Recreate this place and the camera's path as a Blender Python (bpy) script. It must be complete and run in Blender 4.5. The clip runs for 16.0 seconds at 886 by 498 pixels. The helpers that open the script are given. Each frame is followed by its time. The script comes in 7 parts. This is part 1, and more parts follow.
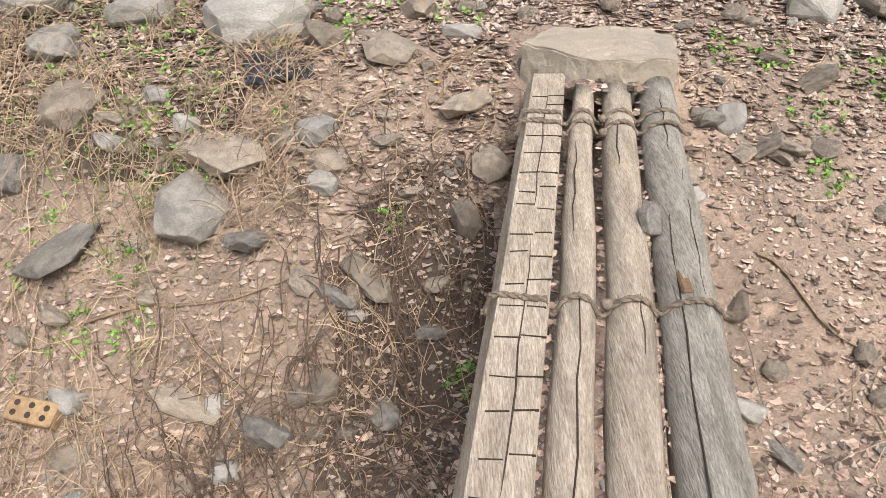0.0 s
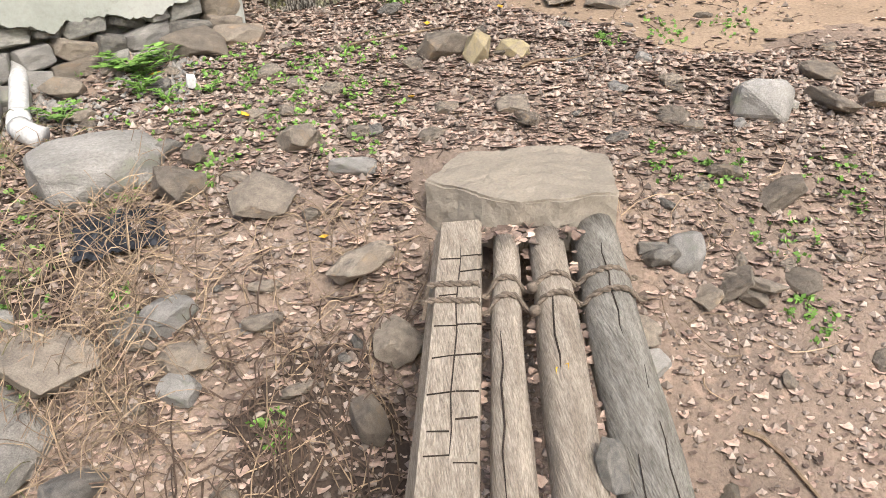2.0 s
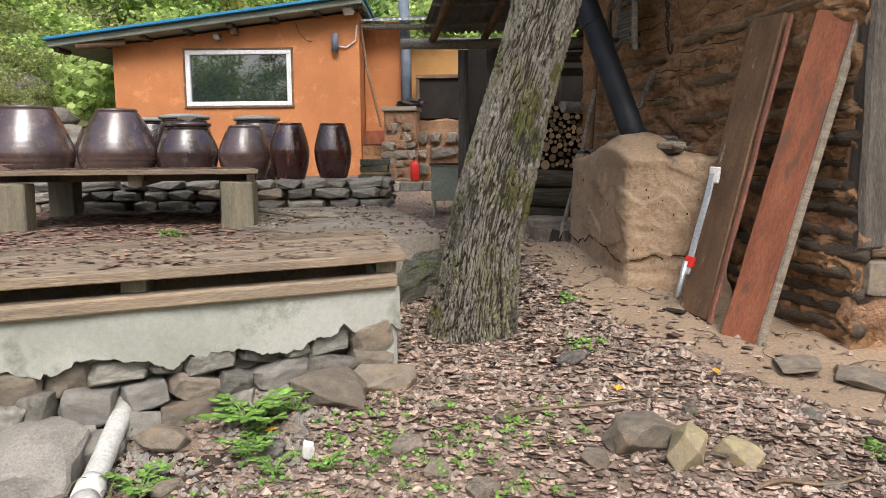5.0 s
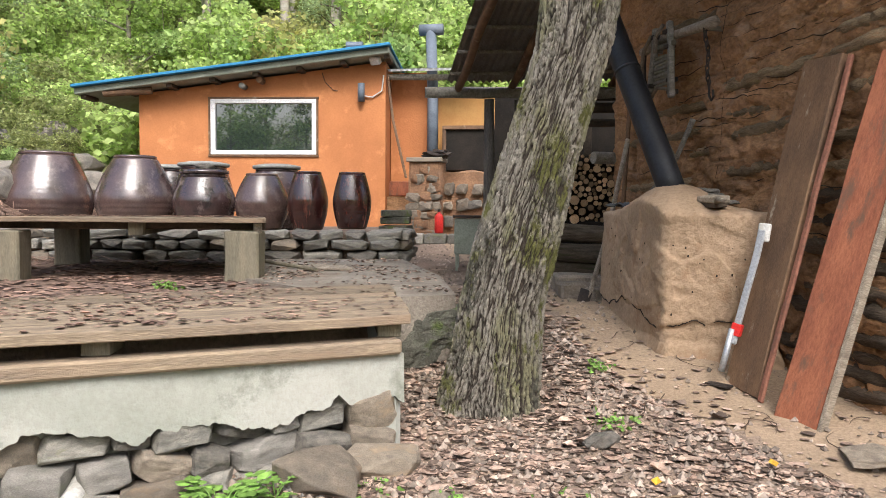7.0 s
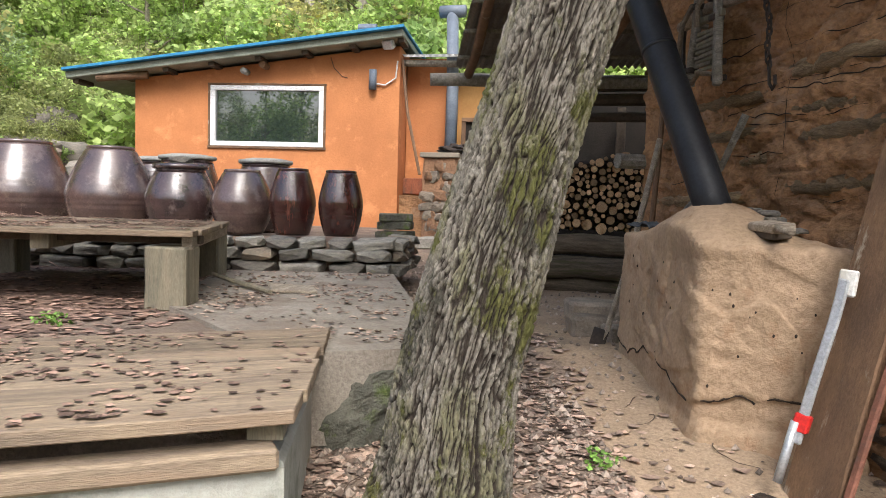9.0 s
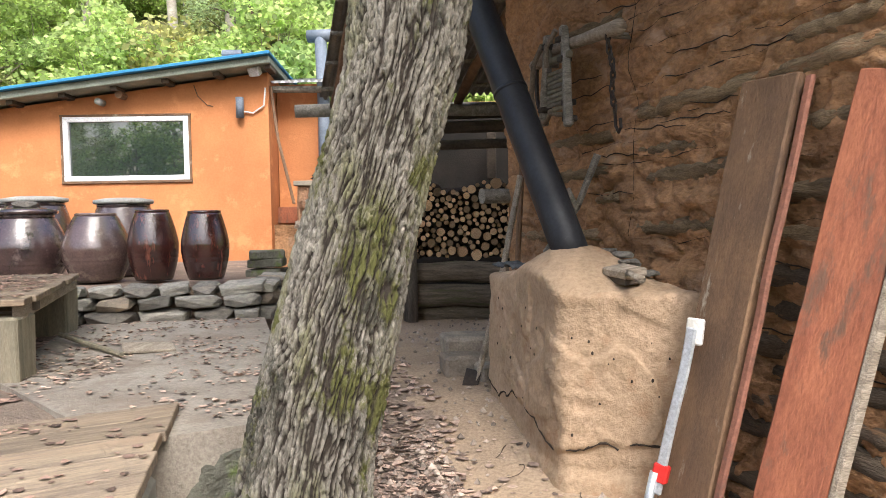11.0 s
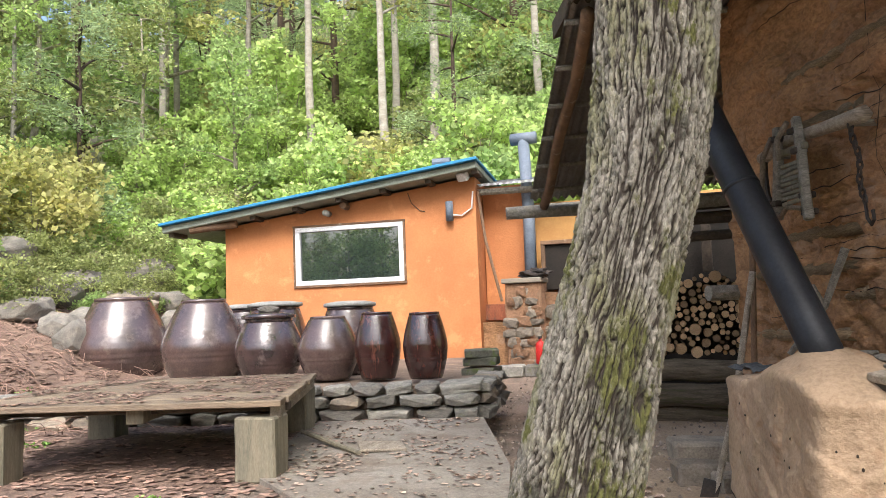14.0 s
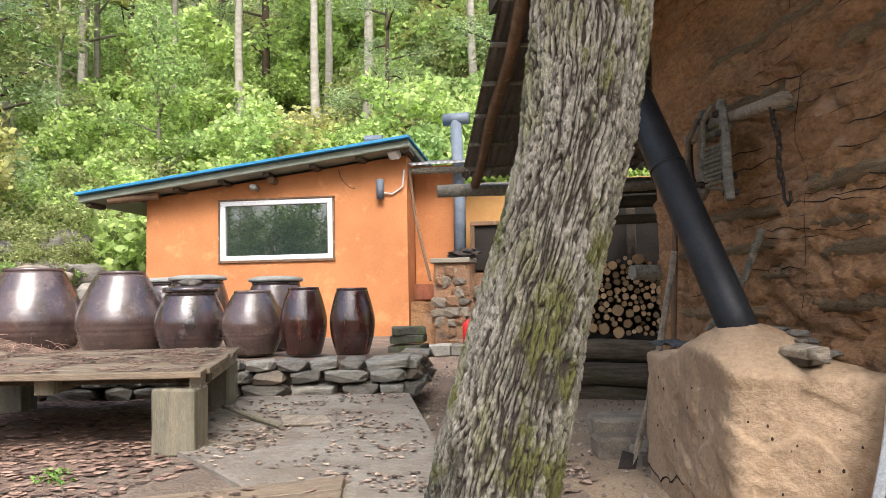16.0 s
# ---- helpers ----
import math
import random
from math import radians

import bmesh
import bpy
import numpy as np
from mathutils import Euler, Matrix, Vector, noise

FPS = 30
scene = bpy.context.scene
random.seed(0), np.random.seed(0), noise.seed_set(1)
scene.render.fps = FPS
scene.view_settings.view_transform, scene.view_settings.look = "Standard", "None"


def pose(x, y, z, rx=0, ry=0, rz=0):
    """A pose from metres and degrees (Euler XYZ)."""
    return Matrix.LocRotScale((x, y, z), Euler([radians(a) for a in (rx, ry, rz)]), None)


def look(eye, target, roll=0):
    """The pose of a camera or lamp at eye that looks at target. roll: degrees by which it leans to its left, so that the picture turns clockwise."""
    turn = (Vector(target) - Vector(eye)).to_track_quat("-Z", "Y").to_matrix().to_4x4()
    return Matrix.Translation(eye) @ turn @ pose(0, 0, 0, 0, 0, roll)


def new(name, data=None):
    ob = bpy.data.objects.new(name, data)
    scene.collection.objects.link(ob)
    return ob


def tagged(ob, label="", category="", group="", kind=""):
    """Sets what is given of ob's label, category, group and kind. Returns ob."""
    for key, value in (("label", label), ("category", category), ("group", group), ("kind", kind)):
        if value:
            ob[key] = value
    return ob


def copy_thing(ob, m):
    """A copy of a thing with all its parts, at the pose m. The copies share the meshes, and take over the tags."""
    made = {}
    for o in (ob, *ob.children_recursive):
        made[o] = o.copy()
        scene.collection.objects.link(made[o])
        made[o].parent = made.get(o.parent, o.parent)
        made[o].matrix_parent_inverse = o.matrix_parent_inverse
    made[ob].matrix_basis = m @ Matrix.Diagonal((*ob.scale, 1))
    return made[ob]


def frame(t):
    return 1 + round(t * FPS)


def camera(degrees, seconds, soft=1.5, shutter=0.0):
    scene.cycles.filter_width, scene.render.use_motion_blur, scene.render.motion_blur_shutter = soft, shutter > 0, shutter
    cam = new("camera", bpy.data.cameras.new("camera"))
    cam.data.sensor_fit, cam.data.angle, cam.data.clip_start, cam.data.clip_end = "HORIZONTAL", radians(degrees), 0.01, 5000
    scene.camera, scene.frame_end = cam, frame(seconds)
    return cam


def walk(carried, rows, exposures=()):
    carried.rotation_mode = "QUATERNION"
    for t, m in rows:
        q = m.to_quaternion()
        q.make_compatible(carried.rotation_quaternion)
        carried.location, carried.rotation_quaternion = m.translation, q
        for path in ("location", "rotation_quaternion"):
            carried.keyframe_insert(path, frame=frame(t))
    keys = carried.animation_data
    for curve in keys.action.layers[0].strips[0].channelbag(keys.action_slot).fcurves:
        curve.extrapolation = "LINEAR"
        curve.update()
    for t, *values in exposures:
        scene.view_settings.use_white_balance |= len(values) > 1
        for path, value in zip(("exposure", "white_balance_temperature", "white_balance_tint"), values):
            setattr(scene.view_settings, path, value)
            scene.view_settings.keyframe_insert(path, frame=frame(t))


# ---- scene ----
cam = camera(61.2, 16.0, soft=0.7)
PATH = [
    (0, (0.03, -0.253, 1.389), (0.001, 1.474, 0.381), -0.4),
    (0.5, (0.079, -0.085, 1.415), (0.15, 1.674, 0.465), -2.0),
    (1, (0.084, 0.153, 1.433), (0.201, 1.946, 0.554), -3.1),
    (1.5, (0.152, 0.371, 1.442), (0.274, 2.165, 0.567), -3.2),
    (2, (0.211, 0.609, 1.456), (0.339, 2.402, 0.58), -3.1),
    (2.5, (0.198, 0.884, 1.491), (0.337, 2.682, 0.626), -2.5),
    (3, (0.253, 1.122, 1.543), (0.374, 2.949, 0.736), -1.5),
    (3.5, (0.298, 1.354, 1.599), (0.395, 3.229, 0.91), -1.0),
    (4, (0.267, 1.573, 1.65), (0.242, 3.505, 1.132), -1.1),
    (4.5, (0.258, 1.658, 1.724), (0.044, 3.615, 1.374), -1.2),
    (5, (0.248, 1.684, 1.747), (-0.064, 3.646, 1.514), -0.5),
    (5.2, (0.237, 1.682, 1.749), (-0.097, 3.644, 1.551), -0.1),
    (7.3, (0.263, 2.29, 1.737), (-0.139, 4.247, 1.645), 0.6),
    (7.5, (0.302, 2.416, 1.744), (-0.114, 4.37, 1.652), 0.8),
    (8, (0.346, 2.692, 1.784), (-0.137, 4.629, 1.676), 1.1),
    (8.5, (0.313, 3.06, 1.817), (-0.181, 4.995, 1.704), 1.6),
    (9, (0.395, 3.303, 1.885), (-0.105, 5.236, 1.767), 1.6),
    (9.5, (0.463, 3.422, 2.001), (-0.011, 5.361, 1.875), 1.4),
    (10, (0.498, 3.462, 2.015), (0.128, 5.423, 1.878), 0.5),
    (10.2, (0.516, 3.462, 2.021), (0.191, 5.431, 1.883), 0.2),
    (12.3, (0.479, 3.467, 2.123), (0.319, 5.459, 2.201), -1.9),
    (12.5, (0.462, 3.451, 2.121), (0.23, 5.435, 2.221), -2.0),
    (13, (0.43, 3.426, 2.125), (0.036, 5.382, 2.264), -2.1),
    (13.5, (0.403, 3.402, 2.123), (-0.137, 5.321, 2.286), -1.9),
    (14, (0.376, 3.373, 2.126), (-0.331, 5.235, 2.304), -2.3),
    (14.5, (0.357, 3.337, 2.128), (-0.518, 5.126, 2.308), -3.0),
    (15, (0.335, 3.326, 2.12), (-0.576, 5.099, 2.291), -3.7),
    (15.5, (0.337, 3.357, 2.093), (-0.444, 5.192, 2.255), -3.0),
    (16, (0.361, 3.406, 2.072), (-0.17, 5.33, 2.199), -1.2),
]
walk(cam, [(t, look(eye, target, roll)) for t, eye, target, roll in PATH],
     [(t, stops, 6150, 10) for t, stops in ((0, 1.1), (1, 1.08), (2, 1.0), (3, 0.9), (4, 0.56), (4.5, 0.43), (5, 0.66), (7.4, 0.98), (8.5, 0.94), (10, 1.3), (12.5, 1.44), (13.5, 1.42), (14.5, 1.34), (16, 1.28))])


# ---- light ----
world = bpy.data.worlds.new("sky")
scene.world = world
world.use_nodes = True
wn = world.node_tree.nodes
sky = wn.new("ShaderNodeTexSky")
sky.sky_type = "NISHITA"
sky.sun_disc = False
SUN_EL, SUN_AZ = 52.0, 158.0
sky.sun_elevation, sky.sun_rotation = radians(SUN_EL), radians(SUN_AZ)
sky.air_density, sky.dust_density = 1.0, 6.0
world.node_tree.links.new(sky.outputs[0], wn["Background"].inputs[0])
wn["Background"].inputs[1].default_value = 0.15
sun = new("sun", bpy.data.lights.new("sun", "SUN"))
sun.data.energy, sun.data.angle, sun.data.color = 1.4, radians(24), (1.0, 0.985, 0.96)
sun_dir = Vector((math.sin(radians(SUN_AZ)) * math.cos(radians(SUN_EL)), math.cos(radians(SUN_AZ)) * math.cos(radians(SUN_EL)), math.sin(radians(SUN_EL))))
sun.matrix_world = look(sun_dir * 60, (0, 5, 1))


# ---- materials ----
def mat(name, c1, c2, scale=6.0, rough=0.85, bump=0.3, fine=60.0, stain=None, stain_at=0.62, stain_scale=1.5, stretch=(1, 1, 1), metal=0.0, vary=0.12, spec=0.3, island=False, grit=0.62):
    """Two-scale surface: broad patches, fine grain, optional stains, relief; varies from object to object."""
    m = bpy.data.materials.new(name)
    m.use_nodes = True
    nt = m.node_tree
    n, l = nt.nodes, nt.links
    b = n["Principled BSDF"]
    co = n.new("ShaderNodeTexCoord")
    info = n.new("ShaderNodeObjectInfo")
    mp = n.new("ShaderNodeMapping")
    mp.inputs["Scale"].default_value = stretch
    off = n.new("ShaderNodeVectorMath")
    off.operation = "SCALE"
    off.inputs[0].default_value = (7.3, 11.1, 5.7)
    l.new(info.outputs["Random"], off.inputs["Scale"])
    add = n.new("ShaderNodeVectorMath")
    l.new(co.outputs["Object"], mp.inputs["Vector"])
    l.new(mp.outputs[0], add.inputs[0])
    l.new(off.outputs[0], add.inputs[1])

    def noi(s, det=5, r=0.6):
        t = n.new("ShaderNodeTexNoise")
        t.inputs["Scale"].default_value, t.inputs["Detail"].default_value, t.inputs["Roughness"].default_value = s, det, r
        l.new(add.outputs[0], t.inputs["Vector"])
        return t.outputs["Fac"]

    def mix(f, a, c, mode="MIX"):
        x = n.new("ShaderNodeMix")
        x.data_type, x.blend_type = "RGBA", mode
        for sock, v in ((x.inputs[0], f), (x.inputs[6], a), (x.inputs[7], c)):
            if hasattr(v, "links"):
                l.new(v, sock)
            else:
                sock.default_value = v if isinstance(v, float) else (*v, 1)
        return x.outputs[2]

    def ramp(f, lo, hi):
        r = n.new("ShaderNodeMapRange")
        r.inputs[1].default_value, r.inputs[2].default_value = lo, hi
        l.new(f, r.inputs[0])
        return r.outputs[0]

    broad, grain = noi(scale), noi(fine, 4, 0.7)
    col = mix(ramp(broad, 0.36, 0.64), c1, c2)
    col = mix(ramp(grain, 0.35, 0.7), col, mix(1.0, col, (grit, grit * 0.98, grit * 0.96), "MULTIPLY"))
    if stain:
        col = mix(ramp(noi(stain_scale, 8, 0.7), stain_at, stain_at + 0.1), col, stain)
    hsv = n.new("ShaderNodeHueSaturation")
    v = n.new("ShaderNodeMapRange")
    v.inputs[3].default_value, v.inputs[4].default_value = 1 - vary, 1 + vary
    if island:
        l.new(n.new("ShaderNodeNewGeometry").outputs["Random Per Island"], v.inputs[0])
    else:
        l.new(info.outputs["Random"], v.inputs[0])
    l.new(v.outputs[0], hsv.inputs["Value"])
    l.new(col, hsv.inputs["Color"])
    l.new(hsv.outputs[0], b.inputs["Base Color"])
    rr = n.new("ShaderNodeMapRange")
    rr.inputs[3].default_value, rr.inputs[4].default_value = max(0.03, rough - 0.1), min(1, rough + 0.1)
    l.new(broad, rr.inputs[0])
    l.new(rr.outputs[0], b.inputs["Roughness"])
    b.inputs["Metallic"].default_value = metal
    b.inputs["Specular IOR Level"].default_value = spec
    if bump:
        bu = n.new("ShaderNodeBump")
        bu.inputs["Strength"].default_value, bu.inputs["Distance"].default_value = bump, 0.02
        h = n.new("ShaderNodeMath")
        h.operation = "ADD"
        l.new(broad, h.inputs[0])
        l.new(grain, h.inputs[1])
        l.new(h.outputs[0], bu.inputs["Height"])
        l.new(bu.outputs[0], b.inputs["Normal"])
    return m


M_SOIL = mat("soil", (0.31, 0.232, 0.172), (0.195, 0.15, 0.115), 1.6, 0.95, 0.9, 55, stain=(0.36, 0.26, 0.19), stain_at=0.57, stain_scale=3.5)
M_SLOPE = mat("hill_soil", (0.26, 0.24, 0.11), (0.17, 0.2, 0.08), 0.8, 0.95, 0.6, 12, stain=(0.16, 0.1, 0.06), stain_scale=0.5)
M_HILL_EARTH = mat("red_brown_earth", (0.26, 0.175, 0.13), (0.17, 0.115, 0.085), 2.5, 0.95, 0.8, 50, stain=(0.3, 0.2, 0.145), stain_at=0.56, stain_scale=3)
# dark soil with the shade of ditch and plants put into its colour
M_SHADED_SOIL = mat("shaded_dark_soil", (0.085, 0.062, 0.045), (0.055, 0.04, 0.03), 3, 0.95, 0.6, 50)
M_PATH = mat("trodden_earth", (0.37, 0.275, 0.185), (0.3, 0.222, 0.15), 2.0, 0.95, 0.4, 60)
M_STONE = mat("field_stone", (0.40, 0.335, 0.255), (0.26, 0.22, 0.175), 6.0, 0.9, 0.8, 60, stain=(0.40, 0.30, 0.2), stain_at=0.56, vary=0.3)
M_STONE_GREY = mat("grey_stone", (0.32, 0.29, 0.245), (0.19, 0.178, 0.155), 6.0, 0.88, 0.8, 60, stain=(0.3, 0.31, 0.2), vary=0.25)
M_STONE_WALL = mat("terrace_stone", (0.35, 0.33, 0.28), (0.21, 0.2, 0.175), 5.0, 0.9, 0.6, 50, stain=(0.2, 0.2, 0.1), vary=0.35)
M_SLABSTONE = mat("sandstone", (0.33, 0.285, 0.22), (0.265, 0.23, 0.18), 3.0, 0.88, 0.3, 90, stain=(0.24, 0.21, 0.165), stain_at=0.56, grit=0.78)
M_STONE_PALE = mat("pale_rubble", (0.38, 0.355, 0.315), (0.26, 0.245, 0.215), 3, 0.9, 0.6, 40, stain=(0.25, 0.25, 0.19), stain_at=0.56, vary=0.2)
M_STONE_YEL = mat("yellow_stone", (0.42, 0.35, 0.19), (0.33, 0.275, 0.19), 6.0, 0.85, 0.4, 50)
M_CONC = mat("old_concrete", (0.40, 0.40, 0.355), (0.31, 0.32, 0.275), 2.5, 0.9, 0.3, 45, stain=(0.19, 0.2, 0.16), stain_at=0.54, stain_scale=2.6, grit=0.88)
M_SLAB = mat("paving_concrete", (0.33, 0.295, 0.245), (0.235, 0.2, 0.16), 1.8, 0.94, 0.6, 60, stain=(0.19, 0.15, 0.115), stain_at=0.54, stain_scale=2.2, grit=0.62)
M_MOSSCONC = mat("mossy_concrete", (0.19, 0.185, 0.145), (0.1, 0.1, 0.08), 5, 0.95, 0.9, 50, stain=(0.1, 0.13, 0.04), stain_at=0.52, stain_scale=4)
M_LOG = mat("weathered_log", (0.56, 0.475, 0.37), (0.38, 0.315, 0.24), 5, 0.88, 0.8, 40, stretch=(6, 0.6, 6), stain=(0.22, 0.185, 0.145), stain_at=0.58, vary=0.1, grit=0.5)
M_LOG_GREY = mat("grey_log", (0.44, 0.405, 0.34), (0.27, 0.245, 0.2), 5, 0.9, 0.8, 40, stretch=(6, 0.6, 6), stain=(0.17, 0.175, 0.12), stain_at=0.58, vary=0.1, grit=0.5)
M_CRACK = mat("dark_crack", (0.05, 0.035, 0.025), (0.03, 0.022, 0.016), 8, 0.95, 0)
M_PLANK = mat("deck_plank", (0.38, 0.295, 0.2), (0.24, 0.185, 0.135), 4, 0.85, 0.5, 45, stretch=(0.5, 6, 6), stain=(0.27, 0.195, 0.13), stain_at=0.55, stain_scale=0.8, vary=0.22, grit=0.5)
M_LOGBASE = mat("mossy_base_log", (0.26, 0.205, 0.14), (0.14, 0.11, 0.075), 6, 0.92, 0.9, 45, stretch=(0.6, 6, 6), stain=(0.12, 0.12, 0.05), stain_at=0.55, vary=0.35, grit=0.5)
M_TIMBER = mat("grey_timber", (0.27, 0.235, 0.165), (0.18, 0.165, 0.12), 4, 0.88, 0.4, 45, stretch=(6, 6, 0.7), stain=(0.14, 0.15, 0.08), vary=0.15)
M_WALLLOG = mat("wall_log", (0.43, 0.315, 0.185), (0.28, 0.2, 0.115), 5, 0.9, 0.9, 40, stretch=(0.7, 6, 6), vary=0.3, stain=(0.34, 0.19, 0.1), stain_at=0.57, stain_scale=4, grit=0.5)
M_LOG_DARK = mat("dark_wall_log", (0.2, 0.155, 0.11), (0.12, 0.09, 0.065), 5, 0.92, 0.9, 40, stretch=(0.7, 6, 6), vary=0.3, stain=(0.26, 0.16, 0.09), stain_at=0.58, stain_scale=5, grit=0.5)
M_BARK = mat("tree_bark", (0.47, 0.42, 0.33), (0.33, 0.295, 0.225), 14, 0.95, 1.0, 70, stretch=(3, 3, 0.8), stain=(0.17, 0.18, 0.06), stain_at=0.525, stain_scale=2.4)


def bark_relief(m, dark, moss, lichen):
    """Pale flaky ridges, furrows painted darker with depth as bark tone and crease shade, with moss and black lichen in
    patches of their own.
    """
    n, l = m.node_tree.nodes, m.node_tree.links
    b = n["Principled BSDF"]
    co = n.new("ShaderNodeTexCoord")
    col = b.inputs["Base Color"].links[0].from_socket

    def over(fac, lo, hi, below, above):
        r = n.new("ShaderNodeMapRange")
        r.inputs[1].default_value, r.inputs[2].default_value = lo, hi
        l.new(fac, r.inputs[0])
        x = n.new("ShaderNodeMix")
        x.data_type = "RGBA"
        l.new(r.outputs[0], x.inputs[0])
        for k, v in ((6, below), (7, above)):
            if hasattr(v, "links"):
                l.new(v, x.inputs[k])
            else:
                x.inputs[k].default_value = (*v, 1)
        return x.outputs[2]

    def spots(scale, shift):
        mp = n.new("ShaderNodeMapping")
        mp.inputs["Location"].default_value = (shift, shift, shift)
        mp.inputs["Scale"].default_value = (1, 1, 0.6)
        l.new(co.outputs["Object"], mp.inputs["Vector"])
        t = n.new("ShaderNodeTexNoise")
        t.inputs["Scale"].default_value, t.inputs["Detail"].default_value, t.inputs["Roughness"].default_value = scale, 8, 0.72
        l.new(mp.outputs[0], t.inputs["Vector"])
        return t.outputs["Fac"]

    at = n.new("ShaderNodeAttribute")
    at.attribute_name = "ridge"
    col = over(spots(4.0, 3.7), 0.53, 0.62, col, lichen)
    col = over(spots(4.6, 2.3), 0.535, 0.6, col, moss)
    # relief height darkens the furrows: crease shade put into the bark colour
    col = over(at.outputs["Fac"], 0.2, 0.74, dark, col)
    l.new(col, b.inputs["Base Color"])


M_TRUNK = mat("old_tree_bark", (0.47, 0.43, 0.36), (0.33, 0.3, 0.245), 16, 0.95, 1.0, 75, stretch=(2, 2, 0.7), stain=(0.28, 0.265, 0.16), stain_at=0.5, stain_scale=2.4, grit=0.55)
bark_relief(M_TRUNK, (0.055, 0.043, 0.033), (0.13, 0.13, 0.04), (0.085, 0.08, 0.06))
M_CLAY = mat("earth_plaster", (0.45, 0.25, 0.12), (0.31, 0.172, 0.088), 3.2, 0.95, 1.0, 34, stain=(0.34, 0.215, 0.13), stain_at=0.55, stain_scale=4.5, stretch=(0.8, 1, 1.3), vary=0.05, grit=0.5)
M_CLAY_FRONT = mat("earth_brick_wall", (0.42, 0.24, 0.135), (0.28, 0.16, 0.095), 5, 0.95, 1.0, 40, stain=(0.34, 0.22, 0.14), stain_at=0.56, stain_scale=5, vary=0.05, grit=0.68)
M_KILN = mat("kiln_clay", (0.43, 0.305, 0.2), (0.33, 0.235, 0.15), 2.5, 0.95, 0.55, 45, stain=(0.27, 0.17, 0.1), stain_at=0.56, stain_scale=4.2, grit=0.7)
M_ORANGE = mat("orange_render", (0.53, 0.218, 0.085), (0.44, 0.178, 0.071), 1.6, 0.92, 0.25, 35, stain=(0.6, 0.26, 0.105), stain_at=0.55, stain_scale=2.2, grit=0.9)
M_OCHRE = mat("ochre_render", (0.46, 0.26, 0.09), (0.38, 0.2, 0.07), 2, 0.9, 0.2, 40, grit=0.88)
M_BLUE = mat("blue_sheet", (0.045, 0.27, 0.5), (0.04, 0.23, 0.44), 3, 0.5, 0.1)
M_FASCIA = mat("grey_green_fascia", (0.30, 0.33, 0.27), (0.24, 0.26, 0.21), 5, 0.8, 0.2)
M_WHITE = mat("white_frame", (0.82, 0.82, 0.82), (0.76, 0.76, 0.77), 4, 0.4, 0.05)
M_ONGGI = mat("brown_glaze", (0.09, 0.052, 0.048), (0.04, 0.028, 0.03), 4, 0.13, 0.12, 50, stain=(0.16, 0.12, 0.11), stain_at=0.54, stain_scale=4.5, spec=1.0, vary=0.2, grit=0.7)
M_ONGGI_MATT = mat("dull_brown_glaze", (0.12, 0.075, 0.065), (0.065, 0.044, 0.042), 3, 0.17, 0.12, 50, stain=(0.14, 0.1, 0.085), stain_at=0.54, stain_scale=4.5, spec=1.0, vary=0.15, grit=0.7)
M_ONGGI_RED = mat("red_brown_glaze", (0.06, 0.018, 0.014), (0.024, 0.01, 0.01), 7, 0.12, 0.15, 40, stain=(0.16, 0.06, 0.04), stain_at=0.56, stain_scale=6, stretch=(1.6, 1.6, 0.35), spec=1.0)
M_LID = mat("grey_lid", (0.35, 0.36, 0.33), (0.28, 0.27, 0.25), 6, 0.6, 0.1)
M_PIPE = mat("black_pipe", (0.025, 0.028, 0.033), (0.018, 0.02, 0.025), 8, 0.5, 0.1, 70, stain=(0.08, 0.085, 0.09), stain_at=0.66, stain_scale=9, vary=0.02)
M_GREYPIPE = mat("grey_pipe", (0.16, 0.19, 0.23), (0.12, 0.145, 0.18), 5, 0.5, 0.05)
M_PVC = mat("white_pvc", (0.7, 0.69, 0.66), (0.6, 0.59, 0.55), 6, 0.5, 0.05, stain=(0.42, 0.4, 0.34), stain_at=0.58, stain_scale=6)
M_BOARD_DARK = mat("dark_board", (0.23, 0.135, 0.075), (0.13, 0.08, 0.05), 3, 0.8, 0.4, 50, stretch=(2.5, 2.5, 0.9), stain=(0.36, 0.31, 0.24), stain_at=0.6, stain_scale=5)
M_STRIP = mat("dull_red_strip", (0.3, 0.13, 0.085), (0.2, 0.09, 0.06), 6, 0.8, 0.3, 50, stain=(0.13, 0.08, 0.06), stain_at=0.55, stain_scale=6)
M_BOARD_RED = mat("rust_red_board", (0.40, 0.145, 0.075), (0.29, 0.1, 0.055), 4, 0.75, 0.35, 40, stretch=(3, 3, 0.9), stain=(0.16, 0.085, 0.055), stain_at=0.53, stain_scale=4.5)
M_RUST = mat("rusted_sheet", (0.15, 0.075, 0.045), (0.10, 0.055, 0.038), 4, 0.7, 0.25, 60, stain=(0.24, 0.11, 0.05), metal=0.2)
M_TIN = mat("corrugated_tin", (0.42, 0.38, 0.33), (0.32, 0.27, 0.22), 3, 0.6, 0.1, 40, stain=(0.22, 0.14, 0.09), metal=0.4)
M_TIN_LIGHT = mat("pale_tin", (0.86, 0.87, 0.87), (0.78, 0.79, 0.79), 3, 0.6, 0.05, grit=0.9)
M_STUMP = mat("stump_wood", (0.44, 0.35, 0.235), (0.28, 0.22, 0.15), 5, 0.88, 0.8, 40, stretch=(6, 6, 0.6), grit=0.5)
M_POST = mat("dark_post", (0.19, 0.165, 0.135), (0.12, 0.105, 0.09), 5, 0.9, 0.7, 40, stretch=(6, 6, 0.7), grit=0.5)
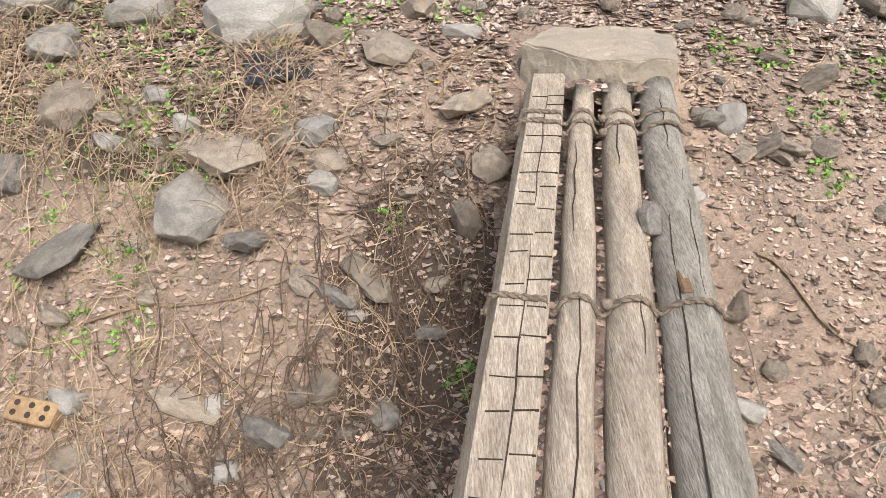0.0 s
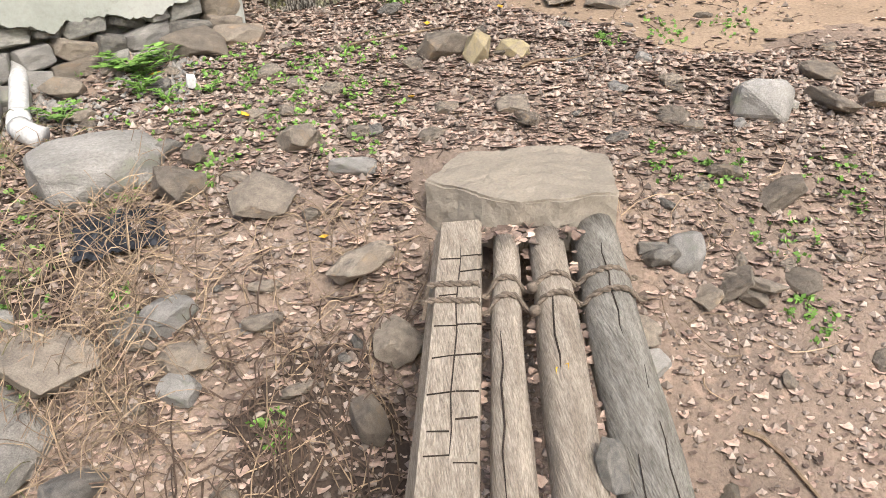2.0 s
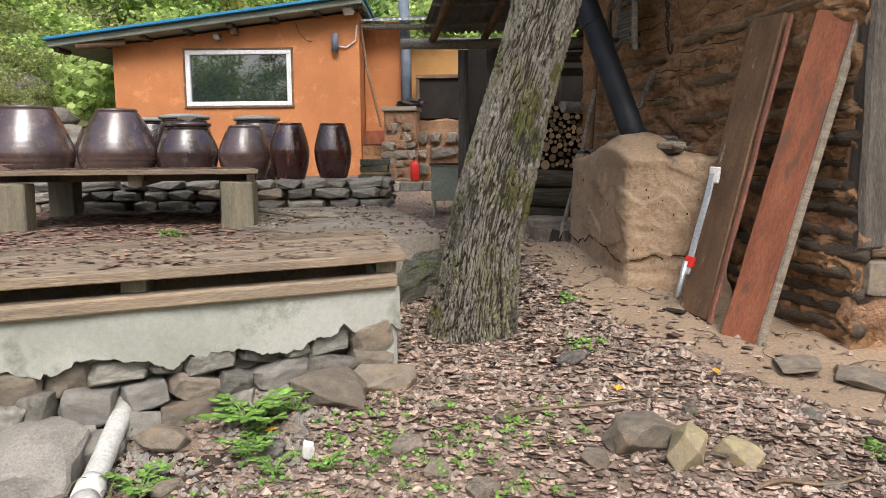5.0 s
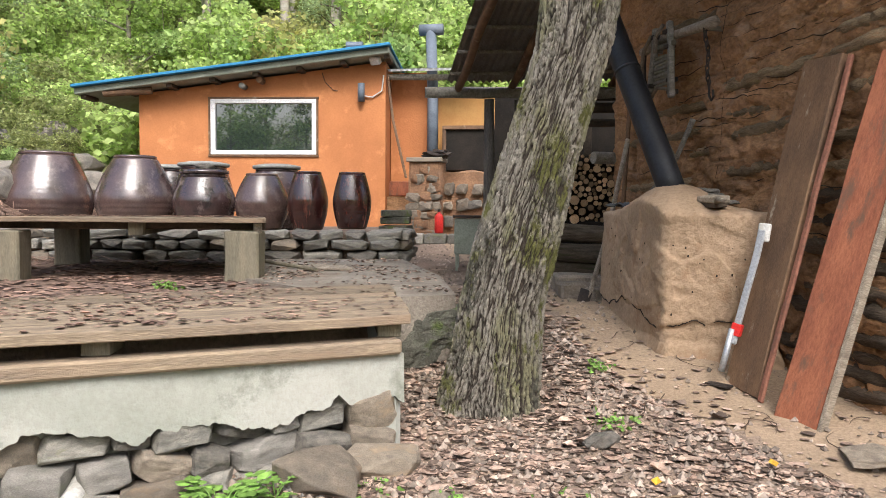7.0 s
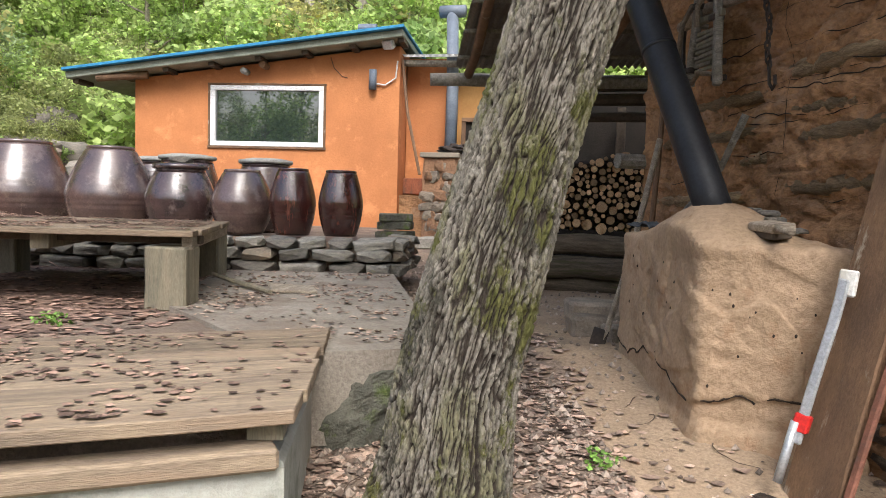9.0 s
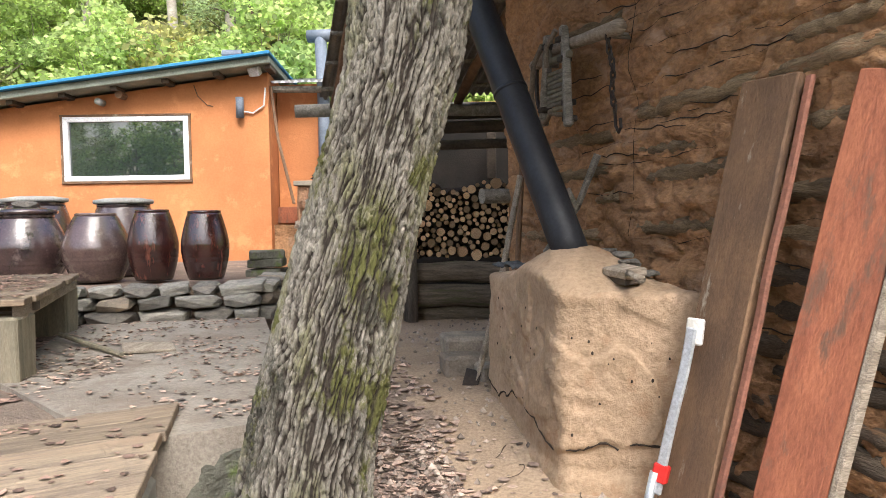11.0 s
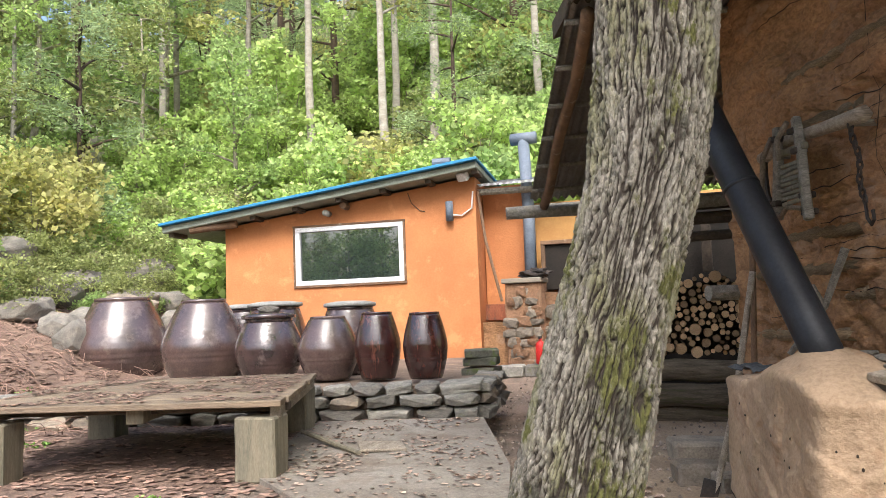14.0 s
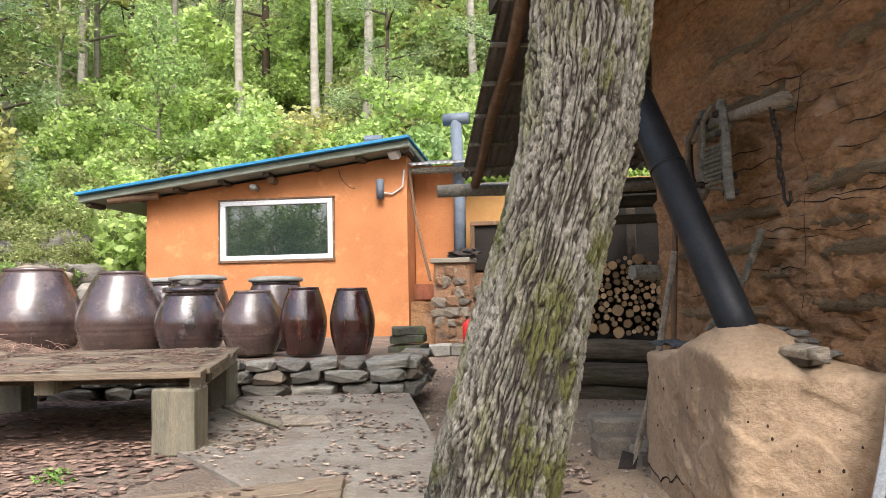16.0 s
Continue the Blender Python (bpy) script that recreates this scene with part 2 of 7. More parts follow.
M_DARKWOOD = mat("dark_old_wood", (0.11, 0.085, 0.06), (0.07, 0.055, 0.042), 6, 0.9, 0.4, 40)
# near-black tone for the store back and the cupboard body
M_NEAR_BLACK = mat("near_black_face", (0.034, 0.027, 0.021), (0.02, 0.017, 0.014), 3, 0.95, 0.3)
M_CUT = mat("cut_wood", (0.72, 0.5, 0.29), (0.46, 0.28, 0.14), 14, 0.85, 0.3, 60, vary=0.65, grit=0.5)
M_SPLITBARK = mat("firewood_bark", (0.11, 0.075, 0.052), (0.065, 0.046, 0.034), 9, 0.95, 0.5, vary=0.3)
M_CLOTH = mat("slate_cloth", (0.13, 0.14, 0.145), (0.08, 0.085, 0.09), 9, 0.9, 0.4, 90)
M_STEEL = mat("brushed_alloy", (0.52, 0.54, 0.56), (0.42, 0.44, 0.46), 6, 0.4, 0.05, 80, metal=0.5)
M_RED = mat("red_plastic", (0.62, 0.03, 0.025), (0.55, 0.03, 0.02), 5, 0.45, 0.05)
M_ROPE = mat("old_rope", (0.24, 0.19, 0.14), (0.15, 0.12, 0.09), 30, 0.95, 0.5, 120)
M_IRON = mat("dark_iron", (0.045, 0.04, 0.038), (0.07, 0.055, 0.045), 12, 0.6, 0.2, metal=0.5)
M_LEAF_DRY = mat("dry_leaf", (0.45, 0.335, 0.26), (0.24, 0.165, 0.125), 11, 0.8, 0.2, 60, vary=0.75, island=True)
M_LEAF_HILL = mat("hill_litter", (0.36, 0.235, 0.175), (0.2, 0.13, 0.1), 9, 0.85, 0.2, 60, vary=0.7, island=True)
M_LEAF_YEL = mat("yellow_leaf", (0.70, 0.42, 0.04), (0.6, 0.36, 0.05), 9, 0.7, 0.1)
M_WEED = mat("weed_leaf", (0.2, 0.35, 0.07), (0.14, 0.26, 0.05), 4, 0.6, 0.1, 40, vary=0.35, island=True)
M_VINE = mat("olive_vine", (0.17, 0.19, 0.06), (0.13, 0.11, 0.05), 4, 0.7, 0.1, 40, vary=0.4, island=True)
M_STRAW = mat("dry_stalk", (0.36, 0.27, 0.17), (0.2, 0.14, 0.095), 8, 0.9, 0.1, vary=0.55, island=True)
M_PEBBLE = mat("gravel", (0.38, 0.31, 0.25), (0.25, 0.2, 0.16), 5, 0.9, 0.2, 40, vary=0.5, island=True)
M_BIRCH = mat("pale_trunk", (0.42, 0.39, 0.33), (0.3, 0.27, 0.22), 3, 0.9, 0.3, 20, stretch=(1, 1, 3), vary=0.25)
M_BRICK = mat("earth_brick", (0.36, 0.25, 0.13), (0.27, 0.18, 0.1), 6, 0.95, 0.3, 50)


def leafy(name, c1, c2, trans=0.35):
    """Foliage: leaf-to-leaf colour, a little light coming through."""
    m = mat(name, c1, c2, 1.2, 0.5, 0.0, 15, vary=0.45, island=True, grit=0.95)
    n, l = m.node_tree.nodes, m.node_tree.links
    tr = n.new("ShaderNodeBsdfTranslucent")
    mx = n.new("ShaderNodeMixShader")
    mx.inputs[0].default_value = trans
    b = n["Principled BSDF"]
    l.new(b.inputs["Base Color"].links[0].from_socket, tr.inputs[0])
    l.new(b.outputs[0], mx.inputs[1])
    l.new(tr.outputs[0], mx.inputs[2])
    l.new(mx.outputs[0], n["Material Output"].inputs[0])
    return m


M_F_GREEN = leafy("bush_green", (0.42, 0.54, 0.21), (0.32, 0.45, 0.16), 0.55)
M_F_LIGHT = leafy("bush_light_green", (0.54, 0.66, 0.25), (0.45, 0.58, 0.2), 0.55)
M_F_OLIVE = leafy("bush_olive", (0.37, 0.4, 0.16), (0.27, 0.32, 0.12), 0.5)
M_F_PINE = leafy("pine_green", (0.38, 0.47, 0.23), (0.28, 0.38, 0.18), 0.5)
M_F_YELLOW = leafy("autumn_yellow", (0.55, 0.51, 0.2), (0.44, 0.46, 0.17), 0.55)

M_GLASS = bpy.data.materials.new("window_glass")
M_GLASS.use_nodes = True
g = M_GLASS.node_tree.nodes["Principled BSDF"]
g.inputs["Base Color"].default_value = (0.02, 0.028, 0.026, 1)
g.inputs["Roughness"].default_value = 0.02
g.inputs["Specular IOR Level"].default_value = 1.0
g.inputs["IOR"].default_value = 1.9


# ---- building blocks ----
R = random.Random(7)


def part(name, bm, material, parent=None, label="", smooth=False, at=None):
    """Links a bmesh as one mesh object, as a rule under a thing."""
    me = bpy.data.meshes.new(name)
    bmesh.ops.recalc_face_normals(bm, faces=bm.faces)
    bm.to_mesh(me)
    bm.free()
    me.materials.append(material)
    if smooth:
        for p in me.polygons:
            p.use_smooth = True
    ob = new(name, me)
    if at is not None:
        ob.matrix_basis = at
    ob.parent = parent
    if label:
        ob["label"] = label
    return ob


def thing(name, label, category, at=None, group="", kind=""):
    ob = new(name)
    ob.empty_display_size = 0.1
    if at is not None:
        ob.matrix_basis = at
    return tagged(ob, label, category, group, kind)


def piece(name, me, parent, at):
    ob = new(name, me)
    ob.matrix_basis = at
    ob.parent = parent
    return ob


def mesh_of(bm, name, material, smooth=False):
    me = bpy.data.meshes.new(name)
    bmesh.ops.recalc_face_normals(bm, faces=bm.faces)
    bm.to_mesh(me)
    bm.free()
    me.materials.append(material)
    if smooth:
        for p in me.polygons:
            p.use_smooth = True
    return me


def box(sx, sy, sz, at=None, bevel=0.006, bm=None, cuts=0, rough=0.0, seed=0):
    """A bevelled box centred on at, optionally cut along its length and made uneven."""
    b2 = bmesh.new()
    bmesh.ops.create_cube(b2, size=1)
    bmesh.ops.scale(b2, vec=(sx, sy, sz), verts=b2.verts)
    if cuts:
        ax = max(range(3), key=lambda i: (sx, sy, sz)[i])
        es = [e for e in b2.edges if abs((e.verts[0].co - e.verts[1].co)[ax]) > 1e-5]
        bmesh.ops.subdivide_edges(b2, edges=es, cuts=cuts)
    if bevel:
        es = [e for e in b2.edges if e.calc_face_angle(0) > 0.5]
        bmesh.ops.bevel(b2, geom=es, offset=bevel, segments=1, affect="EDGES")
    if rough:
        for v in b2.verts:
            v.co += rough * noise.noise_vector(v.co * 4 + Vector((seed * 3.7, seed, 0)))
    if at is not None:
        bmesh.ops.transform(b2, matrix=at, verts=b2.verts)
    if bm is None:
        return b2
    me = bpy.data.meshes.new("tmp")
    b2.to_mesh(me)
    b2.free()
    bm.from_mesh(me)
    bpy.data.meshes.remove(me)
    return bm


def tube(points, radii, seg=10, bm=None, wobble=0.0, seed=0, cap=True):
    """A round bar along points with a radius at each."""
    bm = bm or bmesh.new()
    pts = [Vector(p) for p in points]
    if not hasattr(radii, "__len__"):
        radii = [radii] * len(pts)
    rings = []
    q, last = None, None
    for i, p in enumerate(pts):
        d = (pts[min(i + 1, len(pts) - 1)] - pts[max(i - 1, 0)]).normalized()
        q = d.to_track_quat("Z", "Y") if q is None else last.rotation_difference(d) @ q
        last = d
        ring = []
        for k in range(seg):
            a = 2 * math.pi * k / seg
            c = Vector((math.cos(a), math.sin(a), 0))
            r = radii[i] * (1 + wobble * noise.noise(Vector((c.x * 1.3 + seed * 5, c.y * 1.3, i * 0.35))))
            ring.append(bm.verts.new(p + q @ (c * r)))
        rings.append(ring)
    for a, b in zip(rings, rings[1:]):
        for k in range(seg):
            bm.faces.new((a[k], a[(k + 1) % seg], b[(k + 1) % seg], b[k]))
    if cap:
        bm.faces.new(rings[0][::-1])
        bm.faces.new(rings[-1])
    return bm


def lathe(profile, seg=28, bm=None):
    """Turns (radius, height) pairs about z."""
    bm = bm or bmesh.new()
    rings = [[bm.verts.new((r * math.cos(2 * math.pi * k / seg), r * math.sin(2 * math.pi * k / seg), z)) for k in range(seg)] for r, z in profile]
    for a, b in zip(rings, rings[1:]):
        for k in range(seg):
            bm.faces.new((a[k], a[(k + 1) % seg], b[(k + 1) % seg], b[k]))
    bm.faces.new(rings[0][::-1])
    bm.faces.new(rings[-1])
    return bm


def rock_mesh(name, seed, material, flat=0.6, n=15, bevel=0.02, boxy=0.75):
    """An angular stone about 1 m across: a hull of scattered points, edges worn."""
    r = random.Random(seed)
    bm = bmesh.new()
    for k in range(n):
        a, h = 2.4 * k + r.uniform(-0.4, 0.4), 1 - 2 * (k + 0.5) / n
        q = math.sqrt(1 - h * h)
        v = [math.cos(a) * q, math.sin(a) * q, h]
        v = Vector([math.copysign(abs(c) ** boxy, c) for c in v]) * r.uniform(0.42, 0.53)
        bm.verts.new((v.x, v.y, v.z * flat))
    bmesh.ops.convex_hull(bm, input=bm.verts)
    bmesh.ops.delete(bm, geom=[v for v in bm.verts if not v.link_faces], context="VERTS")
    bmesh.ops.dissolve_limit(bm, angle_limit=0.28, verts=bm.verts, edges=bm.edges)
    bmesh.ops.bevel(bm, geom=list(bm.edges), offset=bevel, segments=1, affect="EDGES")
    bmesh.ops.triangulate(bm, faces=bm.faces)
    for _ in range(2):
        bmesh.ops.subdivide_edges(bm, edges=[e for e in bm.edges if e.calc_length() > 0.17], cuts=1)
        bmesh.ops.triangulate(bm, faces=bm.faces)
    for v in bm.verts:
        v.co += 0.03 * noise.noise_vector(v.co * 3.1 + Vector((seed, 0, 0))) + 0.016 * noise.noise_vector(v.co * 8 + Vector((seed, 0, 0)))
    return mesh_of(bm, name, material)


def block_mesh(name, seed, material, boxy=0.42):
    """A rough, roughly squared wall stone, 1 m a side before scaling."""
    return rock_mesh(name, seed, material, 1.0, 16, 0.018, boxy)


def prism(poly, z0, z1, bm=None, bevel=0.0):
    """A flat-topped solid over a plan outline."""
    bm = bm or bmesh.new()
    lo = [bm.verts.new((x, y, z0)) for x, y in poly]
    hi = [bm.verts.new((x, y, z1)) for x, y in poly]
    k = len(poly)
    bm.faces.new(lo[::-1])
    bm.faces.new(hi)
    for i in range(k):
        bm.faces.new((lo[i], lo[(i + 1) % k], hi[(i + 1) % k], hi[i]))
    return bm


def along(a, b, z=0.0):
    """A frame at a whose x runs level towards b."""
    return pose(a[0], a[1], z, 0, 0, math.degrees(math.atan2(b[1] - a[1], b[0] - a[0])))


# ---- ground ----
KNOTS = ((-30, 0.2), (-8, -0.3), (-1.3, -0.35), (-0.5, -0.65), (0.3, -0.74), (1.2, -0.78), (1.65, -0.92), (2.05, -0.64), (2.4, -0.27), (2.65, -0.08), (3.0, 0.14), (3.2, 0.28), (3.45, 0.39), (3.8, 0.5),
         (4.25, 0.61), (4.7, 0.71), (5.36, 0.77), (6.1, 0.88), (6.66, 0.96), (7.4, 1.1), (8.5, 1.08), (9.8, 1.05), (10.5, 1.06), (12, 1.15), (14.5, 1.5), (70, 35))
KY, KZ = [k[0] for k in KNOTS], [k[1] for k in KNOTS]
DECK_A, DECK_B = Vector((-0.5, 5.13)), Vector((-0.95, 6.42))
DECK_U = Vector((-0.81, -0.586))
TERRACE = ((-0.7, 5.27), (-1.02, 6.12), (-0.64, 6.44), (-0.97, 7.5), (-1.75, 9.55), (-2.0, 10.6), (-3.2, 14.3), (-30, 14.3), (-30, -2), (-8, -2), (-6.6, 1.05))


def inside(x, y, poly):
    c = False
    for (x0, y0), (x1, y1) in zip(poly, poly[1:] + poly[:1]):
        if (y0 > y) != (y1 > y) and x < (x1 - x0) * (y - y0) / (y1 - y0) + x0:
            c = not c
    return c


def gz(x, y, detail=True):
    """Height of the ground."""
    s = min(1.0, max(0.0, (x - 0.7) / 0.8))
    z = float(np.interp(y - 0.09 * s * max(0.0, min(1.0, (3.9 - y) / 0.5)), KY, KZ))
    if inside(x, y, TERRACE):
        z = max(z, 1.265)
        z += 0.42 * max(0.0, -x - 5.6 - 0.1 * max(0, 8 - y))
        if y > 9.9:
            z = max(z, 1.45)
    if x > 6:
        z += 0.25 * (x - 6)
    if detail:
        p = Vector((x, y, 0))
        z -= 0.2 * math.exp(-((x - 0.1) / 0.34) ** 2 - ((y - 2.2) / 0.45) ** 2)
        z += 0.028 * noise.noise(p * 2.1) + 0.014 * noise.noise(p * 6.3) + 0.007 * noise.noise(p * 15)
    return z


def on_path(x, y):
    """Bare trodden earth that runs from the stove towards the stump."""
    return x > 0.35 + 0.75 * max(0.0, 6.2 - y) - 0.33 * max(0.0, y - 6.2) and y > 4.3 and not inside(x, y, TERRACE)


def ground_patch(name, xs, ys, material, label, sink=0.0):
    nx, ny = len(xs), len(ys)
    verts = [(x, y, gz(x, y) - sink) for y in ys for x in xs]
    faces = [(j * nx + i, j * nx + i + 1, (j + 1) * nx + i + 1, (j + 1) * nx + i) for j in range(ny - 1) for i in range(nx - 1)]
    me = bpy.data.meshes.new(name)
    me.from_pydata(verts, [], faces)
    me.materials.append(material)
    for p in me.polygons:
        p.use_smooth = True
    return tagged(new(name, me), label, "ground", kind="structure")


def steps(stops):
    """Coordinates at uneven spacing: (start, spacing) pairs, the last a bare end."""
    out = []
    for (a, d), (b, _) in zip(stops, stops[1:]):
        out += list(np.arange(a, b - 1e-6, d))
    return out + [stops[-1][0]]


GX = steps([(-60, 4), (-16, 0.7), (-7, 0.15), (-2.6, 0.055), (3.2, 0.25), (8, 4), (60, 0)])
GY = steps([(-30, 3), (-3, 0.4), (1.2, 0.05), (7.6, 0.15), (15, 1.0), (30, 3), (70, 0)])
ground = ground_patch("ground", GX, GY, M_SOIL, "reddish brown trodden earth with gravel and leaf litter")
ground.data.materials.append(M_SLOPE)
ground.data.materials.append(M_PATH)
ground.data.materials.append(M_SHADED_SOIL)
ground.data.materials.append(M_HILL_EARTH)
for p in ground.data.polygons:
    c = p.center
    if c.y > 14.5 or (c.x < -7.5 and (c.y > 13 or c.x < -14)) or c.y < -2 + 0.7 * noise.noise(c * 0.8) or c.x > 7 + noise.noise(c * 0.7):
        p.material_index = 1
    # ditch by the bridge and upper-left bank: dark soil and painted shade together
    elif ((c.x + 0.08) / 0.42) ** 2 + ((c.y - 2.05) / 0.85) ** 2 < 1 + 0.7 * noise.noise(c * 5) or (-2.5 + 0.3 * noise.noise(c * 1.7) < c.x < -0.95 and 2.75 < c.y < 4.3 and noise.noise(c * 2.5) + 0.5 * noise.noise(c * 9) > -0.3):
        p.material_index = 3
    elif c.x < -2.2 and inside(c.x, c.y, TERRACE):
        p.material_index = 4
    elif on_path(c.x + 0.12 * noise.noise(c * 3), c.y + (0.35 * noise.noise(c * 1.3) if c.x > 2.2 else 0)):
        p.material_index = 2
# ---- bridge of four logs ----
def bridge_z(y):
    return 0.37 - 0.1 * (2.9 - y)


bridge = thing("log_bridge", "footbridge of four weathered logs tied with rope", "bridge")


def bridge_log(xa, xb, r0, r1, ya, yb, material, square=False, seed=0, label=""):
    n = 26
    pts, rad = [], []
    for i in range(n):
        f = i / (n - 1)
        y = ya + (yb - ya) * f
        r = r0 + (r1 - r0) * f
        pts.append((xa + (xb - xa) * f + 0.008 * noise.noise(Vector((seed, y * 1.5, 0))), y, bridge_z(y) - r))
        rad.append(r)
    bm = bmesh.new()
    if square:
        rings = []
        for (x, y, z), r in zip(pts, rad):
            w = 0.006 * noise.noise(Vector((seed + 4, y * 4, 1)))
            prof = [(-r - w, 0.02), (-r + 0.03, r), (r - 0.012, r + w), (r, r - 0.015), (r + w, -r * 0.6), (r * 0.5, -r), (-r * 0.5, -r)]
            rings.append([bm.verts.new((x + a, y, z + c)) for a, c in prof])
        k = len(rings[0])
        for a, b in zip(rings, rings[1:]):
            for i in range(k):
                bm.faces.new((a[i], a[(i + 1) % k], b[(i + 1) % k], b[i]))
        bm.faces.new(rings[0][::-1])
        bm.faces.new(rings[-1])
        return part("log", bm, material, bridge, label)
    return part("log", tube(pts, rad, 14, bm, 0.14, seed), material, bridge, label, smooth=True)


# near end is behind the walker's first step, far end rests on the bank under the stone slab
LOGS = (
    (-0.15, 0.44, 0.09, 0.085, -0.9, 3.02, M_LOG, True, "squared timber notched with cross cuts"),
    (0.007, 0.592, 0.066, 0.046, -0.9, 2.92, M_LOG, False, ""),
    (0.155, 0.745, 0.075, 0.062, -0.9, 2.95, M_LOG, False, ""),
    (0.337, 0.925, 0.095, 0.085, -0.9, 3.02, M_LOG_GREY, False, "grey split log with a bark-brown crack"),
)


def log_x(i, y):
    xa, xb, _, _, ya, yb = LOGS[i][:6]
    return xa + (xb - xa) * (y - ya) / (yb - ya)


def log_r(i, y):
    _, _, r0, r1, ya, yb = LOGS[i][:6]
    return r0 + (r1 - r0) * (y - ya) / (yb - ya)


log_obs = []
for i, (xa, xb, r0, r1, ya, yb, m, sq, lab) in enumerate(LOGS):
    log_obs.append(bridge_log(xa, xb, r0, r1, ya, yb, m, sq, i + 1, lab))
# cross cuts and the long crack in the squared timber, drying cracks in the round ones
cut = mesh_of(box(0.13, 0.002, 0.006, bevel=0.0), "notch", M_CRACK)
for k in range(19):
    y = 0.55 + k * 0.125 + R.uniform(-0.02, 0.02)
    for side_ in (-1, 1):
        if R.random() < 0.88:
            yy = y + R.uniform(-0.02, 0.02)
            piece("notch", cut, log_obs[0], pose(log_x(0, yy) + 0.02 + side_ * 0.034, yy, bridge_z(yy) + 0.0005, 0, 0, R.uniform(-9, 5)) @ Matrix.Diagonal((R.uniform(0.4, 0.56), R.uniform(0.7, 1.5), 1, 1)))
for i, spans in ((0, ((0.5, 1.75, 0.02), (1.9, 2.9, 0.015))), (1, ((0.6, 1.5, 0.01), (1.8, 2.4, -0.02))), (2, ((0.9, 1.5, 0.03), (2.0, 2.7, -0.015))), (3, ((0.4, 1.9, -0.035), (1.5, 2.2, 0.035), (2.3, 2.8, 0.0)))):
    for ya, yb, dx in spans:
        pts = []
        for j in range(9):
            y = ya + (yb - ya) * j / 8
            off = dx + 0.004 * math.sin(j * 2.1 + i)
            r = log_r(i, y)
            drop = 0.0 if i == 0 else r - math.sqrt(max(0, r * r - off * off))
            pts.append((log_x(i, y) + off, y, bridge_z(y) - drop - 0.001))
        part("crack", tube(pts, [0.0008 + 0.0022 * math.sin(math.pi * (j + 0.4) / 9) for j in range(9)], 5), M_CRACK, log_obs[i])
part("bark_scar", box(0.035, 0.26, 0.02, pose(log_x(3, 1.62) - 0.02, 1.62, bridge_z(1.62) - 0.012, 0, 0, -7), 0.006, cuts=4, rough=0.006, seed=3), M_BOARD_DARK, log_obs[3], "torn reddish brown bark")


def lashing(y, slant):
    """Twisted rope that goes over the four logs and dips between them."""
    for turn in range(2):
        pts = []
        for j in range(61):
            f = j / 60
            x = log_x(0, y) - 0.1 + f * (log_x(3, y) + 0.11 - (log_x(0, y) - 0.1))
            top = -1.0
            for i in range(4):
                r = log_r(i, y) * (1.02 if i else 1.0)
                d = abs(x - log_x(i, y))
                zc = bridge_z(y) - log_r(i, y)
                if d < r:
                    top = max(top, zc + (r if i == 0 and d < r * 0.9 else math.sqrt(r * r - d * d)))
            top = max(top, bridge_z(y) - 0.055)
            wind = j * 1.3 + turn * math.pi
            pts.append((x, y + slant * f + 0.006 * math.cos(wind) + 0.008 * math.sin(j * 0.35), top + 0.008 + 0.005 * math.sin(wind)))
        part("rope", tube(pts, 0.006, 6), M_ROPE, bridge)


lashing(1.47, -0.02)
lashing(2.62, 0.03)
lashing(2.54, -0.01)
for x, y in ((log_x(1, 1.46) + 0.085, 1.46), (log_x(1, 2.6) + 0.08, 2.6), (log_x(2, 2.5) - 0.07, 2.48)):
    kn = bmesh.new()
    bmesh.ops.create_icosphere(kn, subdivisions=2, radius=0.018)
    for v in kn.verts:
        v.co *= 1 + 0.25 * noise.noise(v.co * 90)
    part("knot", kn, M_ROPE, bridge, smooth=True, at=pose(x, y, bridge_z(y) - 0.012))

# ---- stone slab at the bridge head ----
slab_bm = bmesh.new()
SLAB = ((0.34, 3.24), (0.53, 3.06), (0.66, 3.0), (0.79, 2.96), (1.01, 3.0), (1.09, 3.38), (0.98, 3.54), (0.51, 3.55))
prism(SLAB, 0.25, 0.455, slab_bm)
bmesh.ops.bevel(slab_bm, geom=[e for e in slab_bm.edges if abs(e.verts[0].co.z - e.verts[1].co.z) < 0.01], offset=0.01, segments=2, affect="EDGES")
bmesh.ops.triangulate(slab_bm, faces=slab_bm.faces)
for _ in range(5):
    bmesh.ops.subdivide_edges(slab_bm, edges=[e for e in slab_bm.edges if e.calc_length() > 0.025], cuts=1)
    bmesh.ops.triangulate(slab_bm, faces=slab_bm.faces)
for v in slab_bm.verts:
    v.co += 0.014 * noise.noise_vector(v.co * 4.5) + 0.009 * noise.noise_vector(v.co * 14) + 0.004 * noise.noise_vector(v.co * 38)
step_stone = part("stone_step", slab_bm, M_SLABSTONE)
tagged(step_stone, "flat brown sandstone slab at the end of the bridge", "stone")

# ---- retaining wall, deck ----
u3 = Vector((DECK_U.x, DECK_U.y, 0))
deck_rz = math.degrees(math.atan2(DECK_U.y, DECK_U.x))
retaining = thing("wall_retaining", "weathered concrete retaining wall on broken rubble stones", "wall", along(DECK_A, DECK_A + DECK_U), kind="structure")
cb = bmesh.new()
n = 420
L = 4.6
back = 0.22
rows = []
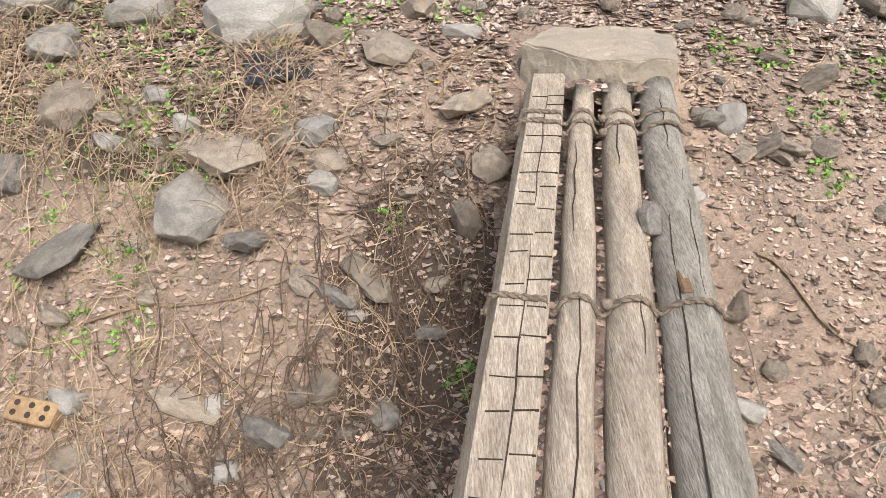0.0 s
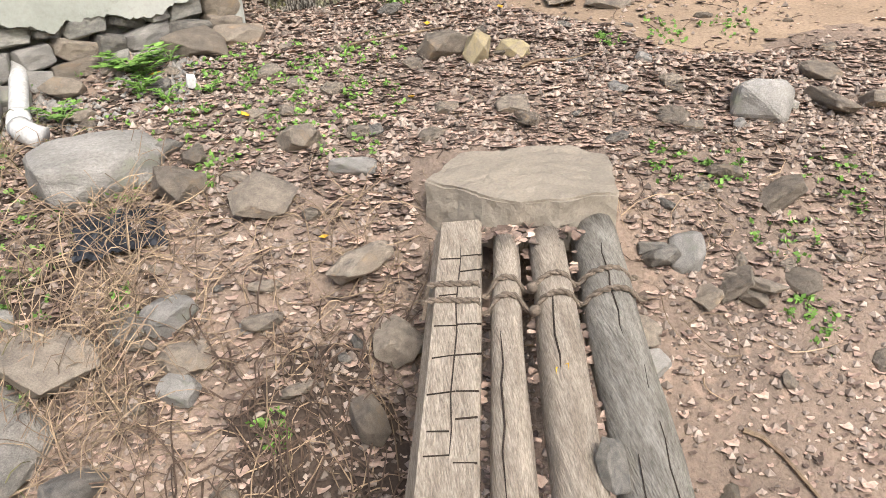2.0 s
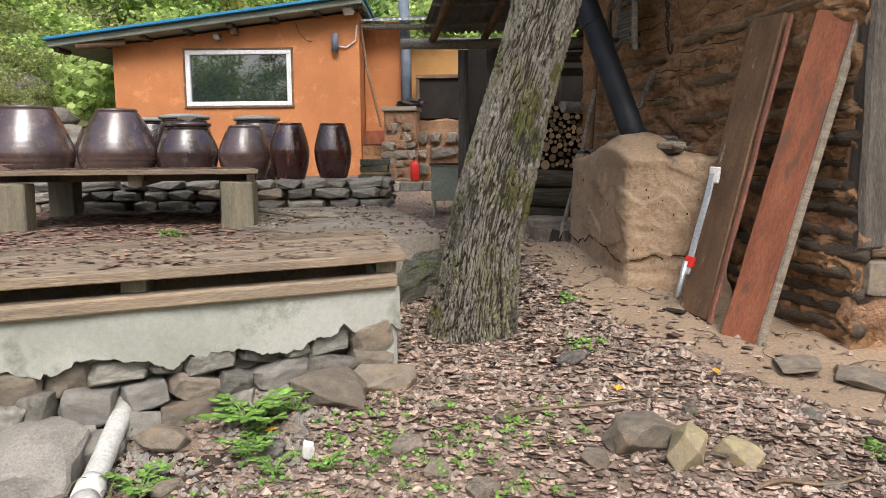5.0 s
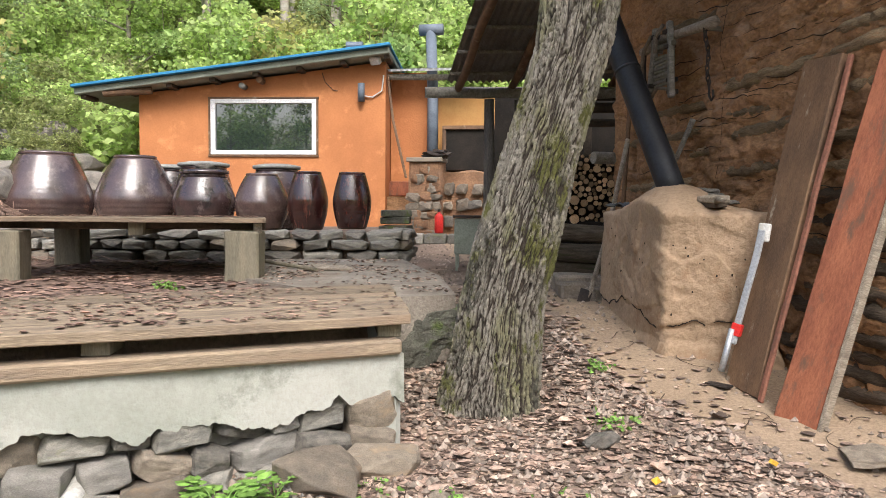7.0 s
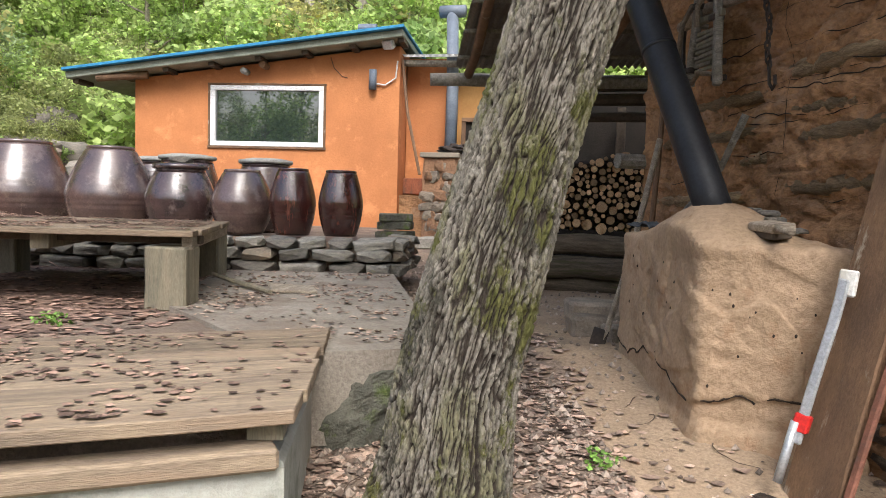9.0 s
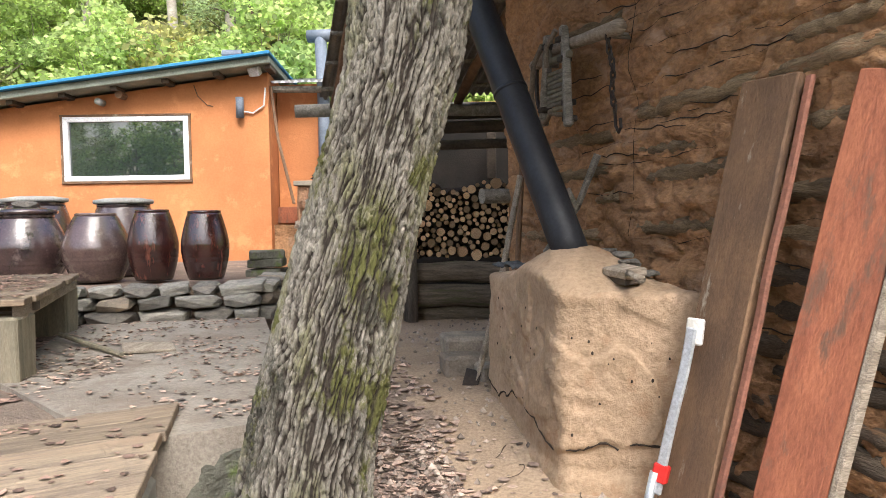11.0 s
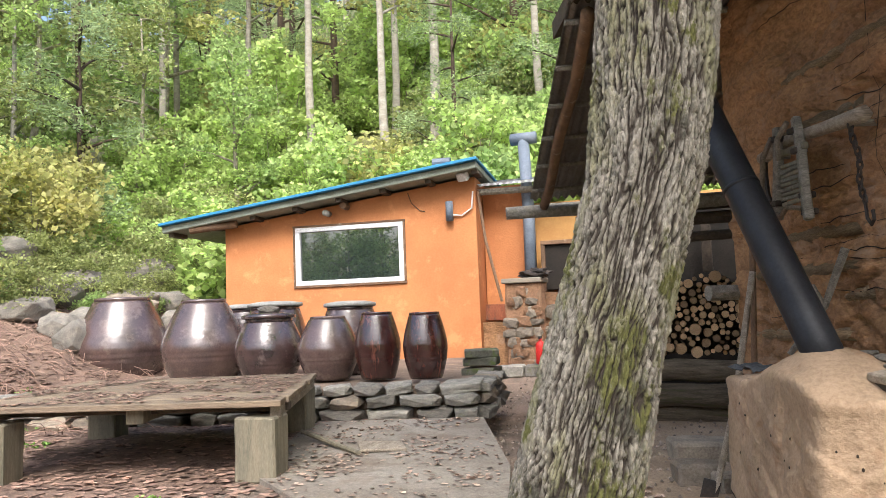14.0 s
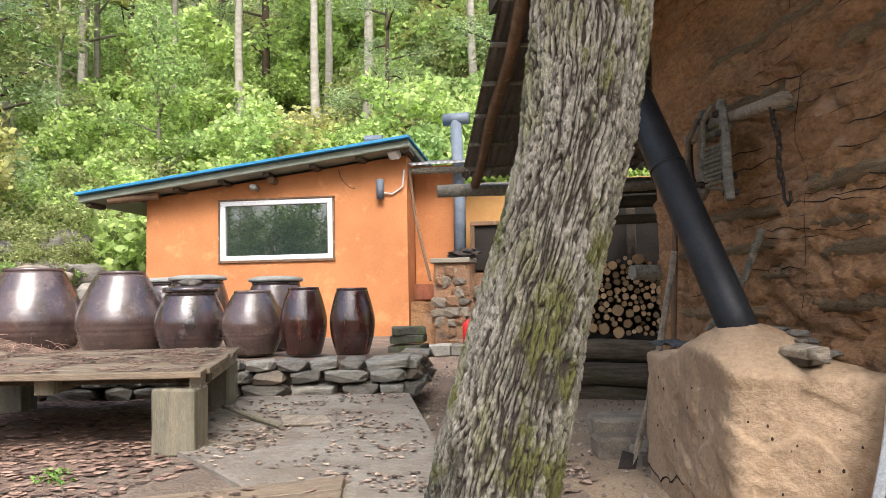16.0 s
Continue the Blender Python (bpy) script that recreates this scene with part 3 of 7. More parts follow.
for i in range(n + 1):
    x = L * i / n
    low = 0.955 + 0.11 * noise.noise(Vector((x * 2.6, 3.1, 0))) + 0.05 * noise.noise(Vector((x * 9, 1, 0))) + 0.03 * noise.noise(Vector((x * 19, 4, 0))) + 0.014 * noise.noise(Vector((x * 55, 4, 0))) - 0.02 * x
    face = -0.03 + 0.012 * noise.noise(Vector((x * 3, 0, 2)))
    rows.append([cb.verts.new(c) for c in ((x, face, 1.152), (x, face + 0.004, 1.08), (x, face + 0.01, low), (x, face - 0.05, low - 0.01), (x, -back, 0.8), (x, -back, 1.152))])
for a, b in zip(rows, rows[1:]):
    for k in range(6):
        cb.faces.new((a[k], a[(k + 1) % 6], b[(k + 1) % 6], b[k]))
cb.faces.new(rows[0])
cb.faces.new(rows[-1][::-1])
part("concrete_facing", cb, M_CONC, retaining)
side = box(0.14, 1.3, 0.5, Matrix.Identity(4), 0.02)
side_at = retaining.matrix_basis.inverted() @ along(DECK_A, DECK_B, 0.9) @ pose(0.68, 0.09, 0, 0, 0, 90)
part("side_wall", side, M_CONC, retaining, at=side_at)
core = box(L - 0.3, 0.3, 0.8, pose(L / 2 + 0.15, -0.3, 0.6), 0.0)
part("rubble_core", core, M_STONE_PALE, retaining)
rubble_meshes = [block_mesh("rubble_stone", 100 + i, m, 0.3) for i, m in enumerate((M_STONE, M_STONE_PALE, M_STONE_GREY, M_STONE_PALE, M_STONE, M_STONE_WALL, M_STONE))]
for row in range(6):
    x = 0.02
    while x < 4.2:
        w = R.uniform(0.09, 0.29)
        h = R.uniform(0.09, 0.16)
        z = 0.92 - row * 0.115 - 0.02 * x
        if z > gz(*(DECK_A + DECK_U * x), False) - 0.12:
            piece("rubble_stone", R.choice(rubble_meshes), retaining, pose(x + w / 2, -0.17 + row * 0.05 + R.uniform(-0.02, 0.03), z, R.uniform(-12, 12), R.uniform(-14, 14), R.uniform(-20, 20)) @ Matrix.Diagonal((w * 1.08, 0.28, h * 1.12, 1)))
        x += w * 0.97

deck = thing("wooden_deck", "low platform of weathered brown planks strewn with leaves", "deck", along(DECK_A, DECK_A + DECK_U))
vloc = retaining.matrix_basis.inverted() @ Vector((DECK_B.x, DECK_B.y, 0))
skew = vloc.x / -vloc.y
depth = -vloc.y
pw = depth / 6
for i in range(6):
    y = -pw * (i + 0.5)
    x0 = skew * -y + R.uniform(-0.012, 0.012) - 0.02
    part("plank", box(4.4, pw - 0.006, 0.042, pose(x0 + 2.2, y, 1.297, R.uniform(-0.6, 0.6)) @ Matrix(((1, -skew, 0, 0), (0, 1, 0, 0), (0, 0, 1, 0), (0, 0, 0, 1))), 0.004, cuts=12, rough=0.004, seed=i), M_PLANK, deck)
part("front_beam", box(4.4, 0.12, 0.062, pose(2.22, -0.055, 1.184), 0.01, cuts=10, rough=0.005, seed=9), M_PLANK, deck)
part("back_beam", box(4.2, 0.09, 0.062, pose(2.4 + skew * depth, -depth + 0.1, 1.184), 0.006), M_PLANK, deck)
for x in (0.07, 1.2, 2.35, 3.4):
    part("joist", box(0.1, depth - 0.1, 0.058, pose(x + skew * depth / 2, -depth / 2, 1.2455, 0, 0, math.degrees(-math.atan(skew)) * -1), 0.003), M_TIMBER, deck)

# ---- paved slab behind the deck ----
pave = part("pavement", prism(((-0.5, 6.27), (-0.83, 7.47), (-1.6, 9.36), (-3.0, 8.95), (-2.2, 7.0), (-0.98, 6.0), (-0.86, 6.02)), 0.9, 1.283), M_SLAB)
tagged(pave, "worn grey concrete paving littered with dry leaves", "pavement", kind="structure")
edge_bm = prism(((-0.99, 5.97), (-0.47, 6.26), (-0.54, 6.4), (-1.06, 6.1)), 0.8, 1.2)
bmesh.ops.subdivide_edges(edge_bm, edges=list(edge_bm.edges), cuts=15, use_grid_fill=True)
for v in edge_bm.verts:
    v.co += 0.04 * noise.noise_vector(v.co * 6) + 0.018 * noise.noise_vector(v.co * 17)
face = part("slab_edge", edge_bm, M_MOSSCONC)
tagged(face, "moss-covered rough concrete edge of the paving", "wall", kind="structure")

# ---- platform bench ----
BF, BR_, BL_ = Vector((-1.96, 6.94)), Vector((-2.83, 8.8)), Vector((-3.87, 6.43))
bench_at = along(BF, BL_)
bench = thing("platform_bench", "weathered wooden platform bench on thick square timber legs", "bench", bench_at)
inv = bench_at.inverted()
bb = inv @ Vector((BR_.x, BR_.y, 0))
bl = (BL_ - BF).length
nb = 9
bsk = bb.x / bb.y
for i in range(nb):
    w = bb.y / nb
    y = w * (i + 0.5)
    part("plank", box(bl + R.uniform(-0.02, 0.02), abs(w) - 0.006, 0.035, pose(bl / 2 + bsk * y, y, 1.683, R.uniform(-0.5, 0.5)) @ Matrix(((1, bsk, 0, 0), (0, 1, 0, 0), (0, 0, 1, 0), (0, 0, 0, 1))), 0.004, cuts=8, rough=0.004, seed=20 + i), M_PLANK, bench)
# dark board added under the planks, standing in for the shaded gap there
part("apron", box(bl - 0.1, 0.07, 0.05, pose(bl / 2, -0.3, 1.64), 0.005), M_DARKWOOD, bench)
part("side_rail", box(0.06, abs(bb.y) - 0.12, 0.07, pose(0.05 + bb.x / 2, bb.y / 2, 1.63, 0, 0, math.degrees(-math.atan(bsk))), 0.005), M_LOG, bench)
part("cross_beam", box(0.1, abs(bb.y) - 0.2, 0.09, pose(bl * 0.45 + bb.x / 2, bb.y / 2, 1.62, 0, 0, math.degrees(-math.atan(bsk))), 0.005), M_TIMBER, bench)
leg_me = mesh_of(box(0.235, 0.22, 0.36, None, 0.012, cuts=4, rough=0.008, seed=2), "leg", M_TIMBER)
for x, y in ((0.16, -0.12), (bl - 0.2, -0.12), (0.16 + bb.x * 0.93, bb.y * 0.93), (bl - 0.25 + bb.x * 0.9, bb.y * 0.9)):
    piece("leg", leg_me, bench, pose(x, y, 1.43, 0, 0, R.uniform(-6, 6)) @ Matrix.Diagonal((1, 1, 1.0, 1)))

# ---- leaning tree ----
tree = thing("tree", "leaning old tree with deeply furrowed mossy bark", "tree")
TR = ((-0.23, 5.77, 0.6, 0.29), (-0.235, 5.76, 0.87, 0.245), (-0.20, 5.75, 1.1, 0.212), (-0.182, 5.75, 1.29, 0.204), (-0.117, 5.75, 1.57, 0.2), (-0.02, 5.76, 1.95, 0.182), (0.105, 5.77, 2.37, 0.178), (0.155, 5.77, 2.55, 0.177), (0.19, 5.78, 2.8, 0.18), (0.216, 5.78, 3.05, 0.182), (0.24, 5.8, 3.6, 0.18), (0.26, 5.82, 4.4, 0.165), (0.3, 5.85, 5.6, 0.13), (0.33, 5.9, 7.5, 0.07))
nz, ns = 640, 400
tz = [t[2] for t in TR]
tv, ridges = [], []
for j in range(nz + 1):
    z = 0.6 + 3.9 * j / nz if j < nz else 7.5
    cx, cy, rr = (float(np.interp(z, tz, [t[k] for t in TR])) for k in (0, 1, 3))
    for k in range(ns):
        a = 2 * math.pi * k / ns
        px, py = math.cos(a), math.sin(a)
        u, v = px * rr, py * rr
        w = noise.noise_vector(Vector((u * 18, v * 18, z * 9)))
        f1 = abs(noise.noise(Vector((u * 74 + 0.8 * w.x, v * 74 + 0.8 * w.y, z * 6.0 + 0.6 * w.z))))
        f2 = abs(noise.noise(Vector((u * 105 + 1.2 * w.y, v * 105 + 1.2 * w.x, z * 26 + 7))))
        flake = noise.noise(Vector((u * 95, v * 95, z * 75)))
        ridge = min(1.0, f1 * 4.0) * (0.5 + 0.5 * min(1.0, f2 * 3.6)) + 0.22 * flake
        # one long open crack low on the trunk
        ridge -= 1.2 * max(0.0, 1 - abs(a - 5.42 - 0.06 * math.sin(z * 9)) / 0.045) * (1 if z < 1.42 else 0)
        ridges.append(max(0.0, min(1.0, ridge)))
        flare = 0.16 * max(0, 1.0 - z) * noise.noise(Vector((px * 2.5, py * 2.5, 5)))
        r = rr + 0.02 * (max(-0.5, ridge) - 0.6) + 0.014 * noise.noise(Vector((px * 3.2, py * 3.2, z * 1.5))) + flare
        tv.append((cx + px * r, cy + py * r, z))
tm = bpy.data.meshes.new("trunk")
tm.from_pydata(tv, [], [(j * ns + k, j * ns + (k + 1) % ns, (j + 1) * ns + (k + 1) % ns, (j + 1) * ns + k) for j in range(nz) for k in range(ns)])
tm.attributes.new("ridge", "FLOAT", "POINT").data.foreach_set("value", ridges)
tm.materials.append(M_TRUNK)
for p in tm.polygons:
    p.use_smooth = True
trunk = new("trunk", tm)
trunk.parent = tree
# limbs and crown out of view overhead, added to shade the yard
tl_ = bmesh.new()
shade_crown_at = []
rc = random.Random(31)
for k in range(13):
    a = 0.5 * k + rc.uniform(-0.2, 0.2)
    ln = rc.uniform(1.8, 4.0)
    o = Vector((0.3, 5.85, 5.2 + 0.18 * k))
    e = o + Vector((math.cos(a) * ln, math.sin(a) * ln - 0.8, rc.uniform(0.6, 1.8)))
    tube([o, o.lerp(e, 0.5) + Vector((0, 0, 0.25)), e], [0.06, 0.04, 0.012], 7, tl_)
    for g in (0.45, 0.7, 0.9, 1.05):
        q = o.lerp(e, g)
        shade_crown_at.append((q.x + rc.uniform(-0.5, 0.5), q.y + rc.uniform(-0.5, 0.5), q.z + rc.uniform(-0.2, 0.5), rc.uniform(0.5, 0.85)))
part("limb", tl_, M_BARK, tree, smooth=True)
# ---- log and earth building ----
WC, WF = Vector((1.66, 5.56)), Vector((0.42, 8.4))
wall_at = along(WC, WF)
WL = (WF - WC).length
earth_wall = thing("wall_log_house", "earth-plastered log wall with exposed weathered logs", "wall", wall_at, kind="structure")


def earth_panel(length, z0, z1, thick, step=0.028, seed=0, side=1):
    """A lumpy plastered wall from x 0 to length, its outer face at y 0."""
    bm = bmesh.new()
    nx, nzz = int(length / step), int((z1 - z0) / step)
    g = []
    for j in range(nzz + 1):
        for i in range(nx + 1):
            x, z = length * i / nx, z0 + (z1 - z0) * j / nzz
            d = 0.046 * noise.noise(Vector((x * 1.6, z * 5.5, seed))) + 0.024 * noise.noise(Vector((x * 7, z * 13, seed + 2))) + 0.009 * noise.noise(Vector((x * 18, z * 32, seed)))
            d -= 0.03 * max(0.0, 0.08 - abs(noise.noise(Vector((x * 2.2, z * 7 + 0.6 * noise.noise(Vector((x * 5, z * 5, 1))), seed + 9))))) / 0.08
            d -= 0.014 * max(0.0, 0.07 - abs(noise.noise(Vector((x * 5.5 + 0.5 * noise.noise(Vector((x * 9, z * 9, 4))), z * 17, seed + 21))))) / 0.07
            d -= 0.012 * max(0.0, noise.noise(Vector((x * 26, z * 40, seed + 5))) - 0.35)
            g.append(bm.verts.new((x, side * d, z)))
    w = nx + 1
    for j in range(nzz):
        for i in range(nx):
            bm.faces.new((g[j * w + i], g[j * w + i + 1], g[(j + 1) * w + i + 1], g[(j + 1) * w + i]))
    bk = [bm.verts.new(c) for c in ((0, -side * thick, z0), (length, -side * thick, z0), (length, -side * thick, z1), (0, -side * thick, z1))]
    bm.faces.new(bk)
    edges = ((bk[0], bk[1], [g[i] for i in range(w)]), (bk[3], bk[2], [g[nzz * w + i] for i in range(w)]), (bk[0], bk[3], [g[j * w] for j in range(nzz + 1)]), (bk[1], bk[2], [g[j * w + nx] for j in range(nzz + 1)]))
    for a, b, line in edges:
        bm.faces.new((a, b, *line[::-1]))
    return bm


part("earth_plaster", earth_panel(WL, 0.6, 4.4, 0.3, 0.0145, seed=1), M_CLAY, earth_wall, smooth=True)
def wall_d(x, z):
    return 0.046 * noise.noise(Vector((x * 1.6, z * 5.5, 1))) + 0.024 * noise.noise(Vector((x * 7, z * 13, 3)))


# (from, to, height, thickness): dark stacked logs low down, weathered ones showing through the plaster above
for i, (a, b, z, r0) in enumerate(((-0.02, 1.0, 0.9, 0.05), (0.0, 0.9, 0.99, 0.045), (-0.02, 1.1, 1.08, 0.05), (0.0, 0.75, 1.18, 0.046), (-0.03, 1.05, 1.275, 0.05), (0.02, 0.8, 1.38, 0.05), (-0.02, 0.7, 1.49, 0.042), (0.03, 0.95, 1.6, 0.046), (0.0, 0.85, 1.72, 0.04),
                                   (-0.02, 1.0, 1.85, 0.045), (0.95, 1.52, 2.015, 0.042), (0.05, 0.9, 1.98, 0.036), (0.84, 1.5, 2.235, 0.044), (0.0, 0.78, 2.13, 0.04), (1.14, 1.56, 2.35, 0.03), (0.1, 0.62, 2.36, 0.036), (0.78, 1.62, 2.535, 0.046), (0.02, 0.72, 2.55, 0.042), (0.25, 0.64, 2.65, 0.036),
                                   (0.66, 1.32, 3.08, 0.046), (0.0, 0.42, 2.86, 0.04), (1.68, 2.0, 2.145, 0.034), (1.75, 2.7, 2.46, 0.04), (1.8, 2.9, 2.28, 0.036), (1.9, 3.0, 1.96, 0.04), (1.66, 2.4, 1.82, 0.036), (1.7, 2.5, 3.02, 0.036), (0.1, 0.9, 3.4, 0.04), (1.3, 2.4, 3.3, 0.034))):
    pts = []
    for f in range(19):
        x = a + (b - a) * f / 18
        zz = z + 0.018 * noise.noise(Vector((x * 1.7, i * 3.3, 0)))
        pts.append((x, wall_d(x, zz) - 0.72 * r0 + 0.006 * math.sin(f * 1.9 + i), zz))
    part("wall_log", tube(pts, [r0 * (0.5 + 0.5 * math.sin(math.pi * (f + 0.5) / 19) ** 0.35) * R.uniform(0.9, 1.1) for f in range(19)], 11, None, 0.3, i), M_LOG_DARK if z < 1.9 and i < 10 else M_WALLLOG, earth_wall, smooth=True)
# cracks along the courses
for i in range(34):
    x, z = R.uniform(0.0, 1.6), 1.4 + 0.083 * i + R.uniform(-0.02, 0.02)
    n = R.randint(8, 22)
    pts = []
    for f in range(n):
        x += R.uniform(0.025, 0.06)
        z += R.uniform(-0.009, 0.009)
        pts.append((x, wall_d(x, z) + 0.001, z))
    part("crack", tube(pts, [0.0006 + 0.0045 * max(0.0, noise.noise(Vector((f * 0.4, i * 2.7, 0)))) for f in range(n)], 5), M_CRACK, earth_wall)
seam = [(1.58 + 0.03 * noise.noise(Vector((0, f * 0.5, 3))), wall_d(1.58, 1.75 + 0.075 * f) + 0.001, 1.75 + 0.075 * f) for f in range(30)]
part("crack", tube(seam, [0.0008 + 0.002 * abs(noise.noise(Vector((f * 0.7, 9, 0)))) for f in range(30)], 5), M_CRACK, earth_wall)
# long hairline cracks in the plaster
for i in range(30):
    x, z = R.uniform(0.0, 2.4), R.uniform(1.5, 4.2)
    n = 10
    pts = []
    for f in range(n):
        x += R.uniform(0.03, 0.07)
        z += R.uniform(-0.01, 0.014)
        d = 0.046 * noise.noise(Vector((x * 1.6, z * 5.5, 1))) + 0.024 * noise.noise(Vector((x * 7, z * 13, 3)))
        pts.append((x, d + 0.003, z))
    part("crack", tube(pts, [0.0008 + 0.0022 * math.sin(math.pi * (f + 0.5) / n) for f in range(n)], 5), M_CRACK, earth_wall)

corner = thing("corner_post", "grey weathered corner post set in the earth wall", "post", along(WC, Vector((6.4, 6.35))))
part("post", box(0.13, 0.14, 3.3, pose(0.06, 0.035, 2.95), 0.02, cuts=26, rough=0.018, seed=4), M_POST, corner)
foot_stone = new("footing_stone", rock_mesh("footing_stone", 61, M_STONE, 1.0, 14, 0.02, 0.3))
foot_stone.matrix_basis = pose(0.15, 0.03, 1.17, 8, 5, 10) @ Matrix.Diagonal((0.24, 0.14, 0.19, 1))
foot_stone.parent = corner

WE = Vector((6.4, 6.35))
front_at = along(WC, WE)
front_wall = thing("wall_front_house", "rough earth-brick wall with a horizontal log", "wall", front_at, kind="structure")
part("earth_plaster", earth_panel(4.6, 0.5, 5.0, 0.3, 0.034, seed=5, side=-1), M_CLAY_FRONT, front_wall, smooth=True)
for z, a, b in ((1.285, 0.07, 1.2), (1.785, 0.2, 0.85), (1.43, 0.2, 0.6), (2.3, 0.2, 1.6)):
    pts = [(a + (b - a) * f / 10, -0.002 + 0.003 * math.sin(f * 2.3 + z * 7), z + 0.008 * math.sin(f * 0.7 + z)) for f in range(11)]
    part("wall_log", tube(pts, [0.03 * R.uniform(0.75, 1.1) for _ in pts], 11, None, 0.35, int(z * 10)), M_WALLLOG, front_wall, smooth=True)

# main roof, out of view above, shades the wall
rm = bmesh.new()
nv_ = Vector((-0.916, -0.4))
ax_ = (WF - WC).normalized()
rq = [WC - ax_ * 0.75 + nv_ * 1.0, WF + ax_ * 0.35 + nv_ * 1.0, WF + ax_ * 0.35 - nv_ * 4.5, WC - ax_ * 0.75 - nv_ * 4.5]
rz_ = (3.98, 3.98, 5.9, 5.9)
lo_ = [rm.verts.new((q.x, q.y, z)) for q, z in zip(rq, rz_)]
hi_ = [rm.verts.new((q.x, q.y, z + 0.12)) for q, z in zip(rq, rz_)]
rm.faces.new(lo_)
rm.faces.new(hi_[::-1])
for i in range(4):
    rm.faces.new((lo_[i], hi_[i], hi_[(i + 1) % 4], lo_[(i + 1) % 4]))
roof_main = part("roof_main", rm, M_DARKWOOD)
tagged(roof_main, "dark boarded underside of the house roof", "roof", kind="structure")
back_wall = part("wall_back_house", prism(((0.42, 8.4), (0.7, 8.5), (7, 9.4), (7, 9.2), (6.4, 6.4), (6.1, 6.4), (6.6, 8.9), (0.6, 8.1)), 0.8, 4.75), M_CLAY)
tagged(back_wall, "plain earth wall closing the house", "wall", kind="structure")

# ---- lean-to roof over the wood store ----
wdir = (WF - WC).normalized()
lean = thing("lean_to_roof", "corrugated lean-to roof on bark-stripped rafters", "roof")
LO, HI = Vector((-1.36, 10.35, 3.2)), Vector((-0.42, 7.75, 3.98))
run = HI - LO
cross = Vector((0.9, 0.36, 0.05))
cbm = bmesh.new()
nc = 150
width = 2.3
va = []
for i in range(nc + 1):
    f = width * i / nc
    w = 0.018 * math.sin(f * 2 * math.pi / 0.075)
    for e in (0.0, 1.0):
        va.append(cbm.verts.new(LO + run * e + cross * f + Vector((0, 0, w))))
for i in range(nc):
    cbm.faces.new((va[2 * i], va[2 * i + 1], va[2 * i + 3], va[2 * i + 2]))
geom = bmesh.ops.solidify(cbm, geom=list(cbm.faces), thickness=0.004)
part("corrugated_sheet", cbm, M_TIN, lean, smooth=True)
for i in range(4):
    o = LO + cross * (0.14 + 0.62 * i) + Vector((0, 0, -0.07))
    part("rafter", tube([o + run * (k / 8) + Vector((0.015 * math.sin(k * 1.3 + i), 0, 0)) for k in range(9)], [0.045] * 9, 9, None, 0.2, i), M_BOARD_DARK, lean, smooth=True)
for i in range(6):
    o = LO + run * (0.1 + 0.17 * i) + Vector((0, 0, -0.035))
    part("batten", tube([o, o + cross * width], 0.02, 6), M_LOG_GREY, lean)
purlin = thing("log_purlin", "peeled grey log beam carrying the lean-to roof", "beam")
part("log", tube([(-1.62 + 0.32 * k, 10.42 + 0.06 * k, 3.1 + 0.008 * math.sin(k * 2)) for k in range(9)], [0.062, 0.065, 0.06, 0.06, 0.058, 0.055, 0.055, 0.05, 0.05], 10, None, 0.2, 3), M_LOG_GREY, purlin, smooth=True)
part("log", tube([(-1.3 + 0.32 * k, 10.75 + 0.05 * k, 3.17) for k in range(8)], 0.045, 8, None, 0.2, 5), M_LOG_GREY, purlin, smooth=True)
for x, y in ((-0.9, 10.5), (-0.58, 10.6), (0.62, 10.75)):
    post = thing("wood_store_post", "round dark log post of the wood store", "post")
    part("post", tube([(x, y, 1.0), (x + 0.01, y, 2.0), (x, y, 3.02)], [0.07, 0.065, 0.06], 10, None, 0.15, int(x * 9)), M_POST, post, smooth=True)

# ---- kiln: clay firebox ----
kiln = thing("clay_stove", "lumpy clay firebox with cracked plaster beside the log wall", "stove")
KP = ((0.64, 6.5), (1.27, 6.38), (0.72, 7.68), (0.3, 7.56))
kb = bmesh.new()
nper, nh = 300, 100
outline = []
for i in range(nper):
    f = 4 * i / nper
    k = int(f)
    a, b = Vector(KP[k]), Vector(KP[(k + 1) % 4])
    outline.append(a.lerp(b, f - k))
kc = Vector((0.75, 7.0))
smooth_out = []


def flake_line(p):
    """Height below which the plaster has come away."""
    return 1.17 + 0.14 * noise.noise(Vector((p.x * 2.3, p.y * 2.3, 2))) + 0.035 * noise.noise(Vector((p.x * 13, p.y * 13, 6))) + 0.06 * (p.y - 6.8)


for i in range(nper):
    smooth_out.append(sum((outline[(i + d) % nper] for d in range(-4, 5)), Vector((0, 0))) / 9)
prev = None
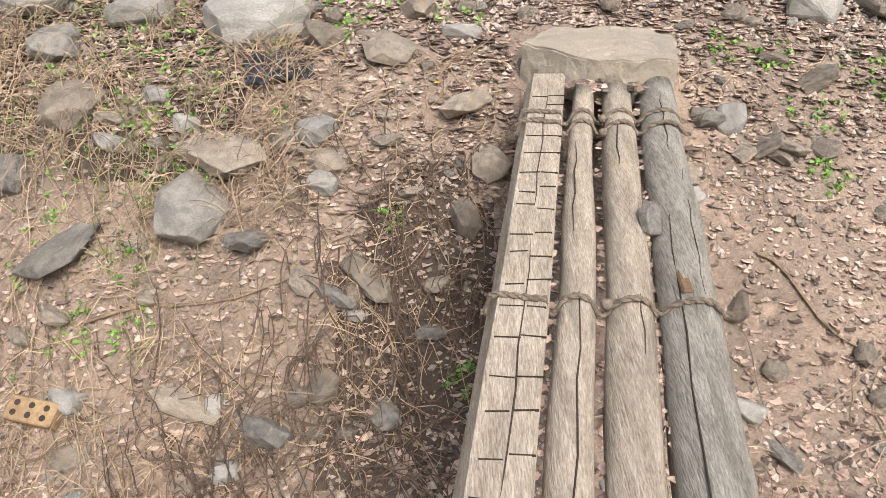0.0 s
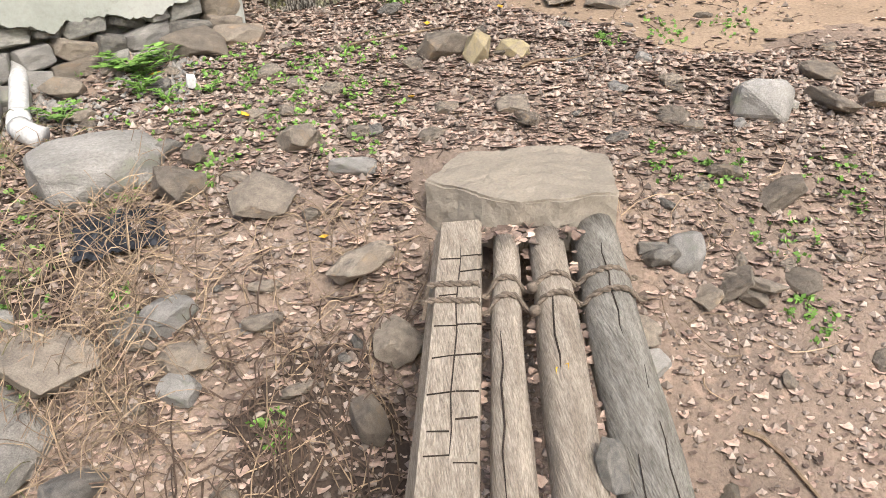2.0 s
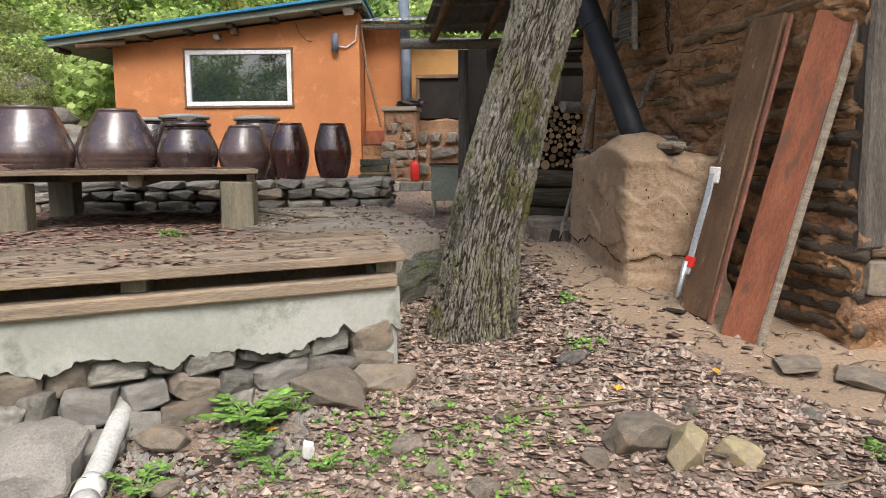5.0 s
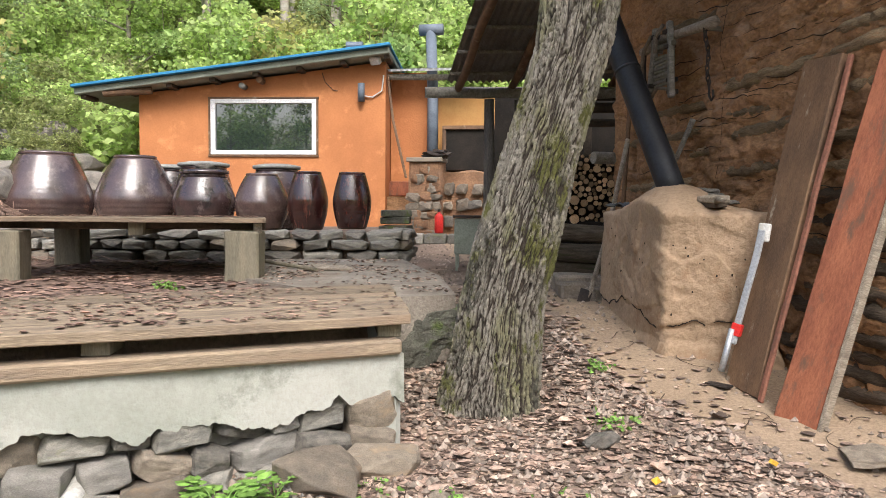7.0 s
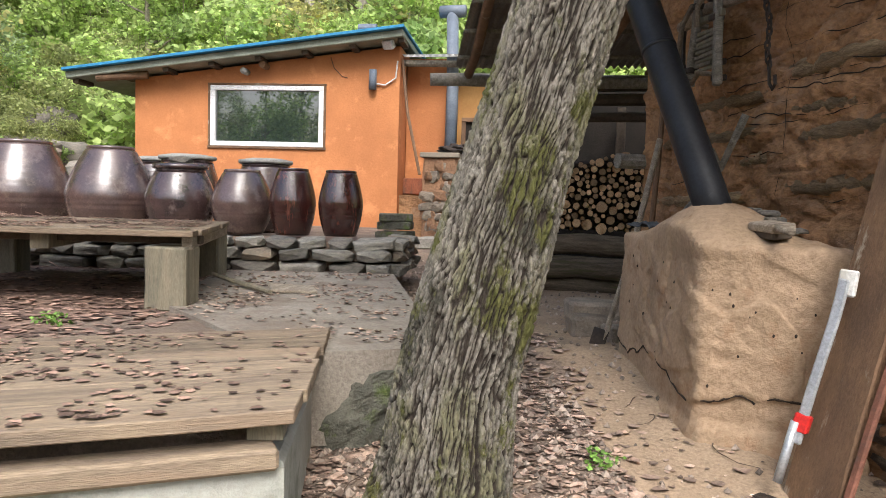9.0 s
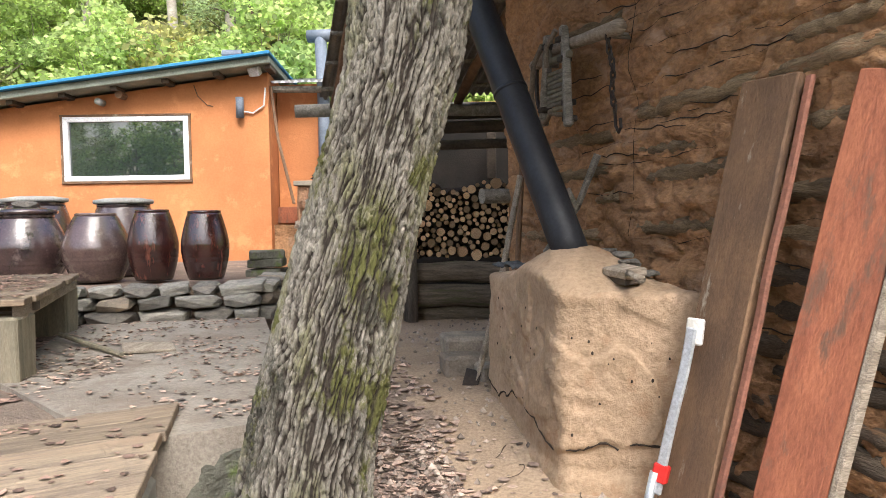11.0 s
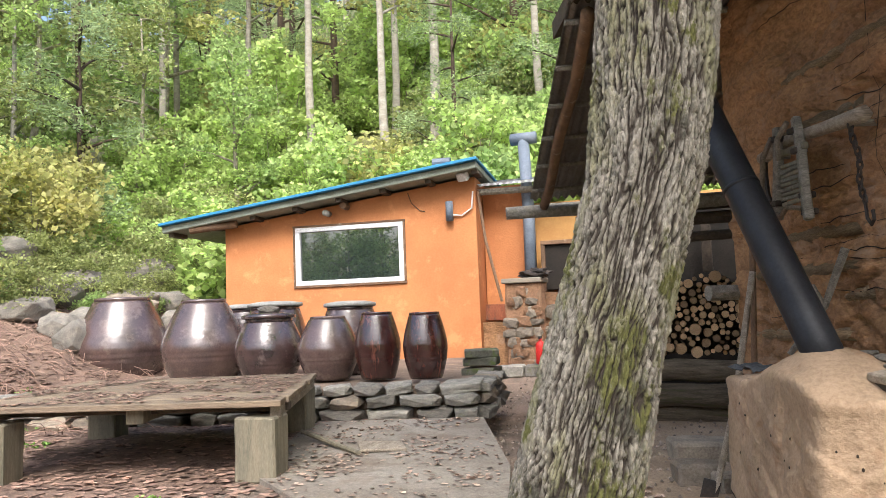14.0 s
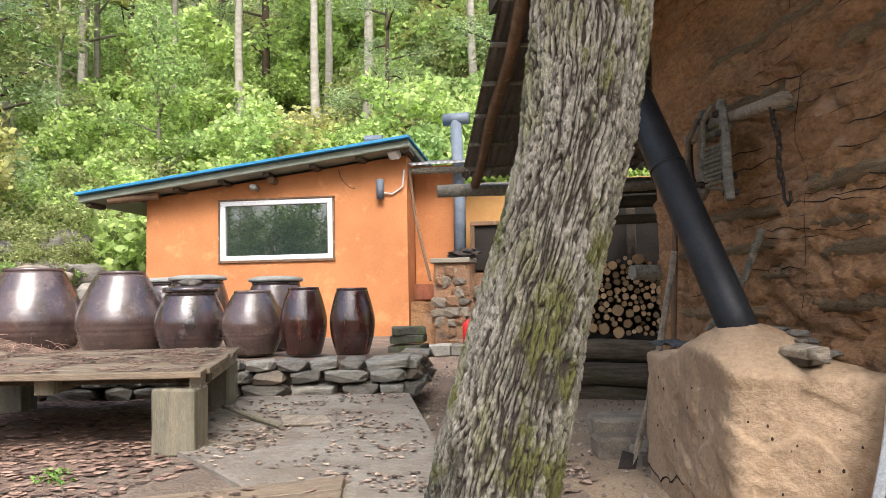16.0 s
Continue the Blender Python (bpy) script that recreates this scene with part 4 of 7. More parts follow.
for j in range(nh + 1):
    ring = []
    for i, p in enumerate(smooth_out):
        if j <= 80:
            t = j / 80
            z = 0.8 + (1.70 - 0.8) * t
            s = 1.02 - 0.035 * t + 0.05 * max(0, 0.2 - t)
        else:
            t = (j - 80) / (nh - 80)
            s = 0.985 * math.cos(t * math.pi / 2 * 0.98) ** 0.7
            z = 1.70 + 0.15 * math.sin(t * math.pi / 2) ** 0.6
        q = kc + (p - kc) * s
        z2 = z + (0.17 * max(0, 0.42 - (q - Vector((0.74, 6.92))).length) / 0.42 - 0.05 * min(1.0, (j - 80) / 9) if j > 80 else 0)
        c = Vector((q.x, q.y, z2))
        nv = noise.noise_vector(c * 2.2) * 0.019 + noise.noise_vector(c * 7) * 0.007 + noise.noise_vector(c * 20) * 0.006
        out_ = Vector((p.x - kc.x, p.y - kc.y, 0)).normalized()
        if j <= 80:
            edge = flake_line(p)
            lost = min(1.0, max(0.0, (edge - z) / 0.03))
            nv -= out_ * 0.02 * lost * min(1.0, max(0.0, (z - 0.99) / 0.03))
            nv += out_ * 0.05 * max(0.0, (1.0 - z) / 0.2)
            scab = max(0.0, min(1.0, (noise.noise(c * 4.6 + Vector((3, 1, 2))) - 0.12) * 16))
            nv -= out_ * 0.014 * scab * (1 - lost)
        nv += noise.noise_vector(c * 45) * 0.0025
        ring.append(kb.verts.new(c + nv))
    if prev:
        for i in range(nper):
            kb.faces.new((prev[i], prev[(i + 1) % nper], ring[(i + 1) % nper], ring[i]))
    prev = ring
kb.faces.new(prev)
part("clay_body", kb, M_KILN, kiln, smooth=True)
kiln_shell = [v.co.copy() for v in kiln.children[0].data.vertices if v.co.z < 1.5]
for lo_i, hi_i in ((225, 262), (268, 296), (4, 30), (34, 52)):
    line = []
    for i in range(lo_i, hi_i, 2):
        p = smooth_out[i]
        ideal = Vector((p.x, p.y, flake_line(p) - 0.012))
        line.append(min(kiln_shell, key=lambda c: (c - ideal).length_squared))
    part("crack", tube(line, [0.002 + 0.004 * abs(math.sin(k * 0.9)) for k in range(len(line))], 6), M_CRACK, kiln)

pipe = thing("stove_pipe", "black metal stove pipe leaning up from the clay stove", "pipe")
P0, P1 = Vector((0.745, 6.88, 1.84)), Vector((0.18, 7.5, 3.5))
part("pipe", tube([P0.lerp(P1, f / 12) for f in range(13)], 0.083, 22), M_PIPE, pipe, smooth=True)
part("joint", tube([P0.lerp(P1, 0.5), P0.lerp(P1, 0.51)], 0.087, 22), M_PIPE, pipe, smooth=True)

# things on the stove
stove_verts = [v.co for v in kiln.children[0].data.vertices if v.co.z > 1.66]


def stove_top(x, y):
    near = sorted(stove_verts, key=lambda c: (c.x - x) ** 2 + (c.y - y) ** 2)[:6]
    return max(c.z for c in near)


brush = thing("hand_brush", "worn wooden hand brush lying on the clay stove", "brush", pose(0.92, 6.57, stove_top(0.92, 6.57) + 0.04, 6, 4, -62))
part("head", box(0.16, 0.11, 0.035, None, 0.006, cuts=3, rough=0.004), M_LOG, brush)
part("bristles", box(0.14, 0.09, 0.03, pose(0, 0, -0.03), 0.004, rough=0.004, cuts=4), M_DARKWOOD, brush)
part("handle", tube([(0.07, -0.03, 0), (0.13, -0.055, 0.004), (0.21, -0.07, 0.006)], [0.022, 0.013, 0.016], 10), M_LOG, brush, smooth=True)
for i, (x, y, s) in enumerate(((0.98, 6.78, 0.09), (1.03, 6.68, 0.1), (0.95, 6.86, 0.12), (1.0, 6.96, 0.1), (0.9, 6.98, 0.09), (0.94, 6.74, 0.06))):
    st = new("stone", rock_mesh("stone", 300 + i, M_STONE_GREY, 0.4))
    st.matrix_basis = pose(x, y, stove_top(x, y) + 0.012, 0, 0, i * 50) @ Matrix.Diagonal((s, s, s * 0.8, 1))
    tagged(st, "grey flat stone lying on the clay stove", "stone", "stones on the stove")

cloth_bm = bmesh.new()
bmesh.ops.create_grid(cloth_bm, x_segments=24, y_segments=12, size=0.5)
for v in cloth_bm.verts:
    q = Vector((v.co.x * 0.36, v.co.y * 0.17, 0))
    v.co = Vector((q.x, q.y, 0.03 + 0.022 * noise.noise(q * 17) + 0.014 * noise.noise(q * 40) - 0.3 * max(0.0, abs(q.y) - 0.06)))
bmesh.ops.solidify(cloth_bm, geom=list(cloth_bm.faces), thickness=0.006)
work_cloth = part("work_cloth", cloth_bm, M_CLOTH, smooth=True, at=pose(0.5, 7.42, stove_top(0.5, 7.42), 0, 0, 118))
tagged(work_cloth, "crumpled slate grey work cloth lying on the stove", "cloth")

# ---- boards, tool, sheet leaning on the walls ----
def plank_between(parent, name, bl_, br_, tl_, thick, material, label=""):
    a, b, t = Vector(bl_), Vector(br_), Vector(tl_)
    ux = (b - a)
    w = ux.length
    uz = (t - a)
    h = uz.length
    m = Matrix.Identity(4)
    ex, ez = ux.normalized(), uz.normalized()
    ey = ez.cross(ex).normalized()
    ex = ey.cross(ez)
    for r_, e in enumerate((ex, ey, ez)):
        for c_ in range(3):
            m[c_][r_] = e[c_]
    m.translation = a
    return part(name, box(w, thick, h, pose(w / 2, thick / 2, h / 2), 0.006, cuts=14, rough=0.006, seed=int(h * 100)), material, parent, label, at=m)


b1 = thing("leaning_board", "dark brown stained board leaning against the log wall", "board")
plank_between(b1, "board", (0.936, 6.176, 0.87), (1.04, 5.93, 0.85), (1.3, 6.27, 2.53), 0.035, M_BOARD_DARK)
b1e = thing("leaning_strip", "narrow rust-red steel strip leaning beside a board", "strip")
plank_between(b1e, "strip", (1.04, 5.915, 0.85), (1.055, 5.885, 0.85), (1.42, 6.0, 2.5), 0.02, M_STRIP)
b2 = thing("leaning_board", "wide rust-red painted board leaning against the log wall", "board")
plank_between(b2, "board", (1.08, 5.76, 0.81), (1.22, 5.6, 0.79), (1.5, 5.8, 2.48), 0.04, M_BOARD_RED)
part("edge_strip", box(0.022, 0.05, 1.7, pose(0.225, 0.02, 0.86), 0.004), M_LOG, b2.children[0], "pale worn board edge")

tool = thing("level_staff", "grey metal jack staff with red clamp leaning on the stove", "tool")
T0, T1 = Vector((0.905, 6.09, 0.95)), Vector((1.07, 6.12, 1.675))
plank_between(tool, "bar", T0.lerp(T1, 0.2), T0.lerp(T1, 0.2) + Vector((0.03, -0.022, 0)), T1, 0.018, M_STEEL)
plank_between(tool, "head", T1 + Vector((-0.012, 0.005, -0.06)), T1 + Vector((0.04, -0.03, -0.06)), T1 + Vector((0.0, 0.012, 0.03)), 0.025, M_PVC, "white plastic hook head")
plank_between(tool, "clamp", T0.lerp(T1, 0.26) + Vector((-0.012, 0, 0)), T0.lerp(T1, 0.26) + Vector((0.035, -0.03, 0)), T0.lerp(T1, 0.35) + Vector((-0.012, 0, 0)), 0.035, M_RED, "red plastic clamp")
part("tube", tube([T0, T0.lerp(T1, 0.12), T0.lerp(T1, 0.3)], 0.016, 10), M_STEEL, tool, smooth=True)
part("foot", box(0.13, 0.06, 0.012, pose(T0.x - 0.01, T0.y, gz(T0.x, T0.y) + 0.01, 0, 0, -40), 0.003), M_IRON, tool)

SHEET = ((2.2, 5.72, 1.16), (2.66, 5.45, 0.74), (3.1, 5.98, 2.3))
sheet = thing("rusted_sheet", "dark rusted metal sheet leaning against the earth wall", "metal sheet")
plank_between(sheet, "sheet", SHEET[0], SHEET[1], SHEET[2], 0.012, M_RUST)
stump = thing("chopping_block", "sawn round log stump standing on the earth", "stump", pose(2.25, 5.52, gz(2.25, 5.52) - 0.02))
part("stump_side", tube([(0, 0, 0), (0, 0, 0.1), (0.005, 0, 0.3), (0, 0, 0.42)], [0.205, 0.2, 0.195, 0.192], 40, None, 0.06, 4, cap=False), M_STUMP, stump)
part("stump_top", lathe(((0.19, 0.405), (0.188, 0.422), (0.1, 0.424), (0.01, 0.424)), 40), M_STUMP, stump)
cblock = thing("concrete_block", "pale grey concrete block standing beside the stump", "block", pose(2.58, 5.6, gz(2.58, 5.6)))
part("block", box(0.12, 0.19, 0.26, pose(0, 0, 0.13), 0.008), M_CONC, cblock)
trough = thing("stone_trough", "pale worn trough edge on a low earth bed", "trough")
part("bed", box(1.1, 0.5, 0.42, pose(3.35, 5.78, 0.9), 0.03, cuts=5, rough=0.03), M_SOIL, trough, "reddish earth bed")
part("rim", box(1.15, 0.2, 0.1, pose(3.35, 5.62, 1.14), 0.015, cuts=4, rough=0.008), M_STONE_PALE, trough)
for k in range(26):
    a_ = R.uniform(0, 1)
    p0 = Vector((0.66, 6.47, 0)).lerp(Vector((1.2, 6.38, 0)), a_) if k < 15 else Vector((0.6, 6.6, 0)).lerp(Vector((0.34, 7.4, 0)), a_)
    pit = bmesh.new()
    bmesh.ops.create_icosphere(pit, subdivisions=1, radius=R.uniform(0.003, 0.0065))
    zz = R.uniform(1.15, 1.68)
    kv = min(kiln.children[0].data.vertices, key=lambda v: (v.co - Vector((p0.x, p0.y, zz))).length_squared)
    part("pit", pit, M_CRACK, kiln, at=pose(*kv.co) @ Matrix.Diagonal((1, 0.5, 1.4, 1)))
# ---- orange house ----
HL, HR = Vector((-6.88, 12.99)), Vector((-2.97, 13.58))
house_at = along(HL, HR)
house = thing("orange_house", "low orange-rendered house with a blue-edged mono-pitch roof", "house", house_at)
HW = (HR - HL).length
ZL, ZR = 3.62, 4.12
WX0, WX1, WZ0, WZ1 = 1.16, 2.86, 2.66, 3.54


def wall_quad(bm, pts, y0, y1):
    """A solid from an outline in x and z, between y0 and y1."""
    a = [bm.verts.new((x, y0, z)) for x, z in pts]
    b = [bm.verts.new((x, y1, z)) for x, z in pts]
    k = len(pts)
    bm.faces.new(a)
    bm.faces.new(b[::-1])
    for i in range(k):
        bm.faces.new((a[i], b[i], b[(i + 1) % k], a[(i + 1) % k]))


def roof_z(x):
    return ZL + (ZR - ZL) * x / HW


hb = bmesh.new()
outer = ((0, 1.2), (HW, 1.2), (HW, ZR), (0, ZL))
inner = ((WX0, WZ0), (WX1, WZ0), (WX1, WZ1), (WX0, WZ1))
ring = {}
for y in (0, 0.25):
    ring[y] = ([hb.verts.new((a, y, b)) for a, b in outer], [hb.verts.new((a, y, b)) for a, b in inner])
    for i in range(4):
        o, n_ = ring[y]
        hb.faces.new((o[i], o[(i + 1) % 4], n_[(i + 1) % 4], n_[i]))
for q in (0, 1):
    for i in range(4):
        hb.faces.new((ring[0][q][i], ring[0][q][(i + 1) % 4], ring[0.25][q][(i + 1) % 4], ring[0.25][q][i]))
part("front_wall", hb, M_ORANGE, house)
hb = bmesh.new()
wall_quad(hb, ((0, 1.2), (0.25, 1.2), (0.25, roof_z(0.25)), (0, ZL)), 0.25, 3.4)
wall_quad(hb, ((HW - 0.25, 1.2), (HW, 1.2), (HW, ZR), (HW - 0.25, roof_z(HW - 0.25))), 0.25, 3.4)
wall_quad(hb, ((0.25, 1.2), (HW - 0.25, 1.2), (HW - 0.25, ZR - 0.03), (0.25, ZL + 0.03)), 3.2, 3.4)
part("side_walls", hb, M_ORANGE, house)
window = part("window", box(0.001, 0.001, 0.001, pose(WX0, 0.2, WZ0), 0), M_DARKWOOD, house)
fb = bmesh.new()
for x0, x1, z0, z1 in ((WX0, WX1, WZ0, WZ0 + 0.07), (WX0, WX1, WZ1 - 0.07, WZ1), (WX0, WX0 + 0.075, WZ0 + 0.07, WZ1 - 0.07), (WX1 - 0.075, WX1, WZ0 + 0.07, WZ1 - 0.07)):
    box(x1 - x0, 0.08, z1 - z0, pose((x0 + x1) / 2, 0.02, (z0 + z1) / 2), 0.006, fb)
part("frame", fb, M_WHITE, window, "white plastic window frame")
part("pane", box(WX1 - WX0 - 0.13, 0.012, WZ1 - WZ0 - 0.12, pose((WX0 + WX1) / 2, 0.035, (WZ0 + WZ1) / 2), 0), M_GLASS, window, "dark pane reflecting trees and sky")
fb = bmesh.new()
for x0, x1, z0, z1 in ((WX0 - 0.035, WX1 + 0.035, WZ0 - 0.035, WZ0), (WX0 - 0.035, WX1 + 0.035, WZ1, WZ1 + 0.03), (WX0 - 0.03, WX0, WZ0, WZ1), (WX1, WX1 + 0.03, WZ0, WZ1)):
    box(x1 - x0, 0.04, z1 - z0, pose((x0 + x1) / 2, -0.008, (z0 + z1) / 2), 0.004, fb)
part("casing", fb, M_BOARD_DARK, window, "brown wooden casing")
rb = bmesh.new()
slope = math.degrees(math.atan((ZR - ZL) / HW))
rl = 4.95
part("roof_deck", box(rl, 4.3, 0.1, pose(HW / 2 - 0.38, 1.77, roof_z(HW / 2 - 0.38) + 0.09, 0, -slope, 0), 0.01), M_FASCIA, house, "grey-green roof boarding")
part("blue_edge", box(rl + 0.04, 4.4, 0.045, pose(HW / 2 - 0.38, 1.74, roof_z(HW / 2 - 0.38) + 0.165, 0, -slope, 0), 0.008), M_BLUE, house, "bright blue metal roof edge")
for k in range(8):
    x = -0.75 + k * 0.68
    part("rafter_end", box(0.09, 0.4, 0.06, pose(x, -0.1, roof_z(x) + 0.008, 0, -slope, 0), 0.006), M_DARKWOOD, house)
part("purlin_end", tube([(-0.42, -0.3, ZL - 0.04), (-0.05, -0.28, ZL - 0.01), (0.3, -0.2, ZL + 0.02)], 0.06, 12), M_BOARD_DARK, house, "sawn round purlin end")
part("purlin_end", tube([(2.0, -0.2, roof_z(1.9) - 0.05), (2.0, 0.1, roof_z(1.9) - 0.05)], 0.05, 12), M_BOARD_DARK, house)
part("roof_vent", tube([(3.4, 0.3, roof_z(3.4)), (3.4, 0.3, roof_z(3.4) + 0.36)], 0.06, 12), M_GREYPIPE, house)
part("vent_cap", tube([(3.28, 0.3, roof_z(3.4) + 0.38), (3.55, 0.3, roof_z(3.4) + 0.38)], 0.07, 12), M_GREYPIPE, house)
wall_lamp = thing("wall_lamp", "dark cylinder lamp fixed to the orange wall", "lamp", house_at @ pose(3.58, -0.07, 3.63))
part("body", tube([(0, 0, -0.14), (0, 0, 0.14)], 0.055, 16), M_GREYPIPE, wall_lamp, smooth=True)
part("bracket", box(0.04, 0.05, 0.06, pose(0, 0.05, 0), 0.004), M_IRON, wall_lamp)
flood = thing("flood_light", "white flood light under the roof corner", "lamp", house_at @ pose(3.82, -0.2, 4.1, 35, 0, -20))
part("housing", box(0.16, 0.1, 0.13, None, 0.012), M_WHITE, flood)
part("arm", box(0.03, 0.2, 0.03, pose(0, 0.12, 0.03), 0.004), M_WHITE, flood)
cctv = thing("small_camera", "small white camera fixed under the eaves", "camera", house_at @ pose(1.72, -0.12, 3.72))
part("body", tube([(0, -0.08, 0), (0, 0.1, 0)], 0.045, 12), M_LID, cctv, smooth=True)
cable = thing("cable", "thin pale cable hanging on the orange wall", "cable", house_at)
part("cable", tube([(3.62, -0.03, 3.58), (3.75, -0.03, 3.56), (3.9, -0.03, 3.66), (3.93, -0.05, 3.9)], 0.012, 6), M_PVC, cable)
part("cable", tube([(2.95, -0.012, 3.95), (3.0, -0.012, 3.8), (3.12, -0.012, 3.68), (3.2, -0.012, 3.66)], 0.006, 5), M_DARKWOOD, cable)

# ---- recess between the houses ----
recess = part("wall_recess", prism(((-3.05, 14.2), (-2.36, 14.2), (-2.36, 14.4), (-3.05, 14.4)), 1.1, 4.05), M_ORANGE)
tagged(recess, "deeper orange rendered wall in the recess", "wall", kind="structure")
panel = thing("timber_panel", "red-brown timber panel low on the recessed wall", "panel")
part("panel", box(0.56, 0.06, 0.24, pose(-2.82, 14.12, 2.15), 0.008), M_BOARD_RED, panel)
ochre = part("wall_ochre", prism(((-2.3, 14.25), (0.9, 14.6), (0.9, 14.8), (-2.3, 14.45)), 1.1, 3.75), M_OCHRE)
tagged(ochre, "ochre rendered wall behind the wood store", "wall", kind="structure")
hearth = thing("hearth_cupboard", "near-black framed cupboard set in the ochre wall", "cupboard")
part("body", box(0.98, 0.3, 0.66, pose(-1.6, 14.1, 2.76, 0, 0, 6), 0.015), M_NEAR_BLACK, hearth)
part("frame", box(1.06, 0.34, 0.06, pose(-1.6, 14.07, 3.11, 0, 0, 6), 0.006), M_BOARD_DARK, hearth)
part("frame", box(0.06, 0.34, 0.7, pose(-2.1, 14.03, 2.76, 0, 0, 6), 0.006), M_BOARD_DARK, hearth)
bench_bm = prism(((-2.08, 13.7), (-0.9, 13.8), (-0.95, 14.2), (-2.08, 14.15)), 1.0, 2.4)
bmesh.ops.subdivide_edges(bench_bm, edges=list(bench_bm.edges), cuts=9, use_grid_fill=True)
for v in bench_bm.verts:
    v.co += 0.05 * noise.noise_vector(v.co * 4) + 0.02 * noise.noise_vector(v.co * 11)
hearth_bench = thing("stone_hearth", "low hearth of earth and rough stones", "hearth")
part("core", bench_bm, M_CLAY_FRONT, hearth_bench)
hearth_set = [block_mesh("hearth_stone", 540 + i, m, 0.45) for i, m in enumerate((M_STONE, M_DARKWOOD, M_STONE_GREY, M_STONE))]
for k in range(20):
    piece("stone", R.choice(hearth_set), hearth_bench, pose(-1.98 + (k % 5) * 0.22 + R.uniform(-0.05, 0.05), 13.68 + 0.02 * (k % 5), 1.3 + (k // 5) * 0.28 + R.uniform(-0.04, 0.04), R.uniform(-10, 10), R.uniform(-12, 12), R.uniform(-15, 15)) @ Matrix.Diagonal((R.uniform(0.16, 0.28), 0.16, R.uniform(0.14, 0.24), 1)))
mud = bmesh.new()
prism(((-3.2, 13.75), (-2.1, 13.75), (-2.1, 14.2), (-3.2, 14.2)), 1.0, 2.0, mud)
bmesh.ops.subdivide_edges(mud, edges=list(mud.edges), cuts=5, use_grid_fill=True)
for v in mud.verts:
    v.co += 0.07 * noise.noise_vector(v.co * 3)
mudbank = part("earth_bank", mud, M_CLAY)
tagged(mudbank, "crumbling mud and stone footing under the recess", "bank", kind="structure")
pier_set = [block_mesh("pier_stone", 520 + i, m, 0.5) for i, m in enumerate((M_STONE, M_CLAY_FRONT, M_CLAY_FRONT, M_STONE))]
pier = thing("stone_pier", "clay and stone pier with a flat cap stone", "pier")
part("core", box(0.5, 0.4, 1.2, pose(-2.3, 13.62, 1.95), 0.03, cuts=4, rough=0.03), M_CLAY_FRONT, pier)
part("cap", box(0.56, 0.46, 0.07, pose(-2.3, 13.6, 2.57), 0.01, rough=0.01), M_SLABSTONE, pier)
for k in range(34):
    piece("stone", R.choice(pier_set), pier, pose(-2.5 + R.uniform(0, 0.42), 13.44, 1.3 + (k // 4) * 0.14, R.uniform(-10, 10), R.uniform(-10, 10), R.uniform(-20, 20)) @ Matrix.Diagonal((R.uniform(0.16, 0.32), R.uniform(0.1, 0.18), R.uniform(0.1, 0.19), 1)))
rag = thing("dark_rags", "heap of dark cloth lying on the pier", "cloth")
rg = bmesh.new()
bmesh.ops.create_icosphere(rg, subdivisions=3, radius=0.16)
for v in rg.verts:
    v.co = Vector((v.co.x * 1.4, v.co.y, v.co.z * 0.45)) * (1 + 0.6 * noise.noise(v.co * 12))
part("cloth", rg, M_IRON, rag, at=pose(-2.12, 13.55, 2.66))
chim = thing("flue_pipe", "grey flue pipe with a tee cowl", "chimney pipe")
part("pipe", tube([(-2.28, 13.9, 2.6), (-2.32, 14.1, 3.6), (-2.4, 14.3, 4.72)], 0.088, 16), M_GREYPIPE, chim, smooth=True)
part("cowl", tube([(-2.59, 14.3, 4.76), (-2.2, 14.3, 4.76)], 0.092, 16), M_GREYPIPE, chim, smooth=True)
tin = bmesh.new()
va = []
for i in range(121):
    f = i / 120
    w = 0.02 * math.sin(f * 2 * math.pi * 18)
    va += [tin.verts.new((-3.4 + 1.7 * f, 13.75, 4.02 + w - 0.02 * f)), tin.verts.new((-3.3 + 1.7 * f, 16.2, 4.5 + w - 0.02 * f))]
for i in range(120):
    tin.faces.new((va[2 * i], va[2 * i + 1], va[2 * i + 3], va[2 * i + 2]))
bmesh.ops.solidify(tin, geom=list(tin.faces), thickness=0.005)
tin_roof = thing("tin_roof", "pale corrugated tin roof over the recess", "roof")
part("corrugated_sheet", tin, M_TIN_LIGHT, tin_roof, smooth=True)
part("beam", tube([(-3.0, 13.85, 3.93), (-2.2, 13.95, 3.92), (-1.3, 14.0, 3.9)], 0.05, 9), M_LOG_GREY, tin_roof)
pole = thing("long_pole", "thin wooden pole leaning in the recess", "pole")
part("pole", tube([(-2.98, 13.72, 3.95), (-2.85, 13.6, 3.2), (-2.6, 13.45, 2.3)], 0.022, 7), M_BOARD_DARK, pole)
ext = thing("fire_extinguisher", "small red fire extinguisher on the step", "extinguisher", pose(-2.0, 13.1, 1.45))
part("cylinder", lathe(((0.06, 0), (0.068, 0.02), (0.068, 0.24), (0.05, 0.28), (0.02, 0.3), (0.02, 0.33)), 16), M_RED, ext, smooth=True)
part("valve", box(0.03, 0.09, 0.04, pose(0, 0, 0.34), 0.004), M_IRON, ext)
sill = thing("stone_kerb", "mossy stone kerb before the recess", "kerb")
for k in range(5):
    part("stone", box(0.34, 0.25, 0.16, pose(-3.1 + 0.35 * k, 13.05 + 0.03 * k, 1.36, 0, 0, R.uniform(-5, 5)), 0.02, rough=0.015, seed=k, cuts=3), M_STONE_WALL, sill)
stand = thing("metal_stand", "grey metal cabinet stand with a dark top", "stand", pose(-1.12, 10.9, 1.06, 0, 0, 8))
